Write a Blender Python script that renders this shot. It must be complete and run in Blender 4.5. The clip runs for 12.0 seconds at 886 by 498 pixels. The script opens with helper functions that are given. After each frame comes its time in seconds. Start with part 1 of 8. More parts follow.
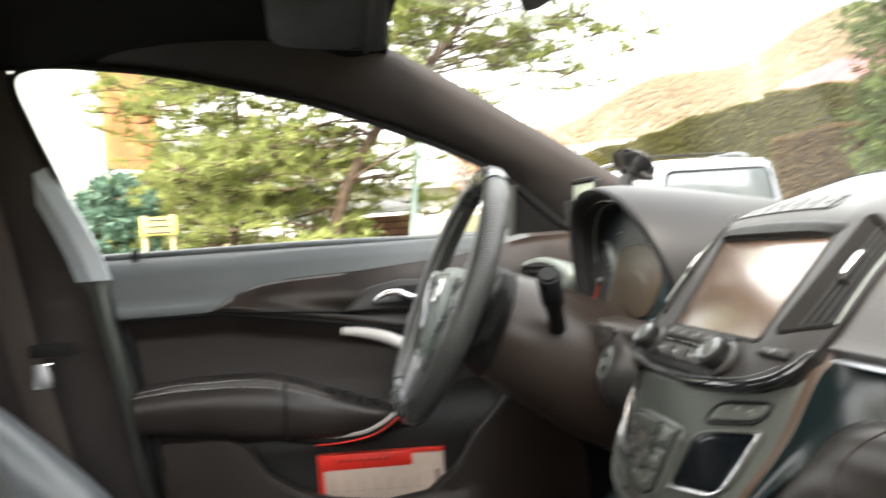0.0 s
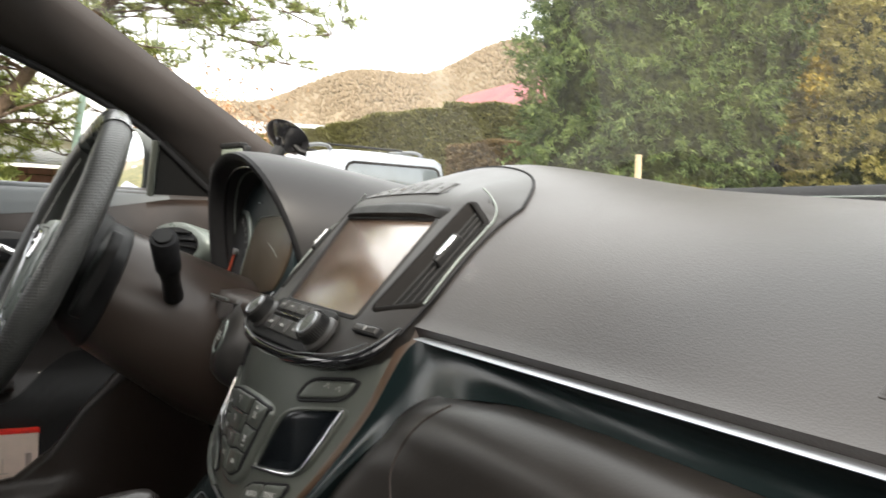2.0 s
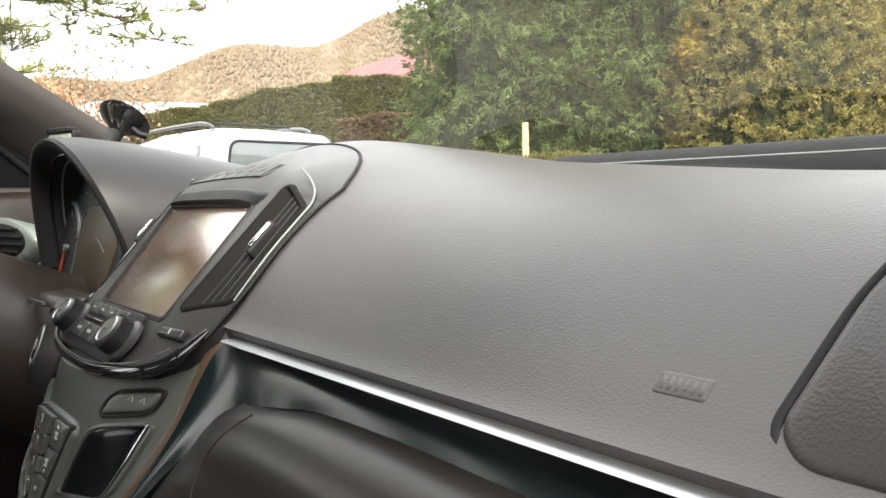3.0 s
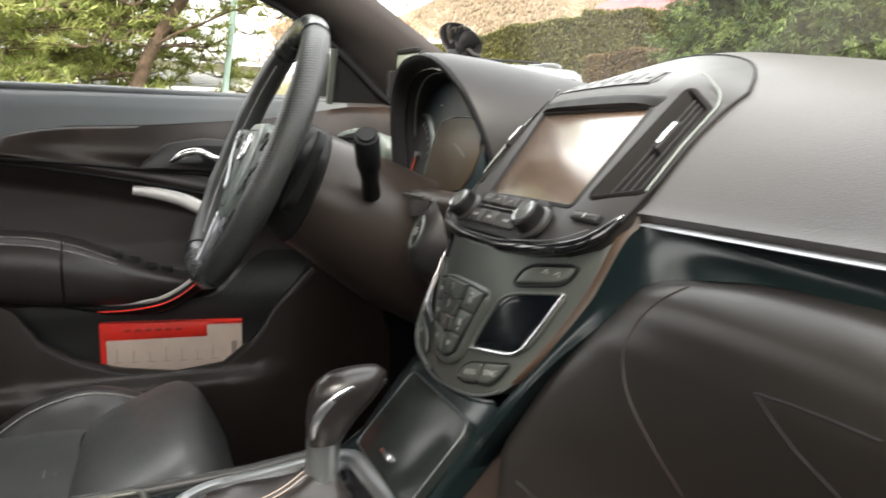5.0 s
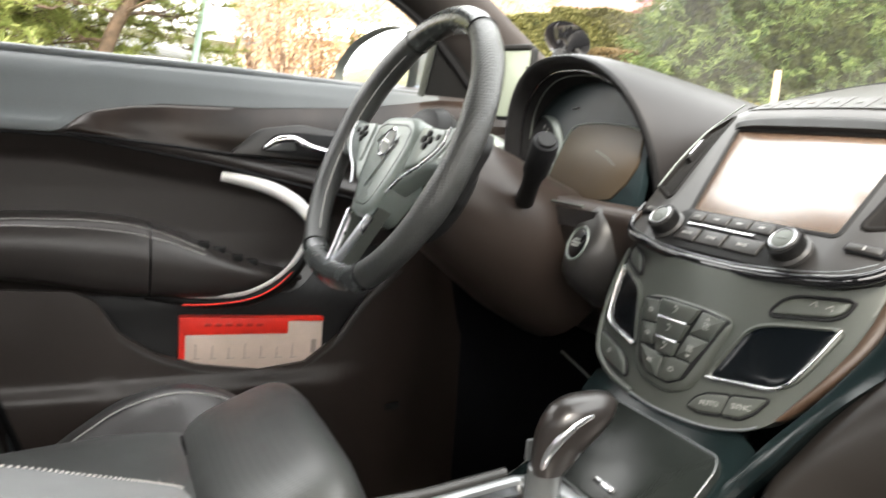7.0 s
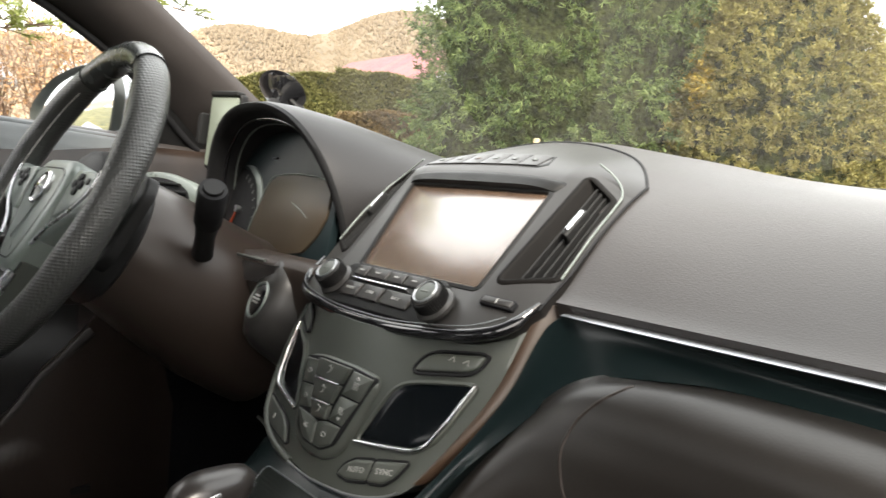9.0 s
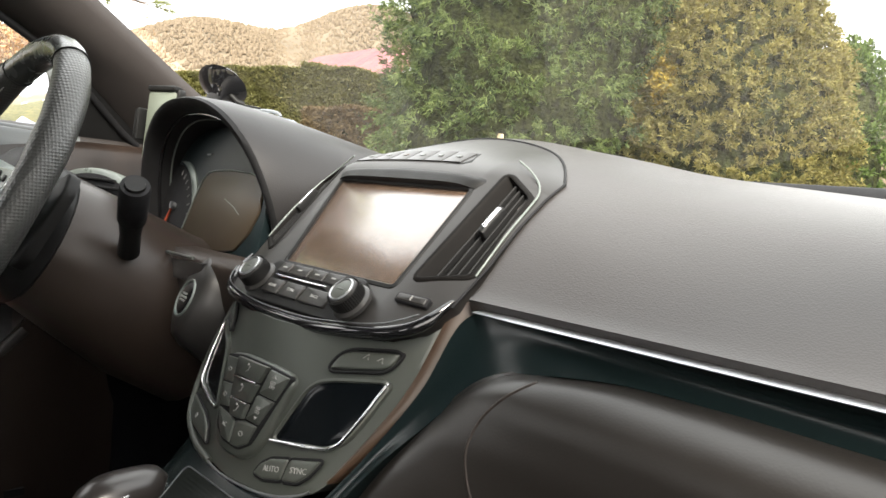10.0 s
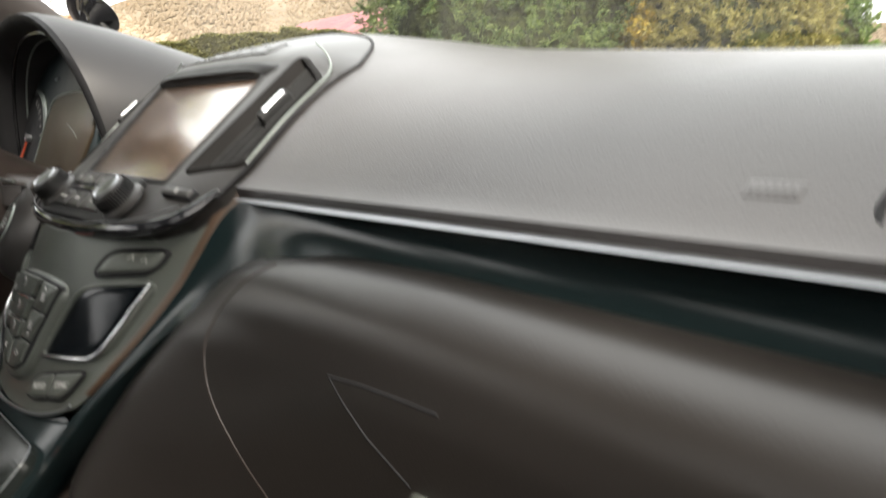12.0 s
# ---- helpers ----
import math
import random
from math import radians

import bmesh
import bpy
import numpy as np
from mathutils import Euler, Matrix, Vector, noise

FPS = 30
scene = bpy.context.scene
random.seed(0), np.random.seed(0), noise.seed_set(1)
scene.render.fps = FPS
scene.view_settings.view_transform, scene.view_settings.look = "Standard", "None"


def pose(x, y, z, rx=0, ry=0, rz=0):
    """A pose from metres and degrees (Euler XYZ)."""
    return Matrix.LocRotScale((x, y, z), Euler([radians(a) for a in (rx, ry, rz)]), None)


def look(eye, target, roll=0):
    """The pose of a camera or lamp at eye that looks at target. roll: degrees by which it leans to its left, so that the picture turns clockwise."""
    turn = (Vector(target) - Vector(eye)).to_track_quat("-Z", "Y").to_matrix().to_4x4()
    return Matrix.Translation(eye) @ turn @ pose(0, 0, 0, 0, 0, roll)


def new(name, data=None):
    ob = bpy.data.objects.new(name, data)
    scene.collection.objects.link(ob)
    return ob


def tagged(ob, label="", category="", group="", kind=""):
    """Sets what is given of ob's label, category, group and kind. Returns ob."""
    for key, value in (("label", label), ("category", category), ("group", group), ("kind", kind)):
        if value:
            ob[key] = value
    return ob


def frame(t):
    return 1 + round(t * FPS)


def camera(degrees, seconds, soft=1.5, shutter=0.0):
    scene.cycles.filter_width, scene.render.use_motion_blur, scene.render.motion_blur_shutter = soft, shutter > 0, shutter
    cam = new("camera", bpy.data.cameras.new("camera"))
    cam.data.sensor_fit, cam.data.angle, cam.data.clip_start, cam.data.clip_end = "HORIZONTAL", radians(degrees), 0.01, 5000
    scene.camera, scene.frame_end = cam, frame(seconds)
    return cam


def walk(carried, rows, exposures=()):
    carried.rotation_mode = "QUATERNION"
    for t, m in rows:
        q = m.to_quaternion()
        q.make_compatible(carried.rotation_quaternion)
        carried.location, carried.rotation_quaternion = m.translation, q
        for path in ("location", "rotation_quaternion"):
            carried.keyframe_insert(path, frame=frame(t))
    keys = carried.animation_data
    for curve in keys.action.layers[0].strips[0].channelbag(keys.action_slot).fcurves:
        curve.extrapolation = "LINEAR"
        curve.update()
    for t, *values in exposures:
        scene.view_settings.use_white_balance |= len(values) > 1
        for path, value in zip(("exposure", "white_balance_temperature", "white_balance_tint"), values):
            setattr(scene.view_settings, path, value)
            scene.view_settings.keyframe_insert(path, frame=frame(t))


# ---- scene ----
cam = camera(61.3, 12.0, 1.5, 0.5)
PATH = [
    (0, (0.647, -0.377, 1.011), (-1.339, -0.137, 1.019), -4.2),
    (0.5, (0.635, -0.35, 1.015), (-1.266, 0.267, 1.096), -1.9),
    (1, (0.642, -0.343, 1.016), (-1.201, 0.43, 1.113), -0.8),
    (1.5, (0.631, -0.323, 1.007), (-1.151, 0.583, 1.04), 1.1),
    (2, (0.621, -0.306, 0.995), (-1.094, 0.721, 0.937), 1.8),
    (2.5, (0.618, -0.257, 1.002), (-0.997, 0.917, 0.887), -0.1),
    (2.7, (0.619, -0.234, 1.003), (-0.942, 1.01, 0.876), -1.1),
    (4.3, (0.603, -0.285, 0.978), (-1.097, 0.753, 0.788), 1.9),
    (4.5, (0.598, -0.308, 0.974), (-1.163, 0.614, 0.751), 2.1),
    (5, (0.603, -0.369, 0.972), (-1.246, 0.339, 0.686), 1.0),
    (5.5, (0.542, -0.46, 0.97), (-1.297, 0.243, 0.619), 2.5),
    (6, (0.499, -0.543, 0.962), (-1.329, 0.165, 0.567), 4.7),
    (6.5, (0.48, -0.576, 0.962), (-1.347, 0.129, 0.553), 4.6),
    (7, (0.472, -0.569, 0.978), (-1.316, 0.27, 0.667), 4.5),
    (7.5, (0.474, -0.544, 0.979), (-1.256, 0.437, 0.765), 5.0),
    (7.7, (0.476, -0.532, 0.98), (-1.226, 0.502, 0.792), 5.1),
    (9.3, (0.497, -0.434, 0.981), (-0.987, 0.902, 0.868), 5.8),
    (9.5, (0.501, -0.428, 0.987), (-0.969, 0.923, 0.87), 5.7),
    (10, (0.517, -0.418, 0.986), (-0.941, 0.946, 0.872), 5.8),
    (10.5, (0.522, -0.396, 0.989), (-0.924, 0.982, 0.884), 5.7),
    (11, (0.525, -0.376, 0.989), (-0.904, 1.02, 0.899), 5.5),
    (11.5, (0.558, -0.338, 0.987), (-0.838, 1.089, 0.874), 5.6),
    (12, (0.586, -0.275, 0.941), (-0.858, 1.093, 0.732), 3.2),
]
EXPOSURES = [(0.0, 2.9), (0.5, 2.3), (1.0, 2.18), (2.0, 2.2), (2.7, 2.28), (4.3, 2.35), (5.5, 2.85), (6.5, 3.25), (7.7, 2.98), (9.3, 2.38), (12.0, 2.35)]
walk(cam, [(t, look(eye, target, roll)) for t, eye, target, roll in PATH], EXPOSURES)

# ---- light ----
SUN_AZ, SUN_EL = 122.0, 42.0
world = bpy.data.worlds.new("world")
scene.world = world
world.use_nodes = True
wn = world.node_tree
for nd in list(wn.nodes):
    wn.nodes.remove(nd)
sky = wn.nodes.new("ShaderNodeTexSky")
sky.sky_type, sky.sun_disc = "NISHITA", False
sky.sun_elevation, sky.sun_rotation = radians(SUN_EL), radians(SUN_AZ)
sky.air_density, sky.dust_density, sky.ozone_density = 1.0, 6.0, 0.6
bg = wn.nodes.new("ShaderNodeBackground")
bg.inputs["Strength"].default_value = 0.15
wo = wn.nodes.new("ShaderNodeOutputWorld")
# thin bright cloud over the whole sky, with soft bluish gaps
wtc = wn.nodes.new("ShaderNodeTexCoord")
wnz = wn.nodes.new("ShaderNodeTexNoise")
wnz.inputs["Scale"].default_value, wnz.inputs["Detail"].default_value = 2.2, 6.0
wn.links.new(wtc.outputs["Generated"], wnz.inputs["Vector"])
wmr = wn.nodes.new("ShaderNodeMapRange")
wmr.inputs["From Min"].default_value, wmr.inputs["From Max"].default_value = 0.35, 0.6
wmr.inputs["To Min"].default_value, wmr.inputs["To Max"].default_value = 0.62, 0.95
wn.links.new(wnz.outputs["Fac"], wmr.inputs["Value"])
wmx = wn.nodes.new("ShaderNodeMix")
wmx.data_type = "RGBA"
wn.links.new(wmr.outputs["Result"], wmx.inputs[0])
wn.links.new(sky.outputs[0], wmx.inputs[6])
wmx.inputs[7].default_value = (6.6, 6.5, 6.3, 1)
wn.links.new(wmx.outputs[2], bg.inputs[0])
wn.links.new(bg.outputs[0], wo.inputs[0])

sun = new("sun", bpy.data.lights.new("sun", "SUN"))
sun.data.energy, sun.data.angle, sun.data.color = 1.8, radians(18), (1.0, 0.93, 0.82)
sd = Vector((math.sin(radians(SUN_AZ)) * math.cos(radians(SUN_EL)), math.cos(radians(SUN_AZ)) * math.cos(radians(SUN_EL)), math.sin(radians(SUN_EL))))
sun.matrix_world = look(sd * 60, (0, 0, 0))


# ---- materials ----
def principled(name):
    m = bpy.data.materials.new(name)
    m.use_nodes = True
    return m, m.node_tree, m.node_tree.nodes["Principled BSDF"]


def mat(name, color, rough=0.5, metal=0.0, var=0.12, var_scale=6.0, grain=0.0, grain_scale=900.0, spec=0.5, coat=0.0, island=0.0, piece=0.0, rough_var=0.12, trans=0.0, sheen=0.0, voronoi=False, color2=None, distance=0.001, regular=False):
    """A surface with large soft variation, fine grain relief and uneven gloss."""
    m, nt, b = principled(name)
    n, l = nt.nodes.new, nt.links.new
    tc = n("ShaderNodeTexCoord")
    n1 = n("ShaderNodeTexNoise")
    n1.inputs["Scale"].default_value, n1.inputs["Detail"].default_value = var_scale, 5.0
    l(tc.outputs["Object"], n1.inputs["Vector"])
    mix = n("ShaderNodeMix")
    mix.data_type = "RGBA"
    c = Vector(color)
    lo = c * (1 - var)
    hi = Vector(color2) if color2 else c * (1 + var)
    mix.inputs[6].default_value, mix.inputs[7].default_value = (*lo, 1), (*hi, 1)
    ramp = n("ShaderNodeMapRange")
    ramp.inputs["From Min"].default_value, ramp.inputs["From Max"].default_value = 0.3, 0.7
    l(n1.outputs["Fac"], ramp.inputs["Value"])
    l(ramp.outputs["Result"], mix.inputs[0])
    col = mix.outputs[2]
    if island or piece:
        if island:
            g = n("ShaderNodeNewGeometry").outputs["Random Per Island"]
        else:
            g = n("ShaderNodeObjectInfo").outputs["Random"]
        amt = island or piece
        mr = n("ShaderNodeMapRange")
        mr.inputs["To Min"].default_value, mr.inputs["To Max"].default_value = 1 - amt, 1 + amt
        l(g, mr.inputs["Value"])
        hsv = n("ShaderNodeHueSaturation")
        l(mr.outputs["Result"], hsv.inputs["Value"])
        mh = n("ShaderNodeMapRange")
        mh.inputs["To Min"].default_value, mh.inputs["To Max"].default_value = 0.5 - 0.06 * amt, 0.5 + 0.06 * amt
        l(g, mh.inputs["Value"])
        l(mh.outputs["Result"], hsv.inputs["Hue"])
        l(col, hsv.inputs["Color"])
        col = hsv.outputs["Color"]
    l(col, b.inputs["Base Color"])
    b.inputs["Metallic"].default_value = metal
    b.inputs["Specular IOR Level"].default_value = spec
    b.inputs["Coat Weight"].default_value = coat
    b.inputs["Coat Roughness"].default_value = 0.04
    b.inputs["Transmission Weight"].default_value = trans
    b.inputs["Sheen Weight"].default_value = sheen
    n2 = n("ShaderNodeTexNoise")
    n2.inputs["Scale"].default_value, n2.inputs["Detail"].default_value = var_scale * 4.3, 3.0
    l(tc.outputs["Object"], n2.inputs["Vector"])
    rr = n("ShaderNodeMapRange")
    rr.inputs["To Min"].default_value, rr.inputs["To Max"].default_value = max(0.0, rough - rough_var), min(1.0, rough + rough_var)
    l(n2.outputs["Fac"], rr.inputs["Value"])
    l(rr.outputs["Result"], b.inputs["Roughness"])
    if grain:
        if voronoi:
            g = n("ShaderNodeTexVoronoi")
            g.inputs["Randomness"].default_value = 0.0 if regular else 1.0
            out = g.outputs["Distance"]
        else:
            g = n("ShaderNodeTexNoise")
            g.inputs["Detail"].default_value = 4.0
            out = g.outputs["Fac"]
        g.inputs["Scale"].default_value = grain_scale
        l(tc.outputs["Object"], g.inputs["Vector"])
        bp = n("ShaderNodeBump")
        bp.inputs["Strength"].default_value, bp.inputs["Distance"].default_value = grain, distance
        l(out, bp.inputs["Height"])
        l(bp.outputs["Normal"], b.inputs["Normal"])
    return m


def leaf_mat(name, color, color2, rough=0.6, var=0.35, glow=0.25):
    """Leaves: each one its own tone, light passing through a little."""
    m, nt, b = principled(name)
    n, l = nt.nodes.new, nt.links.new
    g = n("ShaderNodeNewGeometry")
    tc = n("ShaderNodeTexCoord")
    nz = n("ShaderNodeTexNoise")
    nz.inputs["Scale"].default_value, nz.inputs["Detail"].default_value = 2.4, 4.0
    l(tc.outputs["Object"], nz.inputs["Vector"])
    add = n("ShaderNodeMath")
    add.operation = "MULTIPLY_ADD"
    l(g.outputs["Random Per Island"], add.inputs[0])
    add.inputs[1].default_value = 0.55
    l(nz.outputs["Fac"], add.inputs[2])
    mr = n("ShaderNodeMapRange")
    mr.inputs["From Min"].default_value, mr.inputs["From Max"].default_value = 0.45, 1.1
    l(add.outputs[0], mr.inputs["Value"])
    mix = n("ShaderNodeMix")
    mix.data_type = "RGBA"
    mix.inputs[6].default_value, mix.inputs[7].default_value = (*color, 1), (*color2, 1)
    l(mr.outputs["Result"], mix.inputs[0])
    l(mix.outputs[2], b.inputs["Base Color"])
    b.inputs["Roughness"].default_value = rough
    b.inputs["Specular IOR Level"].default_value = 0.3
    tl = n("ShaderNodeBsdfTranslucent")
    l(mix.outputs[2], tl.inputs["Color"])
    ms = n("ShaderNodeMixShader")
    ms.inputs[0].default_value = glow
    l(b.outputs[0], ms.inputs[1])
    l(tl.outputs[0], ms.inputs[2])
    l(ms.outputs[0], nt.nodes["Material Output"].inputs["Surface"])
    return m


def glass_mat(name, tint=(1, 1, 1), gloss=0.06, rough=0.02, haze=0.0):
    """Thin clear pane: mostly passes light, some mirror reflection and a light film of dust."""
    m, nt, b = principled(name)
    n, l = nt.nodes.new, nt.links.new
    tr, gl = n("ShaderNodeBsdfTransparent"), n("ShaderNodeBsdfGlossy")
    tr.inputs["Color"].default_value = (*tint, 1)
    gl.inputs["Roughness"].default_value = rough
    fr = n("ShaderNodeFresnel")
    fr.inputs["IOR"].default_value = 1.25
    mu = n("ShaderNodeMath")
    mu.operation = "MULTIPLY"
    l(fr.outputs[0], mu.inputs[0])
    mu.inputs[1].default_value = gloss * 10
    ms = n("ShaderNodeMixShader")
    l(mu.outputs[0], ms.inputs[0])
    l(tr.outputs[0], ms.inputs[1])
    l(gl.outputs[0], ms.inputs[2])
    out = ms.outputs[0]
    if haze:
        df = n("ShaderNodeBsdfDiffuse")
        df.inputs["Color"].default_value = (0.8, 0.8, 0.8, 1)
        tc, nz = n("ShaderNodeTexCoord"), n("ShaderNodeTexNoise")
        nz.inputs["Scale"].default_value, nz.inputs["Detail"].default_value = 5.0, 6.0
        l(tc.outputs["Object"], nz.inputs["Vector"])
        mr = n("ShaderNodeMapRange")
        mr.inputs["From Min"].default_value, mr.inputs["From Max"].default_value = 0.3, 0.75
        mr.inputs["To Min"].default_value, mr.inputs["To Max"].default_value = haze * 0.4, haze
        l(nz.outputs["Fac"], mr.inputs["Value"])
        m2 = n("ShaderNodeMixShader")
        l(mr.outputs["Result"], m2.inputs[0])
        l(out, m2.inputs[1])
        l(df.outputs[0], m2.inputs[2])
        out = m2.outputs[0]
    l(out, nt.nodes["Material Output"].inputs["Surface"])
    return m


M_DASH = mat("soft_dash_grain", (0.0400, 0.0358, 0.0344), 0.40, var=0.1, var_scale=4, grain=0.20, grain_scale=850, voronoi=True, rough_var=0.05, spec=0.5, distance=0.0006)
M_PLAST = mat("black_plastic_grain", (0.010, 0.010, 0.010), 0.5, var=0.15, grain=0.25, grain_scale=900, spec=0.22, distance=0.0005)
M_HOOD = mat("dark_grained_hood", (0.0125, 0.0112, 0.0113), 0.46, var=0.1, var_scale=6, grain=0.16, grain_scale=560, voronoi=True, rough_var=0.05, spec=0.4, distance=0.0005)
M_BEZEL = mat("dark_satin_bezel_plastic", (0.024, 0.0226, 0.0215), 0.38, var=0.1, grain=0.08, grain_scale=1400, rough_var=0.06, spec=0.45, distance=0.0005)
M_DPANEL = mat("warm_black_door_vinyl", (0.029, 0.0245, 0.0225), 0.38, var=0.12, var_scale=6, grain=0.22, grain_scale=560, voronoi=True, spec=0.4, rough_var=0.06, distance=0.0005)
M_LEVER = mat("smooth_brown_black_leather", (0.018, 0.0155, 0.0145), 0.30, var=0.12, var_scale=14, grain=0.03, grain_scale=900, voronoi=True, rough_var=0.05, distance=0.0003)
M_SMOKE = mat("smoked_silver_plastic", (0.22, 0.23, 0.235), 0.30, 0.8, var=0.06, rough_var=0.06)
M_PULL = mat("matt_silver_pull", (0.66, 0.65, 0.63), 0.42, 0.55, var=0.05, rough_var=0.06)
M_PANEL = mat("satin_anthracite_plastic", (0.071, 0.077, 0.068), 0.36, var=0.08, grain=0.08, grain_scale=1400, rough_var=0.06, metal=0.25, distance=0.0005)
M_BROWNP = mat("warm_black_plastic", (0.022, 0.0166, 0.0140), 0.36, var=0.12, spec=0.35, grain=0.2, grain_scale=900, distance=0.0005)
M_KNEE = mat("warm_brown_black_plastic", (0.030, 0.0222, 0.0182), 0.36, var=0.12, spec=0.35, grain=0.2, grain_scale=900, distance=0.0005)
M_GLOSS = mat("gloss_black_lacquer", (0.008, 0.008, 0.009), 0.07, var=0.2, rough_var=0.03, coat=0.6)
# smooth rim leather, a brighter bluish copy with the sheen in its colour
M_RIM = mat("sheen_toned_rim_leather", (0.046, 0.050, 0.049), 0.27, var=0.12, var_scale=11, grain=0.10, grain_scale=520, voronoi=True, rough_var=0.06, distance=0.0005)
M_LEATHER = mat("black_leather_grain", (0.028, 0.028, 0.0275), 0.34, var=0.15, spec=0.4, var_scale=9, grain=0.18, grain_scale=520, voronoi=True, rough_var=0.08, distance=0.0006)
M_PERF = mat("perforated_black_leather", (0.066, 0.069, 0.067), 0.36, var=0.12, var_scale=9, grain=0.4, grain_scale=260, voronoi=True, regular=True, rough_var=0.08, distance=0.0006)
M_ARM = mat("armrest_grey_leather", (0.160, 0.164, 0.168), 0.5, var=0.1, var_scale=9, grain=0.3, grain_scale=700, voronoi=True, distance=0.0006)
M_CHROME = mat("polished_chrome", (0.82, 0.82, 0.83), 0.1, 1.0, var=0.04, rough_var=0.05)
M_SATIN = mat("satin_silver", (0.60, 0.61, 0.63), 0.28, 0.95, var=0.05, rough_var=0.08, grain=0.05, grain_scale=1500)
# dark display, its brown base standing in for a warm reflection
M_SCREEN = mat("reflection_tinted_display", (0.100, 0.064, 0.042), 0.2, var=0.05, rough_var=0.02, spec=1.0, coat=1.0)
M_SCREEN.node_tree.nodes["Principled BSDF"].inputs["Coat Roughness"].default_value = 0.25
M_SCREEN.node_tree.nodes["Principled BSDF"].inputs["Coat IOR"].default_value = 2.1
M_POCKET = mat("smoked_glass", (0.003, 0.004, 0.005), 0.16, var=0.1, rough_var=0.02, spec=0.25)
M_GAUGE = mat("gauge_display", (0.062, 0.047, 0.031), 0.36, var=0.12, rough_var=0.04, spec=0.35)
M_ROOF = mat("dark_headliner_cloth", (0.006, 0.0055, 0.0055), 0.95, var=0.15, grain=0.5, grain_scale=600, spec=0.1)
M_VISOR = mat("grey_visor_vinyl", (0.016, 0.0175, 0.018), 0.7, var=0.1, grain=0.2, grain_scale=600)
M_PILLAR = mat("pillar_cloth_trim", (0.037, 0.0315, 0.0295), 0.75, var=0.1, grain=0.3, grain_scale=900, spec=0.3)
M_CARPET = mat("black_carpet", (0.0062, 0.0066, 0.0078), 1.0, var=0.3, grain=0.9, grain_scale=300, spec=0.05)
M_THREAD = mat("pale_stitch_thread", (0.55, 0.54, 0.51), 0.8, var=0.1)
M_RUBBER = mat("rubber_seal", (0.012, 0.012, 0.013), 0.65, var=0.2, var_scale=20, spec=0.2)
M_DOORTOP = mat("door_top_grained_plastic", (0.112, 0.123, 0.125), 0.45, var=0.08, grain=0.3, grain_scale=600, voronoi=True, distance=0.0005)
M_TRIM = mat("dark_gloss_door_trim", (0.019, 0.013, 0.010), 0.36, var=0.5, var_scale=14, rough_var=0.08, spec=0.35)
M_RED = mat("red_card", (0.85, 0.035, 0.022), 0.35, var=0.06, var_scale=20)
M_PAPER = mat("printed_beige_card", (0.62, 0.5, 0.42), 0.6, var=0.08, var_scale=25)
M_INK = mat("pale_ink", (0.26, 0.26, 0.25), 0.6, var=0.05)
M_DARKINK = mat("dark_ink", (0.05, 0.045, 0.045), 0.6, var=0.1)
M_STRAP = mat("woven_belt_webbing", (0.06, 0.045, 0.038), 0.7, var=0.1, grain=0.6, grain_scale=700)
M_FOB = mat("grey_fob_plastic", (0.13, 0.14, 0.155), 0.45, var=0.06)
M_BLUE = mat("blue_rubber_keys", (0.10, 0.19, 0.25), 0.5, var=0.05)
M_ORANGE = mat("orange_key", (0.40, 0.07, 0.03), 0.5, var=0.05)
M_GREEN = mat("green_plastic", (0.03, 0.45, 0.22), 0.5, var=0.05)
M_PHONE = mat("holder_pale_pad", (0.18, 0.205, 0.165), 0.4, var=0.06)
# near-black standing in for the shade in ducts and joints
M_VOID = mat("recess_shade_black", (0.004, 0.004, 0.004), 1.0, var=0.3, spec=0.05)
M_BROWN = mat("lit_brown_edge_plastic", (0.050, 0.031, 0.020), 0.40, var=0.12, grain=0.15, grain_scale=900, distance=0.0005)
M_GRIP = mat("ribbed_leather_grip", (0.040, 0.041, 0.039), 0.34, var=0.1, var_scale=9, grain=0.6, grain_scale=340, voronoi=True, regular=True, rough_var=0.06, distance=0.0012)
M_VENT = mat("dull_vent_plastic", (0.0050, 0.0043, 0.0038), 0.6, var=0.1, grain=0.1, grain_scale=1400, spec=0.1, distance=0.0005)
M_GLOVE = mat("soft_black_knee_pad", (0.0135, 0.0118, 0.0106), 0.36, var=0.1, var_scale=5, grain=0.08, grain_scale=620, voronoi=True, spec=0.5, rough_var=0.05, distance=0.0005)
M_RIMP = mat("worn_brown_black_rim", (0.026, 0.023, 0.0215), 0.44, var=0.12, grain=0.25, grain_scale=700, distance=0.0005)
M_FAINT = mat("faded_grey_print", (0.34, 0.28, 0.24), 0.6, var=0.1)
M_LINE = mat("brushed_silver_strip", (0.36, 0.37, 0.385), 0.34, 0.9, var=0.05, rough_var=0.06)
M_HUB = mat("satin_grey_green_plastic", (0.175, 0.200, 0.184), 0.32, var=0.06, grain=0.1, grain_scale=1400, metal=0.12, distance=0.0004)
# pale tone stands in for the light along the pillar
M_STRIP = mat("blue_grey_pillar_highlight", (0.45, 0.50, 0.53), 0.35, var=0.06, coat=0.3)
M_SEATSIDE = mat("sheeny_black_seat_leather", (0.052, 0.050, 0.050), 0.32, var=0.1, grain=0.3, grain_scale=520, voronoi=True, distance=0.0006)
# paler copy of the black seat leather, window sheen put into its colour
M_BOLSTER = mat("painted_sheen_bolster_leather", (0.15, 0.162, 0.172), 0.32, spec=0.7, var=0.04, rough_var=0.02, grain=0.3, grain_scale=520, voronoi=True, distance=0.0006)
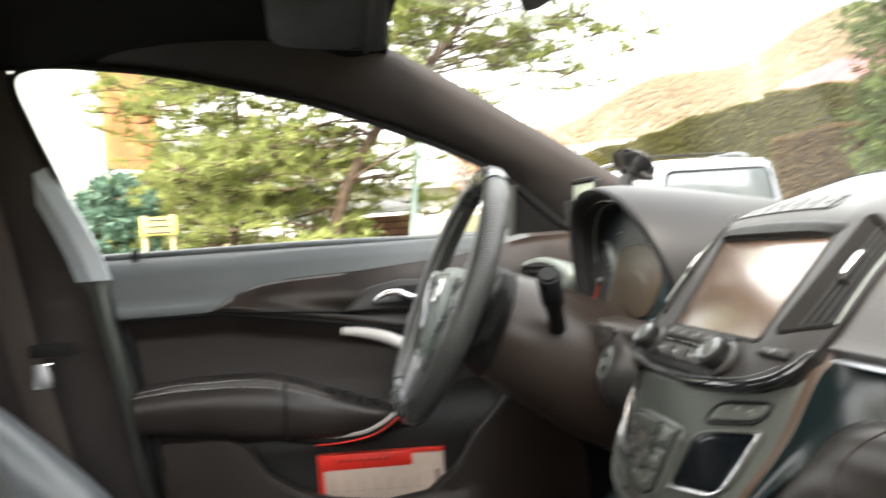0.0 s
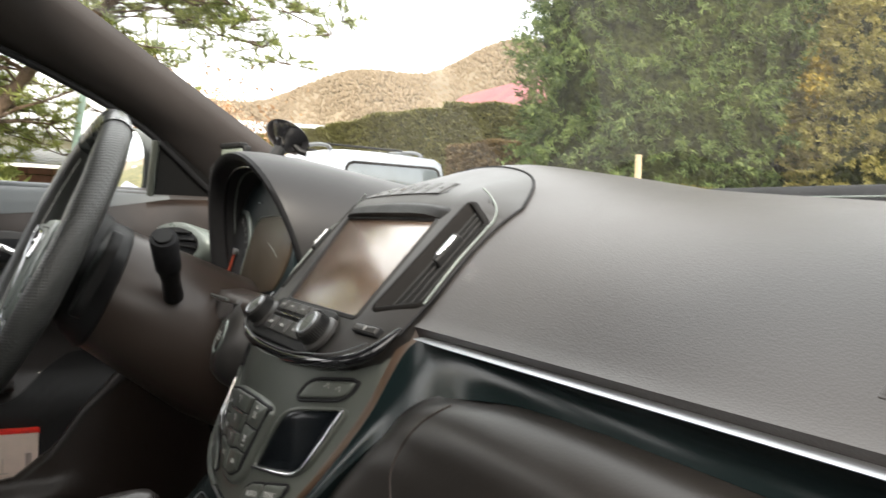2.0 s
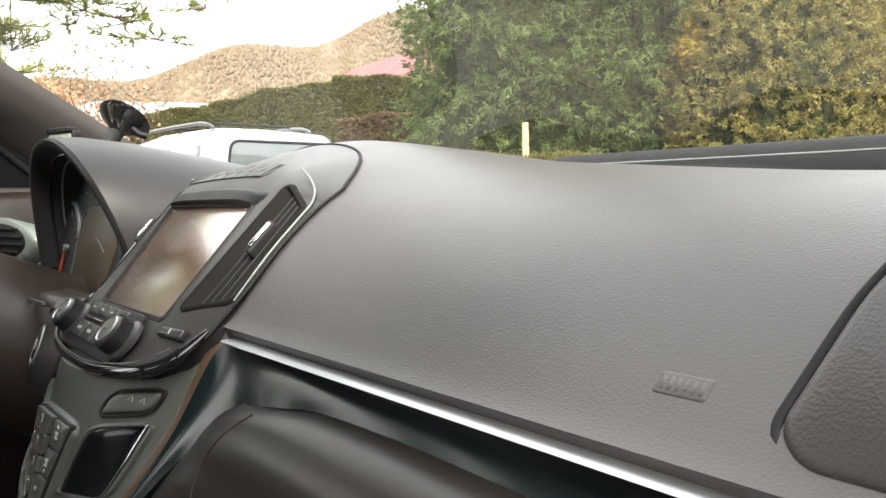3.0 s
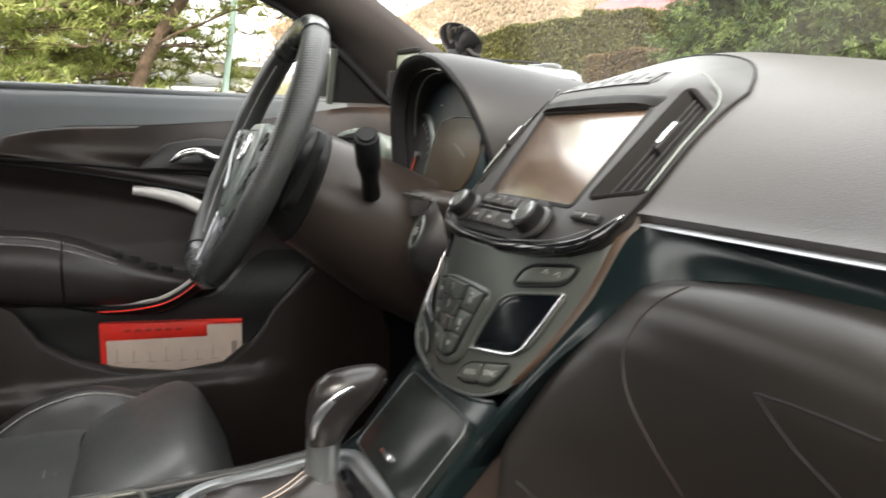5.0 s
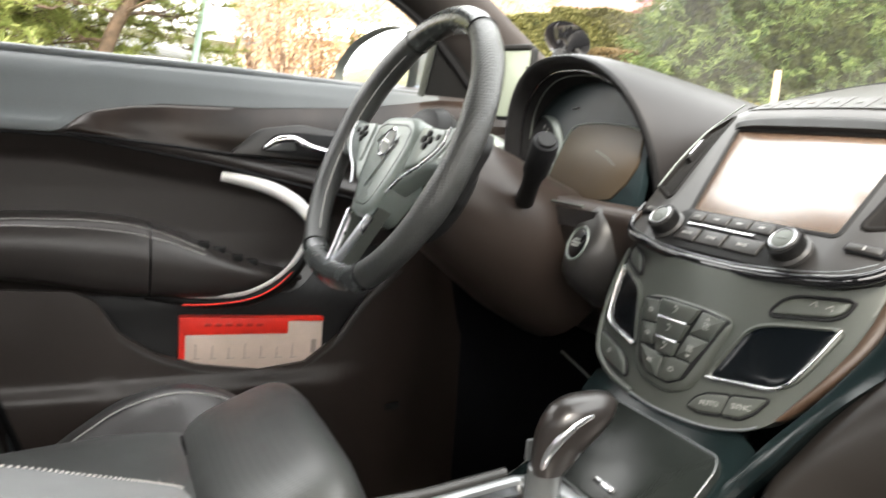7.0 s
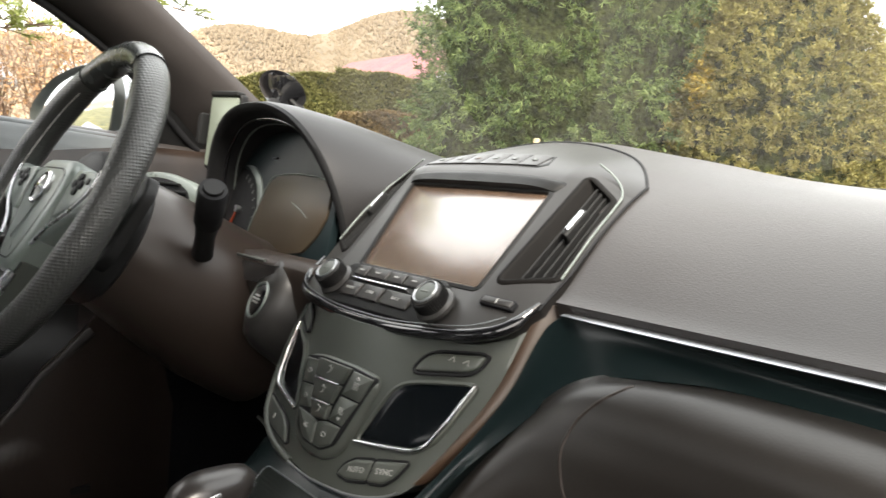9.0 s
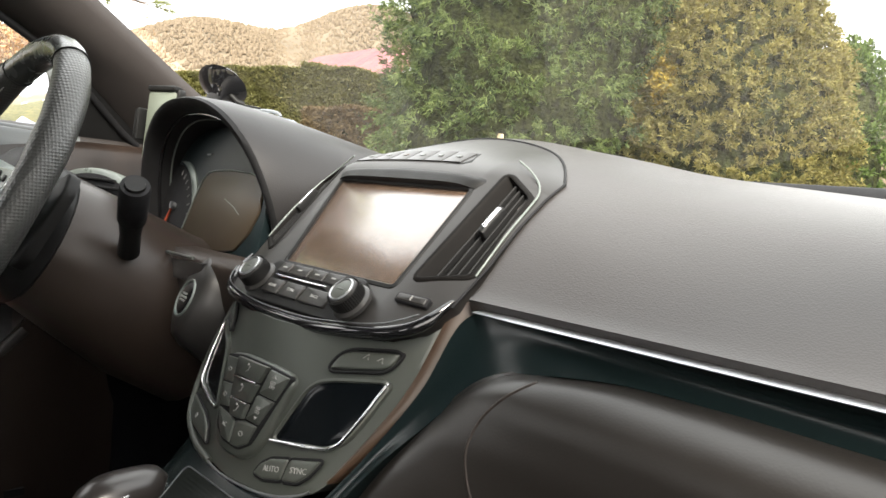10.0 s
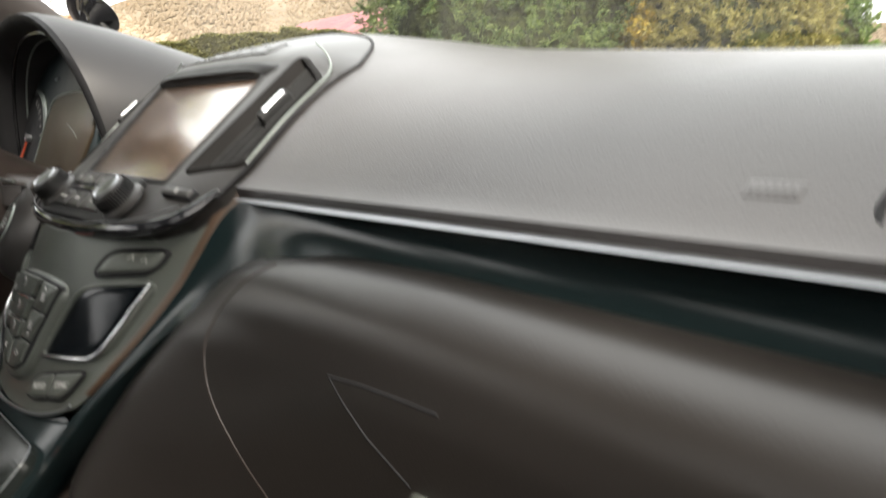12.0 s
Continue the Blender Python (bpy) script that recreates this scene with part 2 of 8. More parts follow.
M_CARPAINT = mat("silver_blue_car_paint", (0.5, 0.55, 0.6), 0.25, 0.5, var=0.03, coat=1.0, rough_var=0.03)
M_GLASS = glass_mat("clear_side_glass", gloss=0.05)
M_WSCREEN = glass_mat("windscreen_glass", tint=(0.97, 0.99, 0.98), gloss=0.03, haze=0.010)


# ---- building helpers ----
def under(ob, parent=None, label=""):
    """Parts are written in the place's own metres: keep them there under a thing that stands at a place of its own."""
    if parent is not None:
        ob.parent = parent
        if parent.parent is None:
            ob.matrix_parent_inverse = Matrix.Translation(-parent.location)
    if label:
        ob["label"] = label
    return ob


def finish(name, me, material, parent=None, label="", sharp=35.0):
    if material:
        me.materials.append(material)
    bm = bmesh.new()
    bm.from_mesh(me)
    bmesh.ops.recalc_face_normals(bm, faces=bm.faces)
    lim = radians(sharp)
    for f in bm.faces:
        f.smooth = True
    for e in bm.edges:
        if len(e.link_faces) == 2 and e.calc_face_angle(0) > lim:
            e.smooth = False
    bm.to_mesh(me)
    bm.free()
    ob = new(name, me)
    return under(ob, parent, label)


def part(name, bm, material, parent=None, label="", sharp=35.0):
    me = bpy.data.meshes.new(name)
    bm.to_mesh(me)
    bm.free()
    return finish(name, me, material, parent, label, sharp)


def raw(name, verts, faces, material, parent=None, label="", sharp=35.0):
    me = bpy.data.meshes.new(name)
    me.from_pydata([tuple(v) for v in verts], [], [tuple(f) for f in faces])
    return finish(name, me, material, parent, label, sharp)


def bulk(name, verts, faces, material, parent=None, label=""):
    """A large joined mesh, without any pass over its faces."""
    me = bpy.data.meshes.new(name)
    me.from_pydata(verts.tolist() if hasattr(verts, "tolist") else verts, [], faces.tolist() if hasattr(faces, "tolist") else faces)
    me.materials.append(material)
    return under(new(name, me), parent, label)


def thing(name, label, category, at=(0, 0, 0), group="", kind=""):
    ob = new(name)
    ob.location = at
    ob.empty_display_size = 0.05
    return tagged(ob, label, category, group, kind)


def surf(name, fn, nu, nv, material, parent=None, label="", thick=None, closed_u=False, skip=None, sharp=35.0):
    """A surface fn(a, b), a and b from 0 to 1, given a back by the vector thick."""
    vs, fs = [], []
    cu = nu if closed_u else nu + 1
    for j in range(nv + 1):
        for i in range(cu):
            vs.append(Vector(fn(i / nu, j / nv)))
    quads = []
    for j in range(nv):
        for i in range(nu):
            q = (j * cu + i, j * cu + (i + 1) % cu, (j + 1) * cu + (i + 1) % cu, (j + 1) * cu + i)
            if skip and skip(sum((vs[k] for k in q), Vector()) / 4):
                continue
            quads.append(q)
    fs = list(quads)
    if thick:
        n0 = len(vs)
        t = Vector(thick)
        vs = vs + [v + t for v in vs]
        fs += [tuple(k + n0 for k in reversed(q)) for q in quads]
        count = {}
        for q in quads:
            for a, b in zip(q, q[1:] + q[:1]):
                count[(a, b)] = 1
        for (a, b) in count:
            if (b, a) not in count:
                fs.append((b, a, a + n0, b + n0))
    keep = sorted({k for f in fs for k in f})
    re = {k: i for i, k in enumerate(keep)}
    return raw(name, [vs[k] for k in keep], [tuple(re[k] for k in f) for f in fs], material, parent, label, sharp)


def loft(name, rings, material, parent=None, label="", closed=True, caps=True, sharp=35.0):
    n = len(rings[0])
    vs = [Vector(p) for r in rings for p in r]
    fs = []
    for j in range(len(rings) - 1):
        for i in range(n if closed else n - 1):
            k = (i + 1) % n
            fs.append((j * n + i, j * n + k, (j + 1) * n + k, (j + 1) * n + i))
    if caps and closed:
        fs.append(tuple(range(n - 1, -1, -1)))
        fs.append(tuple((len(rings) - 1) * n + i for i in range(n)))
    return raw(name, vs, fs, material, parent, label, sharp)


def tube_data(pts, r, n=10, closed=False, flat=1.0, up=None):
    pts = [Vector(p) for p in pts]
    m = len(pts)
    rs = r if isinstance(r, (list, tuple)) else [r] * m
    vs, fs = [], []
    ref = Vector(up) if up else None
    prev = None
    for i, p in enumerate(pts):
        a = pts[(i - 1) % m] if (closed or i > 0) else p
        b = pts[(i + 1) % m] if (closed or i < m - 1) else p
        t = (b - a).normalized()
        if ref:
            side = t.cross(ref).normalized()
        elif prev is None:
            side = t.orthogonal().normalized()
        else:
            side = (prev - t * prev.dot(t)).normalized()
        prev = side
        nn = side.cross(t)
        for k in range(n):
            an = 2 * math.pi * k / n
            vs.append(p + side * (math.cos(an) * rs[i]) + nn * (math.sin(an) * rs[i] * flat))
    for i in range(m if closed else m - 1):
        for k in range(n):
            j, k2 = (i + 1) % m, (k + 1) % n
            fs.append((i * n + k, i * n + k2, j * n + k2, j * n + k))
    if not closed:
        fs.append(tuple(range(n - 1, -1, -1)))
        fs.append(tuple((m - 1) * n + k for k in range(n)))
    return vs, fs


def tube(name, pts, r, material, parent=None, label="", n=10, closed=False, flat=1.0, up=None, sharp=50.0):
    vs, fs = tube_data(pts, r, n, closed, flat, up)
    return raw(name, vs, fs, material, parent, label, sharp)


def smooth_line(pts, n=24, closed=False):
    """A Catmull-Rom line through the points."""
    pts = [Vector(p) for p in pts]
    m = len(pts)
    out = []
    segs = m if closed else m - 1
    per = max(2, n // segs)
    for i in range(segs):
        g = (lambda k: pts[k % m]) if closed else (lambda k: pts[min(max(k, 0), m - 1)])
        p0, p1, p2, p3 = g(i - 1), g(i), g(i + 1), g(i + 2)
        for k in range(per):
            t = k / per
            out.append(0.5 * ((2 * p1) + (p2 - p0) * t + (2 * p0 - 5 * p1 + 4 * p2 - p3) * t * t + (3 * p1 - p0 - 3 * p2 + p3) * t ** 3))
    if not closed:
        out.append(pts[-1].copy())
    return out


def rounded(pts, r, seg=5):
    """A polygon in the plane with its corners rounded."""
    out = []
    n = len(pts)
    for i in range(n):
        a, b, c = Vector(pts[i - 1]), Vector(pts[i]), Vector(pts[(i + 1) % n])
        d1, d2 = (a - b), (c - b)
        rr = min(r, d1.length * 0.45, d2.length * 0.45)
        p, q = b + d1.normalized() * rr, b + d2.normalized() * rr
        for k in range(seg + 1):
            t = k / seg
            out.append((1 - t) ** 2 * p + 2 * t * (1 - t) * b + t * t * q)
    return out


def inset(pts, d):
    n = len(pts)
    area = sum(pts[i - 1][0] * pts[i][1] - pts[i][0] * pts[i - 1][1] for i in range(n))
    s = 1 if area > 0 else -1
    out = []
    for i in range(n):
        a, b, c = pts[i - 1], pts[i], pts[(i + 1) % n]
        t = (c - a)
        if t.length < 1e-9:
            out.append(b.copy())
            continue
        t.normalize()
        out.append(b + Vector((-t[1], t[0])) * (d * s))
    return out


def plate(name, pts, fn, h0, h1, material, parent=None, label="", bevel=0.001, r=0.0, seg=5):
    """A raised plate with the outline pts (in a plane), from h0 to h1, with softened edges; fn(u, v, h) places it."""
    o = rounded(pts, r, seg) if r else [Vector(p) for p in pts]
    rings = [o, o, inset(o, bevel * 0.35), inset(o, bevel)]
    hs = [h0, h1 - bevel, h1 - bevel * 0.3, h1]
    # larger plates get inner rings, so that they follow a curved face
    c = sum(rings[-1], Vector(o[0]) * 0) / len(o)
    if name in ("pocket_cover", "side_key", "key_recess", "climate_surround", "climate_base", "text_key", "dial_plate"):
        for f in (0.72, 0.45, 0.2, 0.04):
            rings.append([c + (p - c) * f for p in rings[3]])
            hs.append(h1)
    return loft(name, [[fn(p[0], p[1], h) for p in ring] for ring, h in zip(rings, hs)], material, parent, label, sharp=40)


def box_data(cx, cy, cz, sx, sy, sz, b=0.0):
    bm = bmesh.new()
    bmesh.ops.create_cube(bm, size=1.0, matrix=Matrix.Translation((cx, cy, cz)) @ Matrix.Diagonal((sx, sy, sz, 1)))
    if b:
        bmesh.ops.bevel(bm, geom=list(bm.edges), offset=b, segments=2, affect="EDGES", profile=0.7)
    return bm


def rbox(name, c, s, b, material, parent=None, label="", m=None):
    bm = box_data(0, 0, 0, *s, b)
    bmesh.ops.transform(bm, matrix=Matrix.Translation(c) @ (m or Matrix()), verts=bm.verts)
    return part(name, bm, material, parent, label)


def disc_rings(fn, profile, n=28):
    """Rings of a turned shape: profile of (radius, height); fn(u, v, h)."""
    return [[fn(r * math.cos(2 * math.pi * k / n), r * math.sin(2 * math.pi * k / n), h) for k in range(n)] for r, h in profile]


def lettering(name, text, size, fn, u, v, h, material, parent, label="", turn=0.0):
    cu = bpy.data.curves.new(name, "FONT")
    cu.body, cu.size, cu.align_x, cu.align_y, cu.extrude, cu.resolution_u = text, size, "CENTER", "CENTER", 0.0002, 2
    ob = bpy.data.objects.new(name, cu)
    scene.collection.objects.link(ob)
    me = bpy.data.meshes.new_from_object(ob)
    bpy.data.objects.remove(ob)
    ca, sa = math.cos(turn), math.sin(turn)
    for w in me.vertices:
        x, y = w.co.x * ca - w.co.y * sa, w.co.x * sa + w.co.y * ca
        w.co = fn(u + x, v - y, h + w.co.z)
    me.materials.clear()
    return finish(name, me, material, parent, label)


def lerp_table(x, xs, ys):
    return float(np.interp(x, xs, ys))


def curve_table(x, xs, ys):
    """Like lerp_table, but with a smooth slope through the points."""
    if x <= xs[0]:
        return ys[0]
    if x >= xs[-1]:
        return ys[-1]
    i = max(k for k in range(len(xs) - 1) if xs[k] <= x)
    d = [(ys[k + 1] - ys[k]) / (xs[k + 1] - xs[k]) for k in range(len(xs) - 1)]

    def slope(k):
        if k == 0 or k == len(xs) - 1:
            return d[min(k, len(d) - 1)]
        return 0.0 if d[k - 1] * d[k] <= 0 else 2 * d[k - 1] * d[k] / (d[k - 1] + d[k])
    h = xs[i + 1] - xs[i]
    t = (x - xs[i]) / h
    return (2 * t ** 3 - 3 * t * t + 1) * ys[i] + (t ** 3 - 2 * t * t + t) * h * slope(i) + (3 * t * t - 2 * t ** 3) * ys[i + 1] + (t ** 3 - t * t) * h * slope(i + 1)


def sm(a, b, x):
    t = min(1.0, max(0.0, (x - a) / (b - a)))
    return t * t * (3 - 2 * t)


# ---- cabin shell ----
def side_x(z, out=0.0):
    """Inner face of the cabin's flank: leans in above the belt line."""
    return 0.69 - 0.40 * max(0.0, z - 1.03) + out


WIN_TOP = [(0.03, 1.035), (0.0, 1.055), (-0.06, 1.105), (-0.118, 1.148), (-0.236, 1.204), (-0.42, 1.272), (-0.55, 1.305), (-0.643, 1.325), (-0.74, 1.338), (-0.83, 1.345), (-0.872, 1.325), (-0.862, 1.26), (-0.845, 1.2), (-0.826, 1.13), (-0.80, 1.045)]
WS_EDGE = [(0.36, 0.98), (0.2, 1.05), (0.065, 1.128), (-0.05, 1.193), (-0.15, 1.25), (-0.25, 1.305), (-0.318, 1.338)]

FLOOR_Z = 0.30
tagged(rbox("floor", (0, -0.7, FLOOR_Z - 0.02), (1.42, 2.4, 0.04), 0.005, M_CARPET), "black carpet floor of the car cabin", "floor", kind="structure")
tagged(rbox("wall_front", (0, 0.5, 0.63), (1.44, 0.03, 0.70), 0.004, M_CARPET), "black footwell bulkhead of the car", "wall", kind="structure")


def roof_pt(a, b):
    x = -0.56 + 1.12 * a
    y = -0.30 - 1.9 * b
    z = 1.395 - 0.16 * abs(x / 0.56) ** 2.6 * 0.30 - 0.022 * (1 - min(1.0, (b * 1.9) / 0.35)) ** 2 - 0.12 * b * b
    return (x, y, z)


tagged(surf("ceiling", roof_pt, 20, 24, M_ROOF, thick=(0, 0, 0.04)), "dark cloth headliner of the car", "ceiling", kind="structure")


def pillar_side(s, name, label):
    """Roof rail and front pillar of one flank (s is -1 or 1), from dash to rear."""
    lower_edge = smooth_line([(side_x(z), y, z) for y, z in ((0.14, 0.985), (0.03, 1.035), (-0.06, 1.105), (-0.118, 1.148), (-0.236, 1.204), (-0.42, 1.272), (-0.55, 1.305), (-0.643, 1.325), (-0.74, 1.338), (-0.84, 1.346), (-1.0, 1.34))], 60)
    upper_edge = smooth_line([(side_x(z) - 0.03, y, z) for y, z in ((0.40, 0.965), (0.25, 1.035), (0.135, 1.09), (0.055, 1.134), (-0.10, 1.222))] + [(0.548, -0.235, 1.296), (0.53, -0.325, 1.338), (0.50, -0.45, 1.372), (0.49, -0.60, 1.385), (0.485, -0.78, 1.388), (0.485, -1.0, 1.38)], 60)
    rings = []
    for a, b in zip(lower_edge, upper_edge):
        pts = []
        for q in range(11):
            f = q / 10
            p = a.lerp(b, f)
            bulge = math.sin(math.pi * f) ** 0.8
            pts.append((s * (p.x - 0.016 * bulge), p.y, p.z - 0.006 * bulge))
        back = [(s * (b.x + 0.02), b.y + 0.012, b.z + 0.012), (s * (a.x * 0.5 + b.x * 0.5 + 0.045), (a.y + b.y) / 2 + 0.015, (a.z + b.z) / 2 + 0.02), (s * (a.x + 0.03), a.y, a.z - 0.002)]
        rings.append(pts + back)
    ob = loft(name, rings, M_PILLAR, None, "", sharp=60)
    return tagged(ob, label, "pillar", kind="structure")


pillar_side(-1, "trim_left", "dark cloth windscreen pillar and roof rail by the driver's window")
pillar_side(1, "trim_right", "dark cloth windscreen pillar and roof rail on the passenger flank")

# seam between pillar trim and roof rail
tube("pillar_seam", [(-0.592, -0.40, 1.262), (-0.574, -0.375, 1.285), (-0.553, -0.345, 1.312), (-0.532, -0.322, 1.332)], 0.0012, M_RUBBER, bpy.data.objects["trim_left"])


def header_pt(a, b):
    x = -0.54 + 1.08 * a
    u = 1 - (x / 0.54) ** 2
    return (x, -0.318 + 0.035 * u - 0.10 * b, 1.332 + 0.022 * u + 0.012 * b - 0.012 * math.sin(math.pi * b))


tagged(surf("trim_header", header_pt, 24, 6, M_ROOF, thick=(0, 0.0, 0.03)), "black headliner edge above the windscreen", "trim", kind="structure")


# windscreen
def ws_pt(a, b):
    s = 2 * a - 1
    z0, y0 = 1.0, 0.66
    top_y, top_z = -0.318 + 0.04 * (1 - s * s), 1.345 + 0.02 * (1 - s * s)
    bot_y, bot_z = 0.30 + 0.36 * (1 - abs(s) ** 2.4), 1.005
    wx = 0.72 * (1 - b) + 0.56 * b
    bow = 0.035 * math.sin(math.pi * b)
    return (s * wx, bot_y + (top_y - bot_y) * b + bow * 0.3, bot_z + (top_z - bot_z) * b + bow)


window_1 = tagged(surf("window_1", ws_pt, 24, 12, M_WSCREEN), "slightly dusty curved windscreen glass", "window", kind="structure")
window_1.visible_shadow = False


def side_pane(s, name, outline, label):
    pts = [(s * (side_x(z, 0.012)), y, z) for y, z in outline]
    bm = bmesh.new()
    f = bm.faces.new([bm.verts.new(p) for p in pts])
    ob = part(name, bm, M_GLASS)
    ob.visible_shadow = False
    return tagged(ob, label, "window", kind="structure")


front_outline = [(y, z) for y, z in WIN_TOP] + [(-0.5, 1.02), (-0.1, 1.01)]
side_pane(-1, "window_2", front_outline, "clear driver's door window glass")

# rear part of the shell: door pillars, rear flanks with window openings, rear wall
for s, nm in ((-1, "left"), (1, "right")):
    tagged(loft("wall_" + nm, [[(s * side_x(z), y, z) for y, z in ((-0.885, 1.36), (-0.82, 1.045), (-0.78, 0.93), (-0.70, 0.62), (-0.66, 0.30))],
                               [(s * (side_x(z) - 0.028), y, z) for y, z in ((-0.91, 1.36), (-0.86, 1.045), (-0.83, 0.93), (-0.78, 0.62), (-0.74, 0.30))],
                               [(s * (side_x(z) - 0.03), y, z) for y, z in ((-1.06, 1.36), (-1.02, 1.045), (-1.0, 0.93), (-0.98, 0.62), (-0.96, 0.30))],
                               [(s * (side_x(z) + 0.05), y, z) for y, z in ((-1.06, 1.36), (-1.02, 1.045), (-1.0, 0.93), (-0.98, 0.62), (-0.96, 0.30))]],
                M_PILLAR if s < 0 else M_PLAST, closed=False, caps=False, sharp=50), "grey plastic door pillar trim with a rubber seal", "pillar", kind="structure")
    tagged(rbox("wall_footwell_" + nm, (s * 0.715, 0.27 if s < 0 else 0.46, 0.62), (0.02, 0.46 if s < 0 else 0.1, 0.68), 0.004, M_CARPET), "black footwell side lining", "wall", kind="structure")
    tagged(rbox("wall_rear_" + nm, (s * 0.70, -1.52, 0.66), (0.06, 1.02, 0.76), 0.01, M_PLAST), "dark plastic rear door panel", "wall", kind="structure")
    tagged(loft("trim_rear_" + nm, [[(s * 0.60, -1.0, 1.34), (s * 0.62, -1.0, 1.42), (s * 0.5, -1.0, 1.42), (s * 0.5, -1.0, 1.36)],
                                    [(s * 0.60, -2.05, 1.22), (s * 0.62, -2.05, 1.30), (s * 0.45, -2.05, 1.30), (s * 0.48, -2.05, 1.24)]], M_ROOF), "dark roof rail above the rear door", "trim", kind="structure")
    tagged(rbox("wall_rear_pillar_" + nm, (s * 0.66, -2.0, 1.12), (0.08, 0.20, 0.30), 0.01, M_ROOF), "dark rear roof pillar", "pillar", kind="structure")
# unseen blocks on the passenger flank, added to hold back side light
tagged(rbox("wall_passenger_block", (0.735, -0.22, 0.62), (0.05, 1.30, 0.62), 0.01, M_PLAST), "unseen plain black block on the passenger side, added against low light", "wall", kind="structure")
tagged(rbox("wall_passenger_front", (0.735, 0.13, 1.13), (0.05, 0.60, 0.40), 0.01, M_PLAST), "unseen dark block closing the front of the passenger flank", "wall", kind="structure")
tagged(rbox("wall_rear", (0, -2.12, 0.66), (1.46, 0.10, 0.78), 0.01, M_PLAST), "dark rear seat bulkhead", "wall", kind="structure")
tagged(rbox("seat_bench_rear", (0, -1.65, 0.50), (1.3, 0.6, 0.22), 0.05, M_LEATHER), "black leather rear bench seat", "seat")

# pale strips along the door pillar: its lit edge and seal highlight as colour
loft("pillar_strip", [[(-0.622 - 0.012 * (z < 1.1), y, z), (-0.612 - 0.012 * (z < 1.1), (y + y2) / 2, z), (-0.620 - 0.012 * (z < 1.1), y2, z), (-0.64, y2, z), (-0.64, y, z)]
                      for y, y2, z in ((-0.945, -0.990, 1.36), (-0.905, -0.950, 1.297), (-0.848, -0.898, 1.184), (-0.806, -0.858, 1.10), (-0.785, -0.838, 1.044), (-0.772, -0.825, 1.005))], M_STRIP, bpy.data.objects["wall_left"], "pale blue-grey strip painting the lit pillar edge")
loft("pillar_edge", [[(-0.646, y, z), (-0.637, (y + y2) / 2 + 0.004, z), (-0.643, y2, z), (-0.67, y2, z), (-0.67, y, z)]
                     for y, y2, z in ((-0.780, -0.822, 1.004), (-0.784, -0.808, 0.980), (-0.772, -0.795, 0.909), (-0.757, -0.778, 0.833), (-0.747, -0.765, 0.757), (-0.734, -0.751, 0.672), (-0.706, -0.724, 0.56), (-0.670, -0.690, 0.42))], M_PANEL, bpy.data.objects["wall_left"], "grey strip painting the highlight down the lower pillar edge")
# rubber seal round the driver's window opening
seal = smooth_line([(-side_x(z, -0.004), y - 0.003, z - 0.004) for y, z in WIN_TOP], 70)
tube("window_seal", seal, 0.0055, M_RUBBER, bpy.data.objects["trim_left"])

# cowl below the windscreen
cowl = thing("cowl_panel", "dark grey plastic cowl along the windscreen base", "cowl", (0.2, 0.66, 1.0))
def cowl_pt(a, b):
    x = -0.35 + 1.05 * a
    an = math.pi * b
    yy = 0.68 - 0.22 * max(0.0, abs(x) - 0.1) ** 2
    return (x, yy - 0.045 * math.cos(an), 0.985 + lerp_table(x, [-0.35, -0.2, 0.3, 0.7], [0.066, 0.086, 0.082, 0.074]) * math.sin(an) ** 0.7)
surf("cowl_body", cowl_pt, 30, 10, M_RUBBER, cowl)
# reflection at the foot of the glass, laid in as a pale tube
tube("cowl_reflection", [(x, 0.612 - 0.22 * max(0.0, abs(x) - 0.1) ** 2, 1.049 - 0.010 * (x - 0.1)) for x in np.linspace(-0.1, 0.68, 24)], 0.0014, M_HUB, cowl, "thin pale line painting the reflection at the glass base")
rbox("cowl_tray", (0.2, 0.57, 0.985), (1.0, 0.1, 0.02), 0.004, M_PLAST, cowl)


# ---- dashboard ----
dash = thing("dashboard", "dark grey soft grained dashboard with chrome strip", "dashboard", (0, 0.1, 0.6))


HUMP_X = [0.0, 0.03, 0.06, 0.10, 0.135, 0.158, 0.185, 0.21, 0.243, 0.30, 0.375, 0.44, 0.60, 0.75]
HUMP_F = [1.01, 0.985, 0.90, 0.775, 0.675, 0.61, 0.50, 0.42, 0.345, 0.25, 0.13, 0.03, -0.10, -0.16]


def dash_z(x, y):
    """Height of the pad: it rolls up to a ridge and falls away to the windscreen behind; a hump stands over the stack."""
    base = curve_table(y, [-0.047, -0.043, -0.02, 0.0, 0.03, 0.06, 0.10, 0.15, 0.20, 0.28, 0.40, 0.66], [0.9205, 0.9245, 0.9455, 0.963, 0.983, 0.996, 1.0065, 1.0125, 1.012, 1.006, 0.994, 0.97])
    amp = curve_table(y, [-0.043, 0.0, 0.047, 0.12, 0.15, 0.25, 0.40, 0.66], [0.0, 0.019, 0.032, 0.047, 0.0485, 0.044, 0.032, 0.01])
    return base + amp * sum(lerp_table(abs(x + d), HUMP_X, HUMP_F) for d in (-0.02, 0.0, 0.02)) / 3


def dash_pt(a, b):
    x = -0.70 + 1.42 * a
    back = 0.60 - 0.30 * max(0.0, abs(x) - 0.15) ** 2 * 1.6
    y = -0.047 + (back + 0.047) * b ** 1.35
    # several samples blended for a soft roll of the surface
    z = sum(dash_z(x, y + d) for d in (-0.008, -0.004, 0.0, 0.004, 0.008)) / 5
    return (x, y, z)


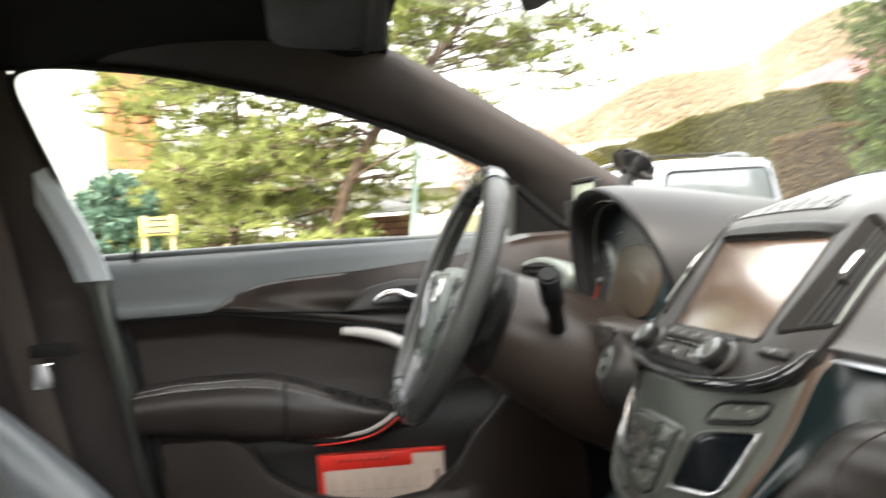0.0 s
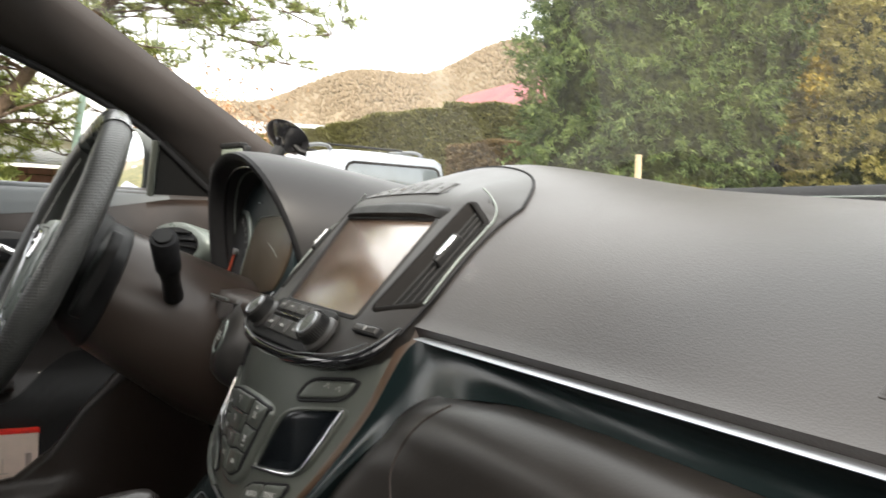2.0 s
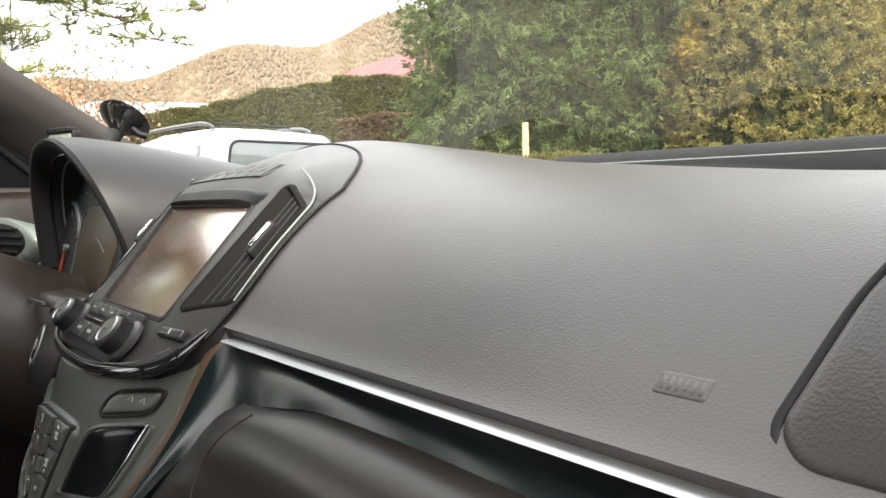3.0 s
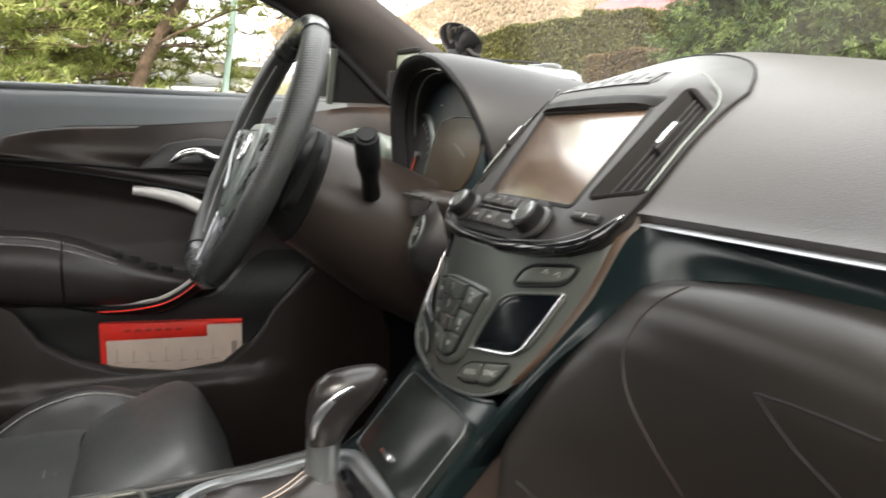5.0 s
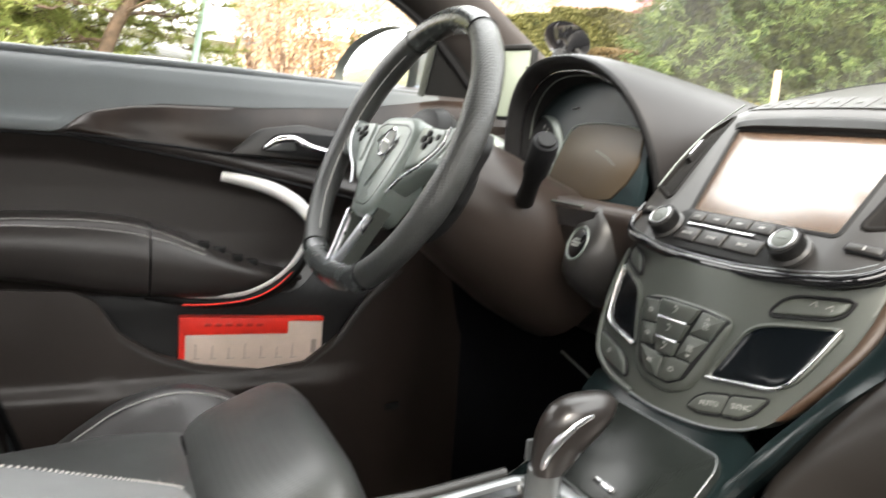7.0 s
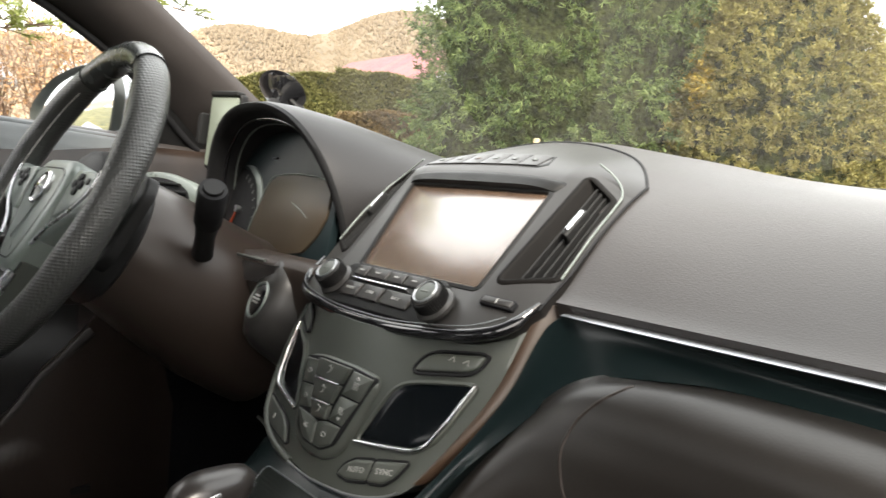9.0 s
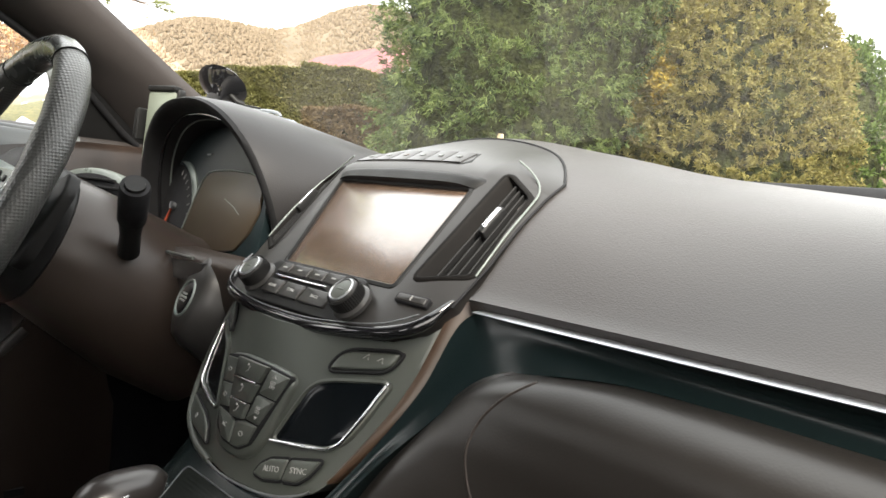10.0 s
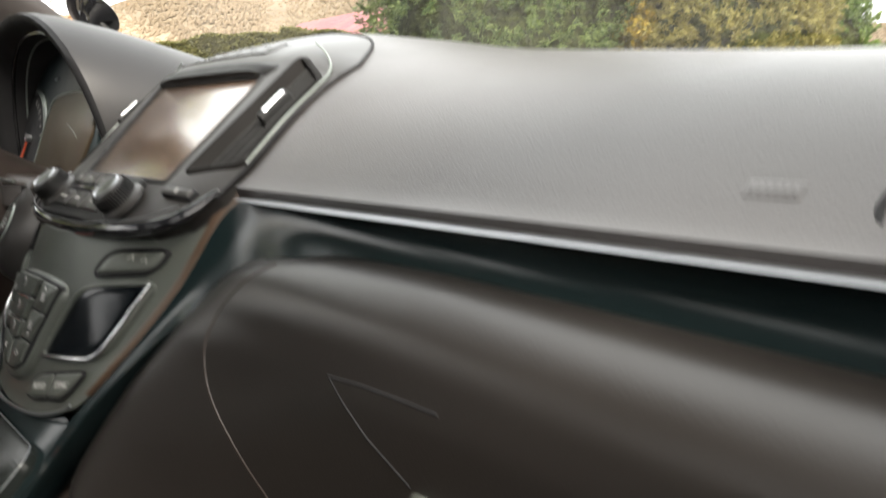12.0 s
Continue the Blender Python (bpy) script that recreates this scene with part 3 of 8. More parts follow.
surf("dash_pad", dash_pt, 110, 46, M_DASH, dash, thick=(0, 0.006, -0.0115),
     skip=lambda c: (abs(c.x) < 0.150 and c.y < 0.016) or (abs(c.x) < 0.124 and c.y < 0.052) or (-0.49 < c.x < -0.14 and c.y < 0.14), sharp=70)

# end of the pad above the chrome strip: rolled edge
tube("pad_edge", [(x, -0.040 + 0.02 * max(0, x - 0.5) ** 2, 0.9240) for x in np.linspace(0.152, 0.72, 30)], 0.0022, M_DASH, dash)
tube("pad_gap", [(x, -0.0415 + 0.02 * max(0, x - 0.5) ** 2, 0.9208) for x in np.linspace(0.158, 0.72, 30)], 0.0021, M_VOID, dash, "dark joint line")

# chrome strip, flat and slightly tapered at its start
strip = []
for k, x in enumerate(np.linspace(0.1625, 0.72, 40)):
    yy = -0.0505 + 0.02 * max(0, x - 0.5) ** 2
    h = 0.0013 * min(1.0, 0.45 + k / 4) * (1 - 0.35 * (x - 0.16) / 0.56)
    zc = 0.9162 + 0.002 * (x - 0.16)
    strip.append([(x, yy + 0.006, zc + h), (x, yy + 0.003, zc + h), (x, yy - 0.0010, zc + h * 0.3), (x, yy - 0.0030, zc - h * 0.55), (x, yy - 0.0025, zc - h), (x, yy + 0.004, zc - h)])
loft("chrome_strip", strip, M_LINE, dash, "brushed silver trim strip", sharp=80)


M_BAND = mat("lacquered_greenish_black", (0.005, 0.009, 0.0095), 0.20, var=0.15, spec=0.35, grain=0.06, grain_scale=900, voronoi=True, regular=True, rough_var=0.03, distance=0.0002)


# gloss trim band under the strip, running down along the centre stack
def band_edges():
    """Upper and lower edge points of the lacquered band from the console to the far end."""
    up = [(0.086, -0.27, 0.652), (0.086, -0.215, 0.668), (0.087, -0.180, 0.698), (0.094, -0.150, 0.735), (0.112, -0.132, 0.775), (0.132, -0.108, 0.815), (0.148, -0.080, 0.860), (0.156, -0.052, 0.910), (0.20, -0.046, 0.916), (0.35, -0.046, 0.9165), (0.72, -0.044, 0.9175)]
    lo = [(0.104, -0.28, 0.640), (0.102, -0.225, 0.654), (0.101, -0.189, 0.686), (0.108, -0.158, 0.728), (0.125, -0.140, 0.765), (0.142, -0.118, 0.803), (0.163, -0.092, 0.838), (0.190, -0.062, 0.874), (0.245, -0.056, 0.8905), (0.35, -0.047, 0.895), (0.72, -0.040, 0.884)]
    return up, lo


BAND_UP, BAND_LO = [smooth_line(e, 90) for e in band_edges()]


def band_pt(a, b):
    k = round(a * 90)
    p = BAND_UP[k].lerp(BAND_LO[k], b)
    return p + Vector((-0.3, 0.9, 0.1)) * (0.0034 * math.sin(math.pi * b) * min(1.0, a * 2))


surf("gloss_band", band_pt, 90, 12, M_BAND, dash, "gloss black lacquered trim band", thick=(0, 0.02, 0.0), sharp=60)


# glove box and knee pad
def glove_left(z):
    return curve_table(z, [0.40, 0.60, 0.70, 0.735, 0.78, 0.82, 0.845, 0.862, 0.876, 0.886, 0.892], [0.13, 0.118, 0.112, 0.114, 0.130, 0.147, 0.163, 0.175, 0.190, 0.215, 0.255])


def glove_y(x, z):
    """Depth of the pad: flat face with a rolled top, sweeping back along the console."""
    y = curve_table(z, [0.40, 0.60, 0.70, 0.76, 0.80, 0.825, 0.845, 0.86, 0.872, 0.881, 0.889, 0.894, 0.897], [0.05, 0.0, -0.032, -0.056, -0.070, -0.077, -0.081, -0.0815, -0.079, -0.073, -0.064, -0.053, -0.037])
    sweep = curve_table(z, [0.40, 0.60, 0.73, 0.765, 0.803, 0.838, 0.862, 0.876, 0.9], [-0.15, -0.140, -0.100, -0.076, -0.046, -0.018, -0.003, 0.0, 0.0])
    d = max(0.0, x - glove_left(z))
    return y + sweep * math.exp(-(d / 0.085) ** 1.4) + 0.012 * math.exp(-d / 0.012)


def glove_pt(a, b):
    z = 0.896 - 0.496 * b ** 1.35
    zz = z - 0.002
    x0 = glove_left(zz)
    x = x0 + (0.74 - x0) * a ** 1.2
    y = glove_y(x, z)
    return (x, y, z - 0.012 * max(0.0, x - 0.35) / 0.37 * sm(0.80, 0.88, z))


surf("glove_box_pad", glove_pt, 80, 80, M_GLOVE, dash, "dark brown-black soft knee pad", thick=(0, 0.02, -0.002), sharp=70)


def glove_at(x, z, off=0.0):
    return (x, glove_y(x, z) - off, z)


tube("glove_seam", [glove_at(p.x, p.z, -0.0004) for p in smooth_line([(x, 0, z) for x, z in ((0.235, 0.886), (0.222, 0.875), (0.213, 0.864), (0.208, 0.854), (0.206, 0.84), (0.209, 0.825), (0.215, 0.810), (0.226, 0.790), (0.245, 0.755))], 50)], 0.0011, M_BROWNP, dash, "brown-edged lid joint")
for q in ([(0.312, 0.845), (0.335, 0.8465), (0.36, 0.847), (0.384, 0.847)], [(0.312, 0.845), (0.322, 0.835), (0.336, 0.8225), (0.361, 0.808)]):
    tube("latch_line", [glove_at(x, z, -0.0002) for x, z in q], 0.0008, M_RUBBER, dash)
latch = rbox("glove_latch", glove_at(0.378, 0.802, 0.0005), (0.03, 0.010, 0.010), 0.005, M_PANEL, dash, "grey plastic glove box latch")
tube("console_seam", [glove_at(x, z, -0.0003) for x, z in ((0.117, 0.738), (0.135, 0.722), (0.16, 0.70), (0.2, 0.66))], 0.0012, M_RUBBER, dash)

# airbag mark: shallow embossed tablet with unreadable letters
def pad_at(x, y, h=0.0):
    z = dash_z(x, y)
    s = (dash_z(x, y + 0.004) - dash_z(x, y - 0.004)) / 0.008
    n = Vector((0, -s, 1)).normalized()
    return Vector((x, y, z)) + n * h


ab = [(0.470, -0.0220), (0.490, -0.0220), (0.490, -0.0290), (0.470, -0.0290)]
plate("airbag_mark", ab, lambda u, v, h: pad_at(u, v, h), -0.003, 0.0003, M_DASH, dash, bevel=0.0006, r=0.0015)
for k in range(6):
    u = 0.4718 + k * 0.0029
    plate("mark_bar", [(u, -0.0275), (u + 0.0019, -0.0275), (u + 0.0019, -0.0235), (u, -0.0235)], lambda a, b, h: pad_at(a, b, h), 0.0, 0.00035, M_DASH, dash, bevel=0.0002)

# passenger end vent
vent_r = thing("passenger_air_vent", "dark plastic end air vent with horizontal slats", "air vent", (0.60, 0.0, 0.93))
def pv(u, v, h):
    return Vector((0.60 + u, -0.012 + v * 0.62 - h * 0.78, 0.963 + v * 0.78 + h * 0.62))
shape = [(-0.086, -0.034), (-0.076, -0.045), (0.09, -0.047), (0.09, 0.06), (-0.050, 0.06), (-0.074, 0.016)]
plate("vent_body", shape, pv, -0.03, 0.001, M_DASH, vent_r, bevel=0.004, r=0.012)
tube("vent_joint", [pv(p[0] * 1.02, p[1] * 1.02, -0.0035) for p in rounded(shape, 0.014)], 0.002, M_RUBBER, vent_r, closed=True)
inner = [(-0.060, -0.022), (0.085, -0.026), (0.085, 0.050), (-0.036, 0.050)]
# raised black plate paints the shaded opening behind the slats
plate("vent_recess", inner, pv, -0.01, 0.0015, M_VOID, vent_r, bevel=0.001, r=0.006)
for k in range(4):
    v = -0.014 + k * 0.017
    plate("slat", [(-0.057 + 0.020 * k / 3, v - 0.0022), (0.084, v - 0.0022), (0.084, v + 0.0022), (-0.055 + 0.020 * k / 3, v + 0.0022)], pv, -0.002, 0.0055, M_PLAST, vent_r, bevel=0.001)
plate("vent_wheel", [(-0.028, -0.042), (0.02, -0.042), (0.02, -0.030), (-0.028, -0.030)], pv, -0.004, 0.004, M_PLAST, vent_r, bevel=0.002, r=0.004)


# ---- instrument hood ----
HX = -0.335


def arch(y, a, b, zb, n=30, lo=0.0, slant=1.0):
    """Hood section: its flanks stand further forward than its crest."""
    out = []
    for k in range(n + 1):
        t = math.pi * (lo + (1 - 2 * lo) * k / n)
        c, s = math.cos(t), math.sin(t)
        back = slant * (0.052 if c > 0 else 0.02) * (1 - abs(s) ** 0.9) * sm(0.12, -0.04, y)
        out.append((HX + a * (1.0 if c > 0 else 0.92) * math.copysign(abs(c) ** 0.85, c), y + back, zb + b * abs(s) ** 0.78))
    return out


hood = thing("instrument_cluster", "dark hooded instrument cluster with switched-off display", "instrument cluster", (HX, 0.0, 0.92))
hs = [(-0.053, 0.1545, 0.1565, 0.925), (-0.045, 0.157, 0.158, 0.925), (-0.02, 0.162, 0.158, 0.925), (0.03, 0.168, 0.151, 0.927), (0.10, 0.178, 0.136, 0.93), (0.20, 0.19, 0.113, 0.935), (0.32, 0.2, 0.085, 0.94), (0.46, 0.2, 0.055, 0.94)]
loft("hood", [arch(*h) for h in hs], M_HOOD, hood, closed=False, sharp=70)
ins = [(-0.0532, 0.1545, 0.1565, 0.925), (-0.058, 0.1520, 0.1545, 0.925), (-0.057, 0.1465, 0.149, 0.925), (-0.049, 0.1430, 0.1450, 0.925), (-0.042, 0.1410, 0.1420, 0.925), (-0.036, 0.1390, 0.1385, 0.925), (-0.01, 0.1365, 0.1345, 0.922), (0.024, 0.1345, 0.129, 0.920)]
loft("hood_inside", [arch(*h) for h in ins], M_RUBBER, hood, "black inner cowl", closed=False, sharp=70)
tube("hood_ring", [(p[0], p[1] - 0.001, p[2]) for p in arch(-0.036, 0.1395, 0.1390, 0.925)], 0.0022, M_GLOSS, hood, "gloss black ring")
tube("hood_line", [(p[0], p[1] - 0.001, p[2]) for p in arch(-0.022, 0.1370, 0.1360, 0.924)], 0.0010, M_HUB, hood, "thin silver line in the cowl")


def cl(u, v, h):
    """Face of the dials: u right, v down, h towards the driver."""
    return Vector((HX + u, -0.008 - 0.15 * v - 0.985 * h, 0.99 - 0.985 * v + 0.15 * h))


M_DIAL = mat("dark_teal_dial_glass", (0.011, 0.018, 0.020), 0.34, var=0.3, var_scale=14, rough_var=0.05, spec=0.2)
face = [(0.1360 * math.cos(t), 0.03 - 0.101 * abs(math.sin(t)) ** 0.8) for t in np.linspace(math.pi, 0, 25)]
plate("dial_plate", [(-0.1360, 0.088)] + face + [(0.1360, 0.088)], cl, -0.01, 0.0, M_DIAL, hood, "dark teal dial glass", bevel=0.001)
disp = [(-0.056, 0.082), (-0.036, 0.030), (-0.020, 0.000), (-0.002, -0.009), (0.05, -0.012), (0.100, -0.009), (0.124, -0.003), (0.126, 0.034), (0.112, 0.058), (0.090, 0.078), (0.05, 0.084)]
plate("display", disp, cl, 0.0, 0.003, M_GAUGE, hood, "warm dark centre display", bevel=0.0012, r=0.006)
tube("display_ring", [cl(p[0], p[1], 0.0034) for p in smooth_line([(q[0], q[1], 0) for q in disp[:7]], 36)], 0.0009, M_HUB, hood, "thin silver bezel")
# left gauge behind the glass: silver crescent, needle, ticks
GC = (-0.108, 0.062)
cres = [(GC[0] + 0.070 * math.cos(t), GC[1] + 0.082 * math.sin(t)) for t in np.linspace(-1.45, 0.25, 22)] + [(GC[0] + (0.070 + 0.013 * math.sin((t + 1.45) / 1.7 * math.pi)) * math.cos(t), GC[1] + (0.082 + 0.013 * math.sin((t + 1.45) / 1.7 * math.pi)) * math.sin(t)) for t in np.linspace(0.2, -1.40, 22)]
plate("gauge_crescent", cres, cl, 0.0, 0.0022, M_HUB, hood, "silver gauge crescent", bevel=0.0006)
loft("gauge_face", disc_rings(lambda u, v, h: cl(GC[0] + u, GC[1] + v * 1.15, h), [(0.068, 0.0), (0.068, 0.0008), (0.03, 0.0010), (0.002, 0.0010)], 40), M_RUBBER, hood, "dark gauge face")
tube("needle", [cl(-0.112, 0.078, 0.004), cl(-0.093, 0.042, 0.004)], [0.0022, 0.0013], M_ORANGE, hood, "orange gauge needle")
tube("hub", [cl(-0.091, 0.039, 0.001), cl(-0.091, 0.039, 0.007)], 0.0046, M_SATIN, hood, n=14)
tube("display_line", [cl(0.045, 0.022, 0.0036), cl(0.07, 0.030, 0.0036), cl(0.086, 0.038, 0.0036)], 0.0005, M_HUB, hood, n=5)
for k in range(9):
    t = -1.25 + k * 0.17
    a, r0 = (math.cos(t), math.sin(t)), 0.058
    tube("tick", [cl(GC[0] + a[0] * r0, GC[1] + a[1] * r0 * 1.15, 0.0016), cl(GC[0] + a[0] * (r0 + 0.006), GC[1] + a[1] * (r0 + 0.006) * 1.15, 0.0016)], 0.0005, M_INK, hood, n=4)
# glint on the dial glass, made as a short silver tube
tube("painted_glint", [cl(-0.030, -0.030, 0.001), cl(-0.015, -0.031, 0.001)], 0.0011, M_SATIN, hood, "small painted glint on the dial glass", n=6)
# sill under the dials
surf("cluster_sill", lambda a, b: (HX - 0.15 + 0.30 * a, -0.085 + 0.115 * b, 0.905 - 0.004 * math.sin(math.pi * a) + 0.004 * b), 16, 5, M_GLOSS, hood, "gloss black sill", thick=(0, 0, -0.02))
tube("sill_trim", [(HX - 0.12 + 0.25 * t, -0.086 - 0.004 * math.sin(math.pi * t), 0.908) for t in np.linspace(0, 1, 14)], 0.0018, M_PANEL, hood)


# ---- driver's side lower dash ----
lower = thing("lower_dash_panel", "black plastic lower dashboard and knee panel", "dashboard panel", (-0.4, 0.0, 0.6))


def knee_pt(a, b):
    x = -0.69 + 0.56 * a
    z = 0.913 - 0.223 * b
    y = lerp_table(z, [0.69, 0.71, 0.75, 0.8, 0.845, 0.87, 0.905, 0.935], [0.125, 0.072, 0.012, -0.044, -0.073, -0.081, -0.085, -0.055]) + 0.02 * abs((x + 0.335) / 0.3) ** 2
    return (x, y, z)


surf("knee_panel", knee_pt, 28, 24, M_KNEE, lower, thick=(0, 0.03, 0), sharp=60)
surf("knee_underside", lambda a, b: (-0.69 + 0.56 * a, 0.125 + 0.37 * b, 0.688), 6, 6, M_CARPET, lower, thick=(0, 0, 0.01))
tube("panel_edge_light", [(-0.30, -0.028, 0.712), (-0.22, -0.022, 0.69), (-0.15, -0.02, 0.662)], 0.0018, M_PANEL, lower)
rbox("hood_release", (-0.47, -0.045, 0.738), (0.04, 0.012, 0.012), 0.003, M_PANEL, lower, "grey release lever")

# added black panel: stands in for the shade under the dash
rbox("footwell_shade_panel", (-0.690, 0.15, 0.53), (0.02, 0.40, 0.46), 0.008, M_CARPET, lower, "added black panel standing in for footwell shade")

# left end vent by the door
vl = thing("driver_air_vent", "dark plastic end air vent with silver surround", "air vent", (-0.59, -0.05, 0.95))
def lv(u, v, h):
    return Vector((-0.585 + u, -0.058 - 0.3 * v * 0 - 0.95 * h + 0.25 * u, 0.955 - v + 0.3 * h))
oval = [(0.095 * math.cos(t), 0.034 * math.sin(t)) for t in np.linspace(0, 2 * math.pi, 33)[:-1]]
plate("vent_body", oval, lv, -0.02, 0.010, M_HUB, vl, "satin grey oval surround", bevel=0.006)
# dark plate on the surround, painted shade of the vent opening
plate("vent_recess", [(p[0] * 0.78, p[1] * 0.72) for p in oval], lv, 0.0, 0.0108, M_RUBBER, vl, bevel=0.0008)
for k in range(4):
    v = -0.016 + 0.0105 * k
    hw = 0.072 * math.sqrt(max(0.05, 1 - (v / 0.0245) ** 2))
    plate("slat", [(-hw, v - 0.0018), (hw, v - 0.0018), (hw, v + 0.0018), (-hw, v + 0.0018)], lv, 0.004, 0.0145, M_PLAST, vl, bevel=0.0006)
surf("end_panel", lambda a, b: (-0.70 + 0.22 * a, -0.03 + 0.02 * a + 0.035 * b, 0.90 + 0.053 * b), 8, 6, M_BEZEL, lower, thick=(0, 0.02, 0))
surf("end_trim", lambda a, b: (-0.70 + 0.22 * a, 0.002 + 0.02 * a + 0.028 * b, 0.954 + 0.038 * b), 8, 6, M_TRIM, lower, "dark gloss trim end", thick=(0, 0.02, 0))

# start button pod
pod = thing("start_button", "round engine start button in a satin silver ring", "button", (-0.196, -0.085, 0.868))
pn = Vector((-0.12, -0.92, 0.36)).normalized()
pu = Vector((0.99, -0.13, 0)).normalized()
pw = pn.cross(pu).normalized()
def pd(u, v, h):
    return Vector((-0.196, -0.092, 0.868)) + pu * u - pw * v * -1 + pn * h
loft("pod", disc_rings(lambda u, v, h: pd(u, v * 1.5 + 0.004, h), [(0.040, -0.05), (0.033, -0.012), (0.028, -0.001), (0.022, 0.003)]), M_BEZEL, pod)
loft("ring", disc_rings(pd, [(0.0205, -0.004), (0.0205, 0.003), (0.0195, 0.0045), (0.0180, 0.0042), (0.0172, 0.002)]), M_HUB, pod, "satin silver ring")
loft("cap", disc_rings(pd, [(0.0172, -0.002), (0.0172, 0.003), (0.014, 0.0046), (0.002, 0.005)]), M_GLOSS, pod, "gloss black push button")
for k, (w, vv) in enumerate(((0.007, -0.003), (0.009, 0.0005), (0.006, 0.004))):
    plate("legend_bar", [(-w, vv - 0.0011), (w, vv - 0.0011), (w, vv + 0.0011), (-w, vv + 0.0011)], pd, 0.004, 0.0054, M_INK, pod, bevel=0.0002)


# ---- centre stack ----
stack = thing("centre_stack", "satin anthracite centre stack with dark display and climate keys", "centre stack", (0, -0.05, 0.76))
PD, PN = Vector((0, -0.67, -0.742)), Vector((0, -0.742, 0.67))


def edge_drop(v):
    """How far the unit's flank falls from its face plane to meet the pad."""
    lo, hi = 0.0, 0.05
    for _ in range(24):
        k = (lo + hi) / 2
        if 1.0 + PD.z * v - 0.67 * k > dash_z(0.1515, PD.y * v + 0.742 * k) + 0.0008:
            lo = k
        else:
            hi = k
    return lo - 0.003


DROP_V = [-0.060, -0.045, -0.030, -0.015, 0.0, 0.02, 0.04, 0.06, 0.075]
DROP_K = [edge_drop(v) for v in DROP_V]
DROP_V, DROP_K = DROP_V + [0.10, 0.16], DROP_K + [DROP_K[-1] + 0.001, DROP_K[-1] + 0.002]


def up(u, v, h=0.0):
    """Upper face: u right, v down from the display's top edge, h proud of it; its flanks fall away."""
    a = max(0.0, abs(u) - 0.092)
    fall = -(a / 0.0595) ** 1.5 * lerp_table(v, DROP_V, DROP_K)
    return Vector((u, 0, 1.0)) + PD * v + PN * (h + fall)


QD, QN = Vector((0, -0.23, -0.973)), Vector((0, -0.973, 0.23))


def low(u, v, h=0.0):
    """Lower face with the climate keys, bowed towards the cabin."""
    k = lerp_table(v, [-0.05, 0.03, 0.1], [2.9, 1.85, 1.0])
    return Vector((u, -0.112, 0.880)) + QD * v + QN * (h - k * u * u)


def low_w(v):
    return curve_table(v, [-0.06, -0.04, 0.0, 0.02, 0.045, 0.062, 0.075, 0.088, 0.102, 0.112, 0.118, 0.1205, 0.122], [0.140, 0.138, 0.1365, 0.1340, 0.1270, 0.1205, 0.1145, 0.1080, 0.0955, 0.0745, 0.049, 0.024, 0.003])


def low_face(a, b):
    e = abs(2 * a - 1)
    v0 = lerp_table(e, [0.0, 0.55, 0.8, 0.92, 0.98, 1.0], [-0.004, -0.007, -0.013, -0.022, -0.035, -0.045])
    v = v0 + (0.122 - v0) * (1 - (1 - b) ** 1.6)
    return low((2 * a - 1) * low_w(v), v, -0.0022)


surf("lower_panel", low_face, 60, 60, M_PANEL, stack, thick=(0, 0.02, 0), sharp=60)
surf("panel_edge", lambda a, b: low(low_w(-0.055 + 0.145 * b) + (0.0125 - 0.0095 * b ** 1.5) * a, -0.055 + 0.145 * b, -0.002 + 0.0045 * math.sin(math.pi * min(1.0, 0.25 + 0.6 * a))), 8, 40, M_BROWN, stack, "flat brown edge strip", thick=(0, 0.008, 0), sharp=60)
tube("panel_edge", [low(-low_w(v), v, 0.0005) for v in np.linspace(-0.05, 0.120, 40)], 0.003, M_PANEL, stack)
rim = [low(s * low_w(v), v, 0.002) for s, vs in ((-1, np.concatenate([np.linspace(0.04, 0.11, 20), np.linspace(0.112, 0.1218, 14)])), (1, np.linspace(0.1218, 0.100, 20))) for v in vs]
tube("panel_rim", rim, 0.0011, M_SMOKE, stack, "thin silver rim line")


def up_w(v):
    return lerp_table(v, [-0.060, -0.05, -0.035, 0.0, 0.06, 0.10, 0.125, 0.14, 0.15, 0.156], [0.118, 0.140, 0.151, 0.1515, 0.1495, 0.144, 0.130, 0.110, 0.073, 0.02])


SCREEN = [(-0.088, -0.004), (0.090, -0.004), (0.090, 0.100), (-0.062, 0.100)]
VENT = [(0.113, -0.027), (0.1415, -0.011), (0.1425, 0.070), (0.104, 0.089)]


def in_vent(c):
    """Whether a point of the upper face lies in one of the two vent openings."""
    v = (c - Vector((c.x, 0, 1.0))).dot(PD)
    q = Vector((abs(c.x), v))
    return all((Vector(VENT[(k + 1) % 4]) - Vector(VENT[k])).normalized().cross(q - Vector(VENT[k])) > -0.0016 for k in range(4))


def in_screen(c):
    q = Vector((c.x, (c - Vector((c.x, 0, 1.0))).dot(PD)))
    return all((Vector(SCREEN[(k + 1) % 4]) - Vector(SCREEN[k])).normalized().cross(q - Vector(SCREEN[k])) > -0.0016 for k in range(4))


def joint_pt(x):
    """The unit's joint with the dash pad behind the display."""
    y = 0.112 - 0.066 * min(1.0, abs(x / 0.151)) ** 3.2
    return Vector((x, y, dash_z(x, y) + 0.0012))


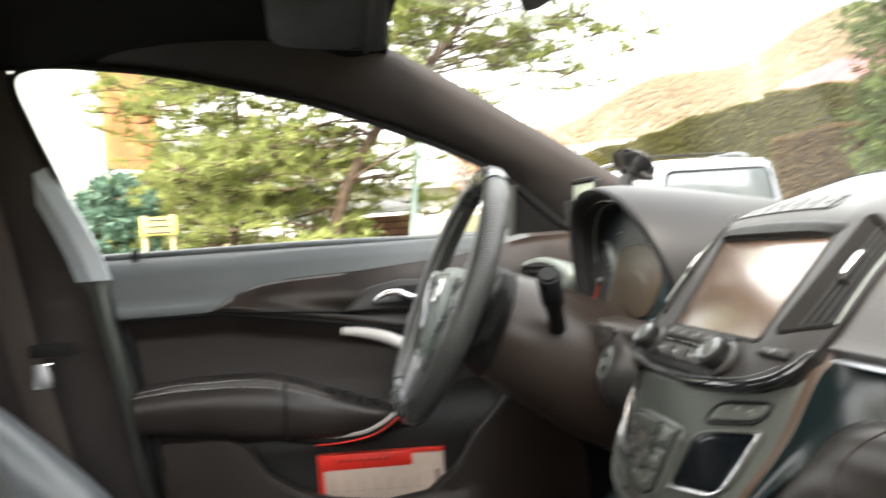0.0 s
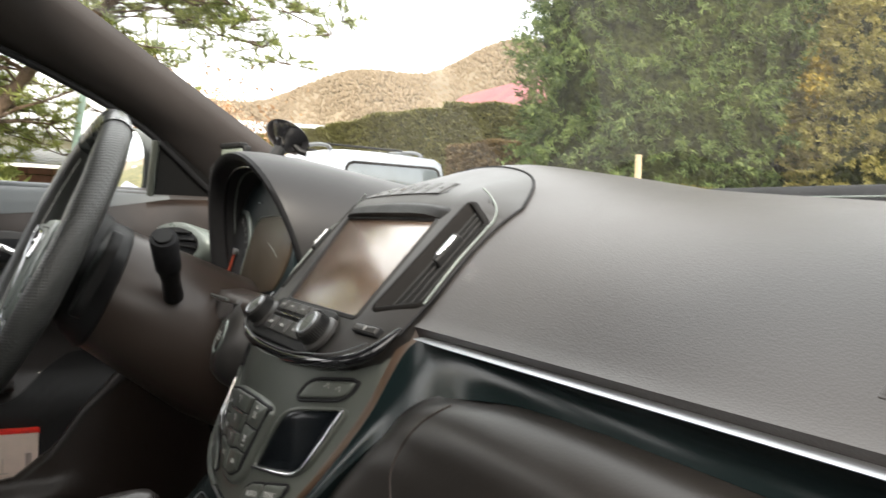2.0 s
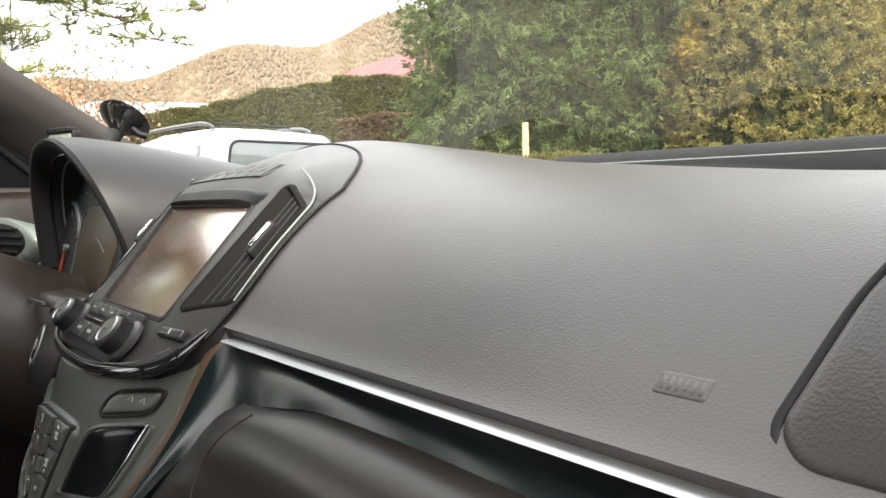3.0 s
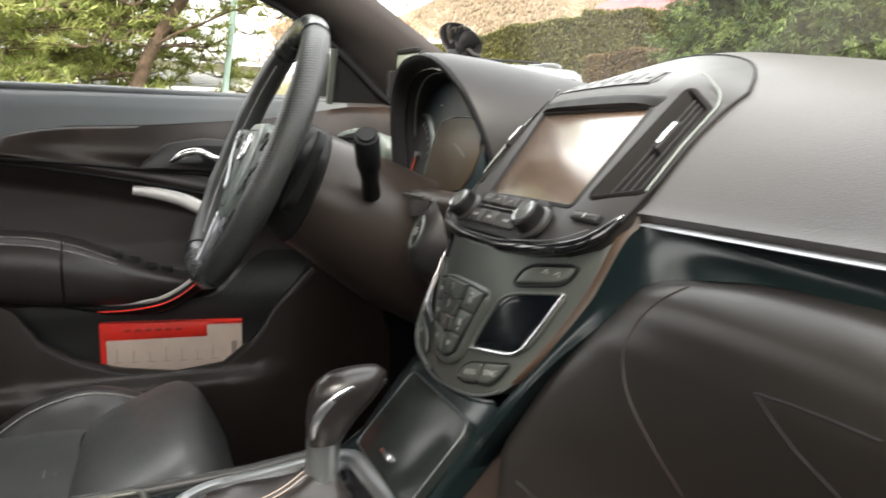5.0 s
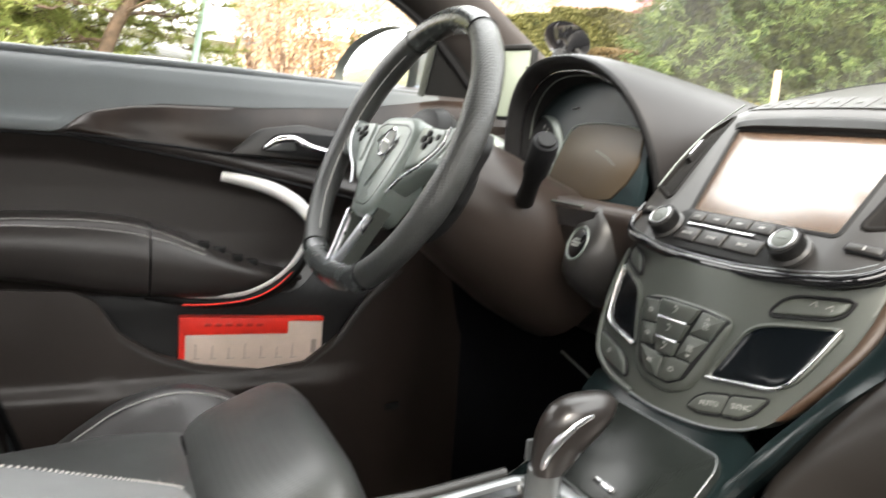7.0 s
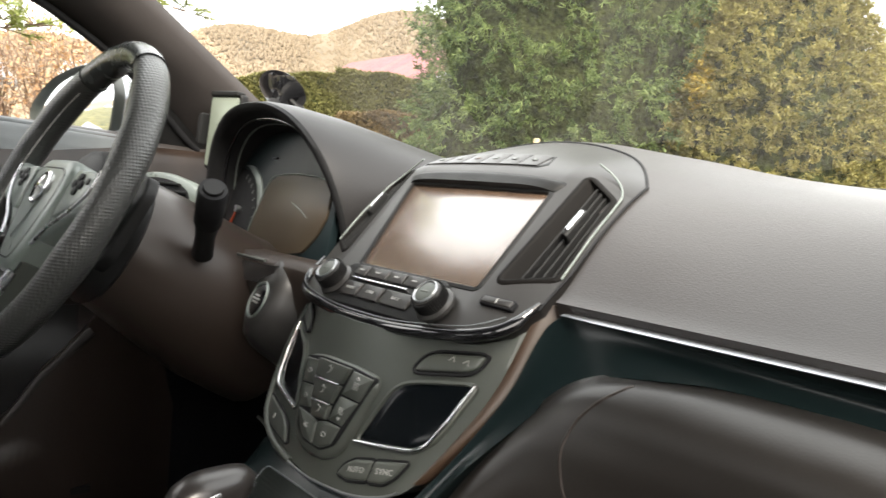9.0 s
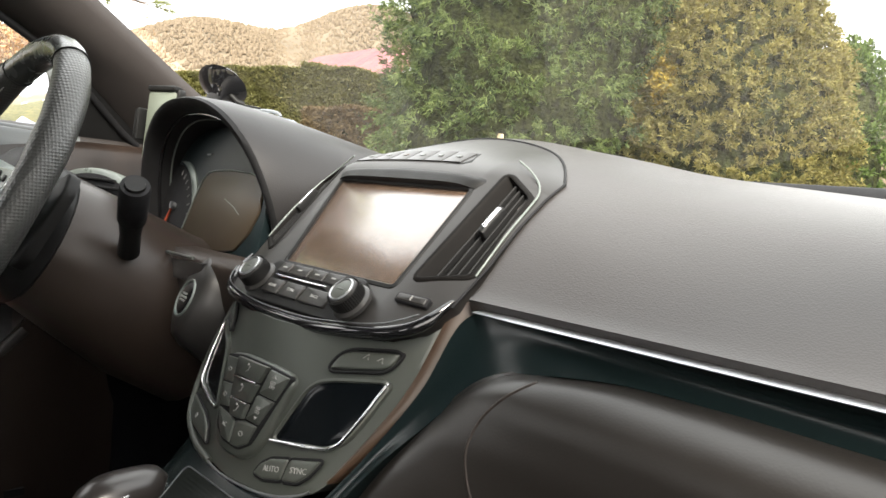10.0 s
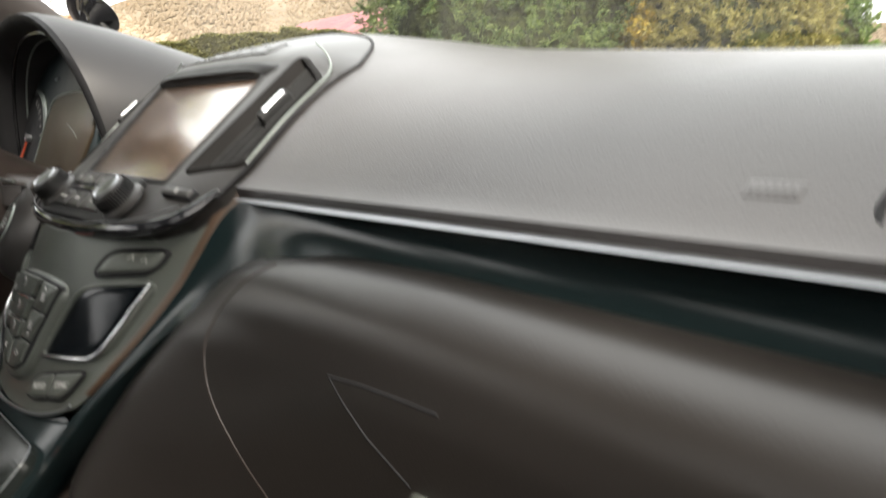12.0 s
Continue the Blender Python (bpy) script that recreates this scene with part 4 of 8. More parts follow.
def unit_skin(a, b):
    """Upper unit: its face rises from the lip to the brow and rolls over to the joint."""
    e = 2 * a - 1
    if b < 0.75:
        v = 0.156 - 0.178 * (b / 0.75) ** 1.25
        return up(e * up_w(v), v, -0.003)
    t = (b - 0.75) / 0.25
    p, q = up(e * 0.1515, -0.022, -0.003), joint_pt(e * 0.1515)
    reach = (q - p).length
    m0, m1 = Vector((0, 0.67, 0.742)) * reach * 0.75, Vector((0, 0.97, 0.22)) * reach * 0.8
    return p * (2 * t ** 3 - 3 * t * t + 1) + m0 * (t ** 3 - 2 * t * t + t) + q * (3 * t * t - 2 * t ** 3) + m1 * (t ** 3 - t * t)


surf("bezel", unit_skin, 130, 130, M_BEZEL, stack, thick=(0, 0.020, -0.010), skip=lambda c: in_vent(c) or in_screen(c), sharp=60)
joint = [joint_pt(u) for u in np.linspace(-0.1515, 0.1515, 40)] + [up(up_w(v) + 0.0006, v, -0.0022) for v in np.linspace(-0.020, 0.10, 20)]
tube("unit_joint", joint, 0.0013, M_RUBBER, stack, "dark joint round the unit")

# display, its side cheeks and brow
so = rounded(SCREEN, 0.004)
loft("display_frame", [[up(p[0], p[1], h) for p in r] for r, h in ((inset(so, -0.0046), -0.0036), (inset(so, -0.0036), -0.0022), (inset(so, -0.0010), -0.0016), (so, -0.0022), (inset(so, 0.0004), -0.0075))], M_PLAST, stack, "black display frame", caps=False)
plate("display", [tuple(p) for p in inset(so, -0.0004)], up, -0.009, -0.0048, M_SCREEN, stack, "switched-off dark glossy touch display", bevel=0.0005)
def brow(a, b):
    u = (2 * a - 1) * (0.104 - 0.009 * b)
    arc = 0.008 * (1 - (2 * a - 1) ** 2)
    v = -0.019 - arc + b * (0.014 + arc * 0.9)
    return up(u, v, -0.0036 + 0.0075 * sm(0.0, 0.55, b) * (1 - abs(2 * a - 1) ** 8))
# darker plastic than the bezel: the shade on the brow's front as colour
surf("brow", brow, 40, 10, M_PLAST, stack, "rounded brow over the display, coloured dark for its shade", thick=(0, 0.006, -0.0055), sharp=60)

# switch row above the display, nearly flush with the rolled skin
def roll(u, w, h):
    """Point of the roll behind the brow: w from 0 at the face to 1 at the joint, h proud of it."""
    a, b = 0.5 + u / 0.303, 0.75 + 0.25 * w
    p = unit_skin(a, b)
    n = (unit_skin(a + 0.01, b) - unit_skin(a - 0.01, b)).cross(unit_skin(a, b + 0.01) - unit_skin(a, b - 0.01)).normalized()
    return p + n * h


plate("switch_bed", [(-0.100, 0.17), (0.052, 0.17), (0.060, 0.23), (0.052, 0.42), (-0.100, 0.42), (-0.106, 0.30)], roll, -0.002, 0.0004, M_PLAST, stack, "black switch bed", bevel=0.0003)
for k in range(6):
    u0 = -0.098 + k * 0.0247
    b1 = plate("switch_key", [(u0, 0.19), (u0 + 0.0238, 0.19), (u0 + 0.0238, 0.40), (u0, 0.40)], roll, 0.0, 0.0013, M_BEZEL, stack, bevel=0.0005)
    um = u0 + 0.012
    plate("key_mark", [(um - 0.0028, 0.285), (um + 0.0028, 0.285), (um + 0.0028, 0.315), (um - 0.0028, 0.315)], roll, 0.001, 0.0015, M_BROWN if k == 2 else M_PANEL, b1, bevel=0.0001)

# vertical vents beside the display: deep openings with a sloped inner wall and upright slats
for s in (-1, 1):
    vo = [(s * p[0], p[1]) for p in VENT]
    ring = rounded(vo, 0.005, 4)
    deep = rounded([(s * 0.129, -0.014), (s * 0.1400, -0.006), (s * 0.1405, 0.066), (s * 0.121, 0.076)], 0.004, 4)
    vent = loft("air_vent", [[up(p[0], p[1], h) for p in r] for r, h in ((inset(ring, -0.0046), -0.0036), (inset(ring, -0.0036), -0.0022), (inset(ring, -0.0012), -0.0014), (ring, -0.0018), (inset(ring, 0.0012), -0.004))] + [[up(p[0], p[1], -0.022) for p in deep]], M_VENT, stack, "deep air outlet with upright slats", caps=False, sharp=40)
    plate("duct", [tuple(p) for p in inset(deep, 0.0003)], up, -0.024, -0.0205, M_VOID, vent, "black duct", bevel=0.0003)
    for f in (0.34, 0.52, 0.70, 0.87):
        a, b = Vector(vo[0]).lerp(Vector(vo[1]), f), Vector(vo[3]).lerp(Vector(vo[2]), f)
        sl = [(a[0] - 0.0006, a[1] + 0.001), (a[0] + 0.0006, a[1] + 0.001), (b[0] + 0.0006, b[1] - 0.001), (b[0] - 0.0006, b[1] - 0.001)]
        plate("slat", sl, up, -0.016, -0.0045, M_PLAST, vent, bevel=0.0005)
    tab = [(s * 0.1265, 0.006), (s * 0.1325, 0.007), (s * 0.1310, 0.036), (s * 0.1250, 0.035)]
    plate("vent_tab", tab, up, -0.012, 0.0005, M_PLAST, vent, bevel=0.0015, r=0.002)
    plate("tab_trim", [(s * 0.1280, 0.0085), (s * 0.1313, 0.009), (s * 0.1300, 0.031), (s * 0.1267, 0.0305)], up, -0.002, 0.0016, M_CHROME, vent, "chrome tab inlay", bevel=0.0008, r=0.0015)
    line = [up(s * u, v, -0.0016) for u, v in ((0.113, -0.044), (0.126, -0.038), (0.138, -0.029), (0.1448, -0.018), (0.1465, -0.006), (0.1468, 0.03), (0.1462, 0.07))]
    tube("vent_line", smooth_line(line, 30), 0.0008, M_HUB, vent, "bright accent line")
    # thumb wheel below
    tw = [(s * 0.1035, 0.1050), (s * 0.1300, 0.1010), (s * 0.1300, 0.1095), (s * 0.1035, 0.1130)]
    bay = plate("wheel_bay", tw, up, -0.003, 0.0006, M_RUBBER, stack, "black thumb wheel bay", bevel=0.0004, r=0.002)
    wheel = plate("thumb_wheel", [(s * 0.1050, 0.1060), (s * 0.1285, 0.1024), (s * 0.1285, 0.1086), (s * 0.1050, 0.1120)], up, -0.002, 0.0016, M_BEZEL, bay, bevel=0.0009, r=0.0015)
    plate("wheel_mark", [(s * 0.1166, 0.1052), (s * 0.1174, 0.1052), (s * 0.1174, 0.1092), (s * 0.1166, 0.1092)], up, 0.001, 0.0020, M_INK, bay, bevel=0.0002)

# key panel under the display with two turning knobs
kp = [(-0.066, 0.1035), (0.066, 0.1035), (0.074, 0.146), (-0.070, 0.147)]
plate("key_panel", kp, up, -0.004, 0.002, M_PLAST, stack, bevel=0.001, r=0.006)
rows = [(0.106, 0.1165, [(-0.050, -0.034), (-0.032, -0.005), (-0.003, 0.018), (0.020, 0.042)]), (0.124, 0.1385, [(-0.050, -0.026), (-0.023, 0.005), (0.008, 0.044)])]
words = {(1, 2): "BACK", (1, 1): "TONE", (1, 0): "HOME"}
for r0, (v0, v1, cols) in enumerate(rows):
    for c0, (a, b) in enumerate(cols):
        k = plate("media_key", [(a, v0), (b, v0), (b, v1), (a, v1)], up, 0.0, 0.0042, M_BEZEL, stack, bevel=0.001, r=0.002)
        if (r0, c0) in words:
            lettering("key_text", words[(r0, c0)], 0.0042, up, (a + b) / 2, (v0 + v1) / 2, 0.0043, M_INK, k)
        else:
            plate("key_mark", [((a + b) / 2 - 0.003, (v0 + v1) / 2 - 0.0008), ((a + b) / 2 + 0.003, (v0 + v1) / 2 - 0.0008), ((a + b) / 2 + 0.003, (v0 + v1) / 2 + 0.0008), ((a + b) / 2 - 0.003, (v0 + v1) / 2 + 0.0008)], up, 0.004, 0.0045, M_INK, k, bevel=0.0001)
tube("key_divider", [up(u, 0.1202 + 0.002 * (u / 0.05) ** 2 * 0, 0.0035) for u in np.linspace(-0.046, 0.030, 8)], 0.0011, M_CHROME, stack, "thin chrome divider")
for s in (-1, 1):
    f = lambda u, v, h, s=s: up(s * 0.069, 0.126, 0) + Vector((1, 0, 0)) * u + PD * v + PN * h
    knob = loft("turning_knob", disc_rings(f, [(0.0165, 0.0), (0.0163, 0.003), (0.0138, 0.005), (0.0120, 0.0155), (0.0106, 0.0165)], 36), M_BEZEL, stack, "black ribbed turning knob")
    loft("knob_ring", disc_rings(f, [(0.0107, 0.0155), (0.0107, 0.0172), (0.0099, 0.0179), (0.0091, 0.0172), (0.0089, 0.0155)], 36), M_LINE, knob, "chrome ring")
    loft("knob_cap", disc_rings(f, [(0.0091, 0.0160), (0.0089, 0.0170), (0.007, 0.0174), (0.001, 0.0175)], 28), M_PANEL, knob)
    plate("cap_bar", [(-0.004, -0.0008), (0.004, -0.0008), (0.004, 0.0008), (-0.004, 0.0008)], f, 0.017, 0.0178, M_PANEL, knob, bevel=0.0002)
    nrib = 44
    vs, fs = [], []
    for k in range(nrib):
        t = 2 * math.pi * k / nrib
        q = []
        for r, h in ((0.0130, 0.006), (0.0143, 0.006), (0.0139, 0.015), (0.0130, 0.015)):
            for d in (-0.035, 0.035):
                q.append(f(r * math.cos(t + d), r * math.sin(t + d), h))
        n0 = len(vs)
        vs += q
        fs += [(n0 + 2, n0 + 3, n0 + 5, n0 + 4), (n0, n0 + 2, n0 + 4, n0 + 6), (n0 + 1, n0 + 7, n0 + 5, n0 + 3), (n0 + 4, n0 + 5, n0 + 7, n0 + 6), (n0, n0 + 1, n0 + 3, n0 + 2)]
    raw("knob_ribs", vs, fs, M_PLAST, knob)

# lacquered lip with chrome arc between upper and lower face
arcpts = [(-0.154, 0.02), (-0.149, 0.06), (-0.144, 0.095), (-0.135, 0.121), (-0.116, 0.138), (-0.083, 0.148), (-0.04, 0.1535), (0.0, 0.1545), (0.04, 0.1535), (0.083, 0.148), (0.116, 0.138), (0.135, 0.121), (0.144, 0.095), (0.149, 0.06), (0.154, 0.02)]
arc = smooth_line([up(u, v, -0.001) for u, v in arcpts[2:-2]], 70)
tube("lip", arc, [0.0048 * min(1.0, 0.35 + min(k, len(arc) - 1 - k) / 9) for k in range(len(arc))], M_GLOSS, stack, "gloss black lip", n=14, flat=0.8)
tube("lip_chrome", smooth_line([up(u * 0.985, v - 0.0035, 0.0044) for u, v in arcpts[3:-3]], 50), 0.0005, M_SMOKE, stack, "chrome arc line")

# climate keys
hv = [(-0.0480, 0.0345), (-0.0196, 0.0300), (0.0236, 0.0296), (0.0500, 0.0320), (0.0335, 0.0735), (0.0262, 0.0900), (0.0110, 0.0985), (-0.0140, 0.0980), (-0.0295, 0.0900), (-0.0425, 0.0552)]
hc = Vector((0.001, 0.062))
# raised wall that runs round the lower half of the keys
plate("climate_surround", [tuple(hc + (Vector(p) - hc) * (1.20 if p[1] > 0.05 else 1.05)) for p in hv], low, -0.004, 0.0028, M_PANEL, stack, bevel=0.0035, r=0.012)
plate("climate_base", hv, low, 0.0, 0.0042, M_RUBBER, stack, bevel=0.0005, r=0.004)
CK = [[(-0.0455, 0.0360), (-0.0228, 0.0343), (-0.0205, 0.0535), (-0.0402, 0.0552)], [(-0.0397, 0.0566), (-0.0204, 0.0549), (-0.0162, 0.0720), (-0.0325, 0.0742)],
      [(-0.0210, 0.0318), (0.0235, 0.0310), (0.0172, 0.0448), (-0.0200, 0.0458)], [(-0.0194, 0.0478), (0.0174, 0.0464), (0.0118, 0.0616), (-0.0160, 0.0628)], [(-0.0150, 0.0646), (0.0118, 0.0632), (0.0100, 0.0750), (-0.0088, 0.0768)],
      [(0.0256, 0.0320), (0.0482, 0.0333), (0.0402, 0.0525), (0.0198, 0.0520)], [(0.0190, 0.0536), (0.0397, 0.0538), (0.0292, 0.0742), (0.0126, 0.0738)],
      [(-0.0320, 0.0756), (-0.0110, 0.0772), (-0.0015, 0.0790), (-0.0003, 0.0964), (-0.0150, 0.0952), (-0.0238, 0.0880)], [(0.0, 0.0788), (0.0118, 0.0756), (0.0284, 0.0756), (0.0230, 0.0902), (0.0120, 0.0960), (0.0010, 0.0966)]]
for i, p in enumerate(CK):
    k = plate("climate_key", p, low, 0.001, 0.0076 if 2 <= i <= 4 else 0.0058, M_PANEL, stack, bevel=0.0010, r=0.0014)
    c = sum((Vector(q) for q in p), Vector((0, 0))) / len(p)
    h = 0.0078 if 2 <= i <= 4 else 0.0060
    if i == 7:
        lettering("key_text", "AC", 0.0052, low, c[0], c[1], h, M_INK, k)
    elif i in (2, 3, 4):
        tube("key_icon", [low(c[0] - 0.0022, c[1] + 0.0022, h), low(c[0] + 0.0006, c[1] + 0.0008, h), low(c[0] + 0.0022, c[1] - 0.003, h)], 0.00045, M_INK, k, n=5)
        loft("icon_dot", disc_rings(lambda u, v, q, c=c: low(c[0] - 0.001 + u, c[1] - 0.0035 + v, q), [(0.0010, h - 0.0005), (0.0010, h + 0.0003), (0.0003, h + 0.0004)], 8), M_INK, k)
    elif i in (5, 6):
        sgn = -1 if i == 5 else 1
        for dx, dy in ((-0.0015, -0.0015), (0.0015, -0.0015), (-0.0015, 0.0015), (0.0015, 0.0015)):
            tube("fan_blade", [low(c[0] + dx + 0.0012 * math.cos(t), c[1] + dy + 0.0012 * math.sin(t), h) for t in np.linspace(0, 2 * math.pi, 9)[:-1]], 0.00032, M_INK, k, n=4, closed=True)
        plate("arrow", [(c[0] - 0.002, c[1] + sgn * 0.0050), (c[0] + 0.002, c[1] + sgn * 0.0050), (c[0], c[1] + sgn * 0.0075)], low, h - 0.0005, h + 0.0003, M_INK, k, bevel=0.0001)
    else:
        tube("key_icon", [low(c[0] + 0.0026 * math.cos(t), c[1] + 0.0018 * math.sin(t), h) for t in np.linspace(0.0, 2 * math.pi, 12)], 0.0004, M_INK, k, n=4)
for v, w in ((0.0466, 0.0180), (0.0635, 0.0140)):
    tube("key_line", [low(u, v - 0.03 * u, 0.0074) for u in np.linspace(-w, w - 0.002, 5)], 0.0009, M_CHROME, stack, "chrome line between the keys")

# side pockets with smoked covers and chrome edges, keys above and below
for s in (-1, 1):
    pk = [(s * 0.0465, 0.0788), (s * 0.0580, 0.0520), (s * 0.0650, 0.0365), (s * 0.0720, 0.0298), (s * 0.0830, 0.0254), (s * 0.1215, 0.0152), (s * 0.1135, 0.0440), (s * 0.1070, 0.0600), (s * 0.0965, 0.0690)]
    frame_pts = inset(rounded(pk, 0.005), -0.003)
    loft("pocket_frame", [[low(p[0], p[1], h) for p in ring] for ring, h in ((frame_pts, -0.004), (frame_pts, 0.0012), (inset(frame_pts, 0.002), 0.0022), (rounded(pk, 0.005), 0.001), (rounded(pk, 0.005), -0.003))], M_PANEL, stack, caps=False)
    cover = plate("pocket_cover", pk, low, -0.004, 0.0008, M_POCKET, stack, "smoked gloss black cover", bevel=0.0006, r=0.005)
    chrome = [low(s * u, v, 0.0022) for u, v in ((0.1225, 0.0142), (0.1188, 0.0280), (0.1148, 0.0420), (0.1082, 0.0592), (0.1042, 0.0655), (0.0970, 0.0702), (0.0860, 0.0730), (0.0660, 0.0764), (0.0450, 0.0800))]
    tube("cover_chrome", smooth_line(chrome, 48), 0.0014, M_CHROME, cover, "chrome edge")
    bt = [(s * 0.0755, 0.0175), (s * 0.0815, 0.0060), (s * 0.0893, 0.0004), (s * 0.1215, -0.0073), (s * 0.1185, 0.0030), (s * 0.1130, 0.0075)]
    plate("key_recess", [((q_[0] - s * 0.0985) * 1.10 + s * 0.0985, (q_[1] - 0.0046) * 1.22 + 0.0046) for q_ in bt], low, -0.004, -0.0008, M_RUBBER, stack, bevel=0.0008, r=0.006)
    bk = plate("side_key", bt, low, -0.002, 0.0018, M_PANEL, stack, "long satin grey key", bevel=0.0016, r=0.004)
    tube("key_joint", [low(p[0], p[1], 0.0006) for p in inset(rounded(bt, 0.005), -0.002)], 0.0012, M_RUBBER, bk, closed=True, n=6)
    if s > 0:
        for du in (0.0, 0.010):
            tube("key_icon", [low(0.099 + du, 0.003 - du * 0.1, 0.0020), low(0.102 + du, -0.001, 0.0020), low(0.103 + du, 0.003, 0.0020)], 0.0005, M_INK, bk, n=4)
        for du, w in ((0.0, "AUTO"), (1.0, "SYNC")):
            q = [(0.0355, 0.1078), (0.0412, 0.0985), (0.0505, 0.0920), (0.0684, 0.0868), (0.0663, 0.1030), (0.0470, 0.1084)] if du == 0 else [(0.0700, 0.0865), (0.0972, 0.0788), (0.0905, 0.0915), (0.0822, 0.0995), (0.0678, 0.1030)]
            tube("key_joint", [low(p[0], p[1], 0.0) for p in inset(rounded(q, 0.003), -0.0008)], 0.0012, M_RUBBER, stack, closed=True, n=6)
            kk = plate("text_key", q, low, -0.002, 0.0022, M_PANEL, stack, "satin key with white lettering", bevel=0.0014, r=0.003)
            c = (0.0550, 0.0985) if du == 0 else (0.0815, 0.0912)
            lettering("key_text", w, 0.0062, low, c[0], c[1], 0.0024, M_INK, kk, turn=0.24)
    else:
        q = [(-0.1060, 0.0815), (-0.0640, 0.0895), (-0.0500, 0.0970), (-0.0440, 0.1095), (-0.0820, 0.1040), (-0.1000, 0.0950)]
        tube("key_joint", [low(p[0], p[1], 0.0) for p in inset(rounded(q, 0.003), -0.0008)], 0.0012, M_RUBBER, stack, closed=True, n=6)
        kk = plate("side_key", q, low, -0.002, 0.0022, M_PANEL, stack, bevel=0.0014, r=0.003)
        tube("key_icon", [low(-0.078 + 0.0018 * math.cos(t), 0.095 + 0.0022 * math.sin(t), 0.0024) for t in np.linspace(0.0, 2 * math.pi, 12)], 0.0004, M_INK, kk, n=4)


# ---- centre console ----
console = thing("centre_console", "gloss black and silver centre console between the seats", "console", (0, -0.5, 0.32))


def con_pt(a, b):
    """Console top: b runs from the stack backwards."""
    y = -0.125 - 0.80 * b
    z = lerp_table(-y, [0.125, 0.15, 0.19, 0.22, 0.30, 0.40, 0.55, 0.93], [0.772, 0.742, 0.690, 0.672, 0.662, 0.655, 0.65, 0.65])
    w0 = lerp_table(-y, [0.125, 0.2, 0.3, 0.93], [0.100, 0.098, 0.098, 0.105])
    x = (2 * a - 1) * w0
    e = abs(2 * a - 1)
    return (x, y, z - 0.012 * e ** 6)


surf("console_top", con_pt, 20, 50, M_BAND, console, thick=(0, 0, -0.02), sharp=60)
for s in (-1, 1):
    def flank(a, b, s=s):
        p = con_pt(1.0 if s > 0 else 0.0, a)
        return (p[0] + s * 0.006 * math.sin(math.pi * b) + s * 0.012 * b, p[1], p[2] - (p[2] - 0.31) * b)
    surf("console_flank", flank, 40, 10, M_LEATHER if s < 0 else M_BROWNP, console, thick=(-s * 0.01, 0, 0), sharp=60)
tube("console_rail", [Vector(con_pt(0.02, t)) + Vector((0, 0, 0.004)) for t in np.linspace(0.12, 0.55, 26)], 0.006, M_LEATHER, console)

# sliding lid in front of the lever
def lid(u, v, h):
    """v from the rear edge up to the stack."""
    return Vector((0.030 + u, -0.196 + 0.052 * v / 0.068, 0.6905 + 0.060 * v / 0.068)) + Vector((0, -0.75, 0.66)) * h
lid_o = [(-0.085, -0.004), (0.058, -0.004), (0.058, 0.060), (0.052, 0.069), (-0.085, 0.069)]
tray = plate("storage_lid", lid_o, lid, -0.006, 0.003, mat("fine_rib_black", (0.010, 0.012, 0.011), 0.24, grain=0.3, grain_scale=420, voronoi=True, regular=True, rough_var=0.03, distance=0.0003, spec=0.35), console, "dark ribbed sliding storage lid", bevel=0.001, r=0.006)
tube("lid_edge", [lid(p[0], p[1], 0.0028) for p in rounded(lid_o, 0.007)], 0.0005, M_SMOKE, tray, "thin dark silver lid edge", closed=True)
plate("lid_tab", [(-0.030, 0.008), (-0.006, 0.008), (-0.006, 0.0125), (-0.030, 0.0125)], lid, 0.002, 0.007, M_CHROME, tray, "small chrome pull tab", bevel=0.0012, r=0.0018)

# lever surround
def ct(u, v, h):
    """Console top plane round the lever: u right, v back."""
    z = lerp_table(v + 0.20, [0.15, 0.19, 0.22, 0.30, 0.40, 0.55], [0.742, 0.690, 0.672, 0.662, 0.655, 0.65])
    return Vector((u, -0.20 - v, z + h))
ring_o = [(-0.074, 0.018), (-0.045, 0.002), (0.065, -0.003), (0.076, 0.030), (0.076, 0.135), (0.056, 0.172), (-0.045, 0.172), (-0.070, 0.14)]
ro = rounded(ring_o, 0.025, 7)
ri = inset(ro, 0.013)
sur = loft("lever_surround", [[ct(p[0], p[1], h) for p in ring] for ring, h in ((ro, -0.004), (ro, 0.003), (inset(ro, 0.003), 0.0058), (inset(ro, 0.007), 0.0062), (inset(ro, 0.011), 0.004), (ri, -0.001), (ri, -0.006))], M_SMOKE, console, "smoked silver lever surround", caps=False)
plate("selector_plate", [tuple(p) for p in inset(ri, -0.001)], ct, -0.006, 0.0005, M_GLOSS, console, bevel=0.0004)
for k in range(4):
    v = 0.03 + 0.014 * k
    plate("gate_mark", [(-0.044, v), (-0.036, v), (-0.036, v + 0.006), (-0.044, v + 0.006)], ct, -0.001, 0.001, M_INK, sur, bevel=0.0002)

lever = thing("gear_lever", "black leather gear lever with silver inlay and boot", "gear lever", (0.01, -0.25, 0.66))
boot = []
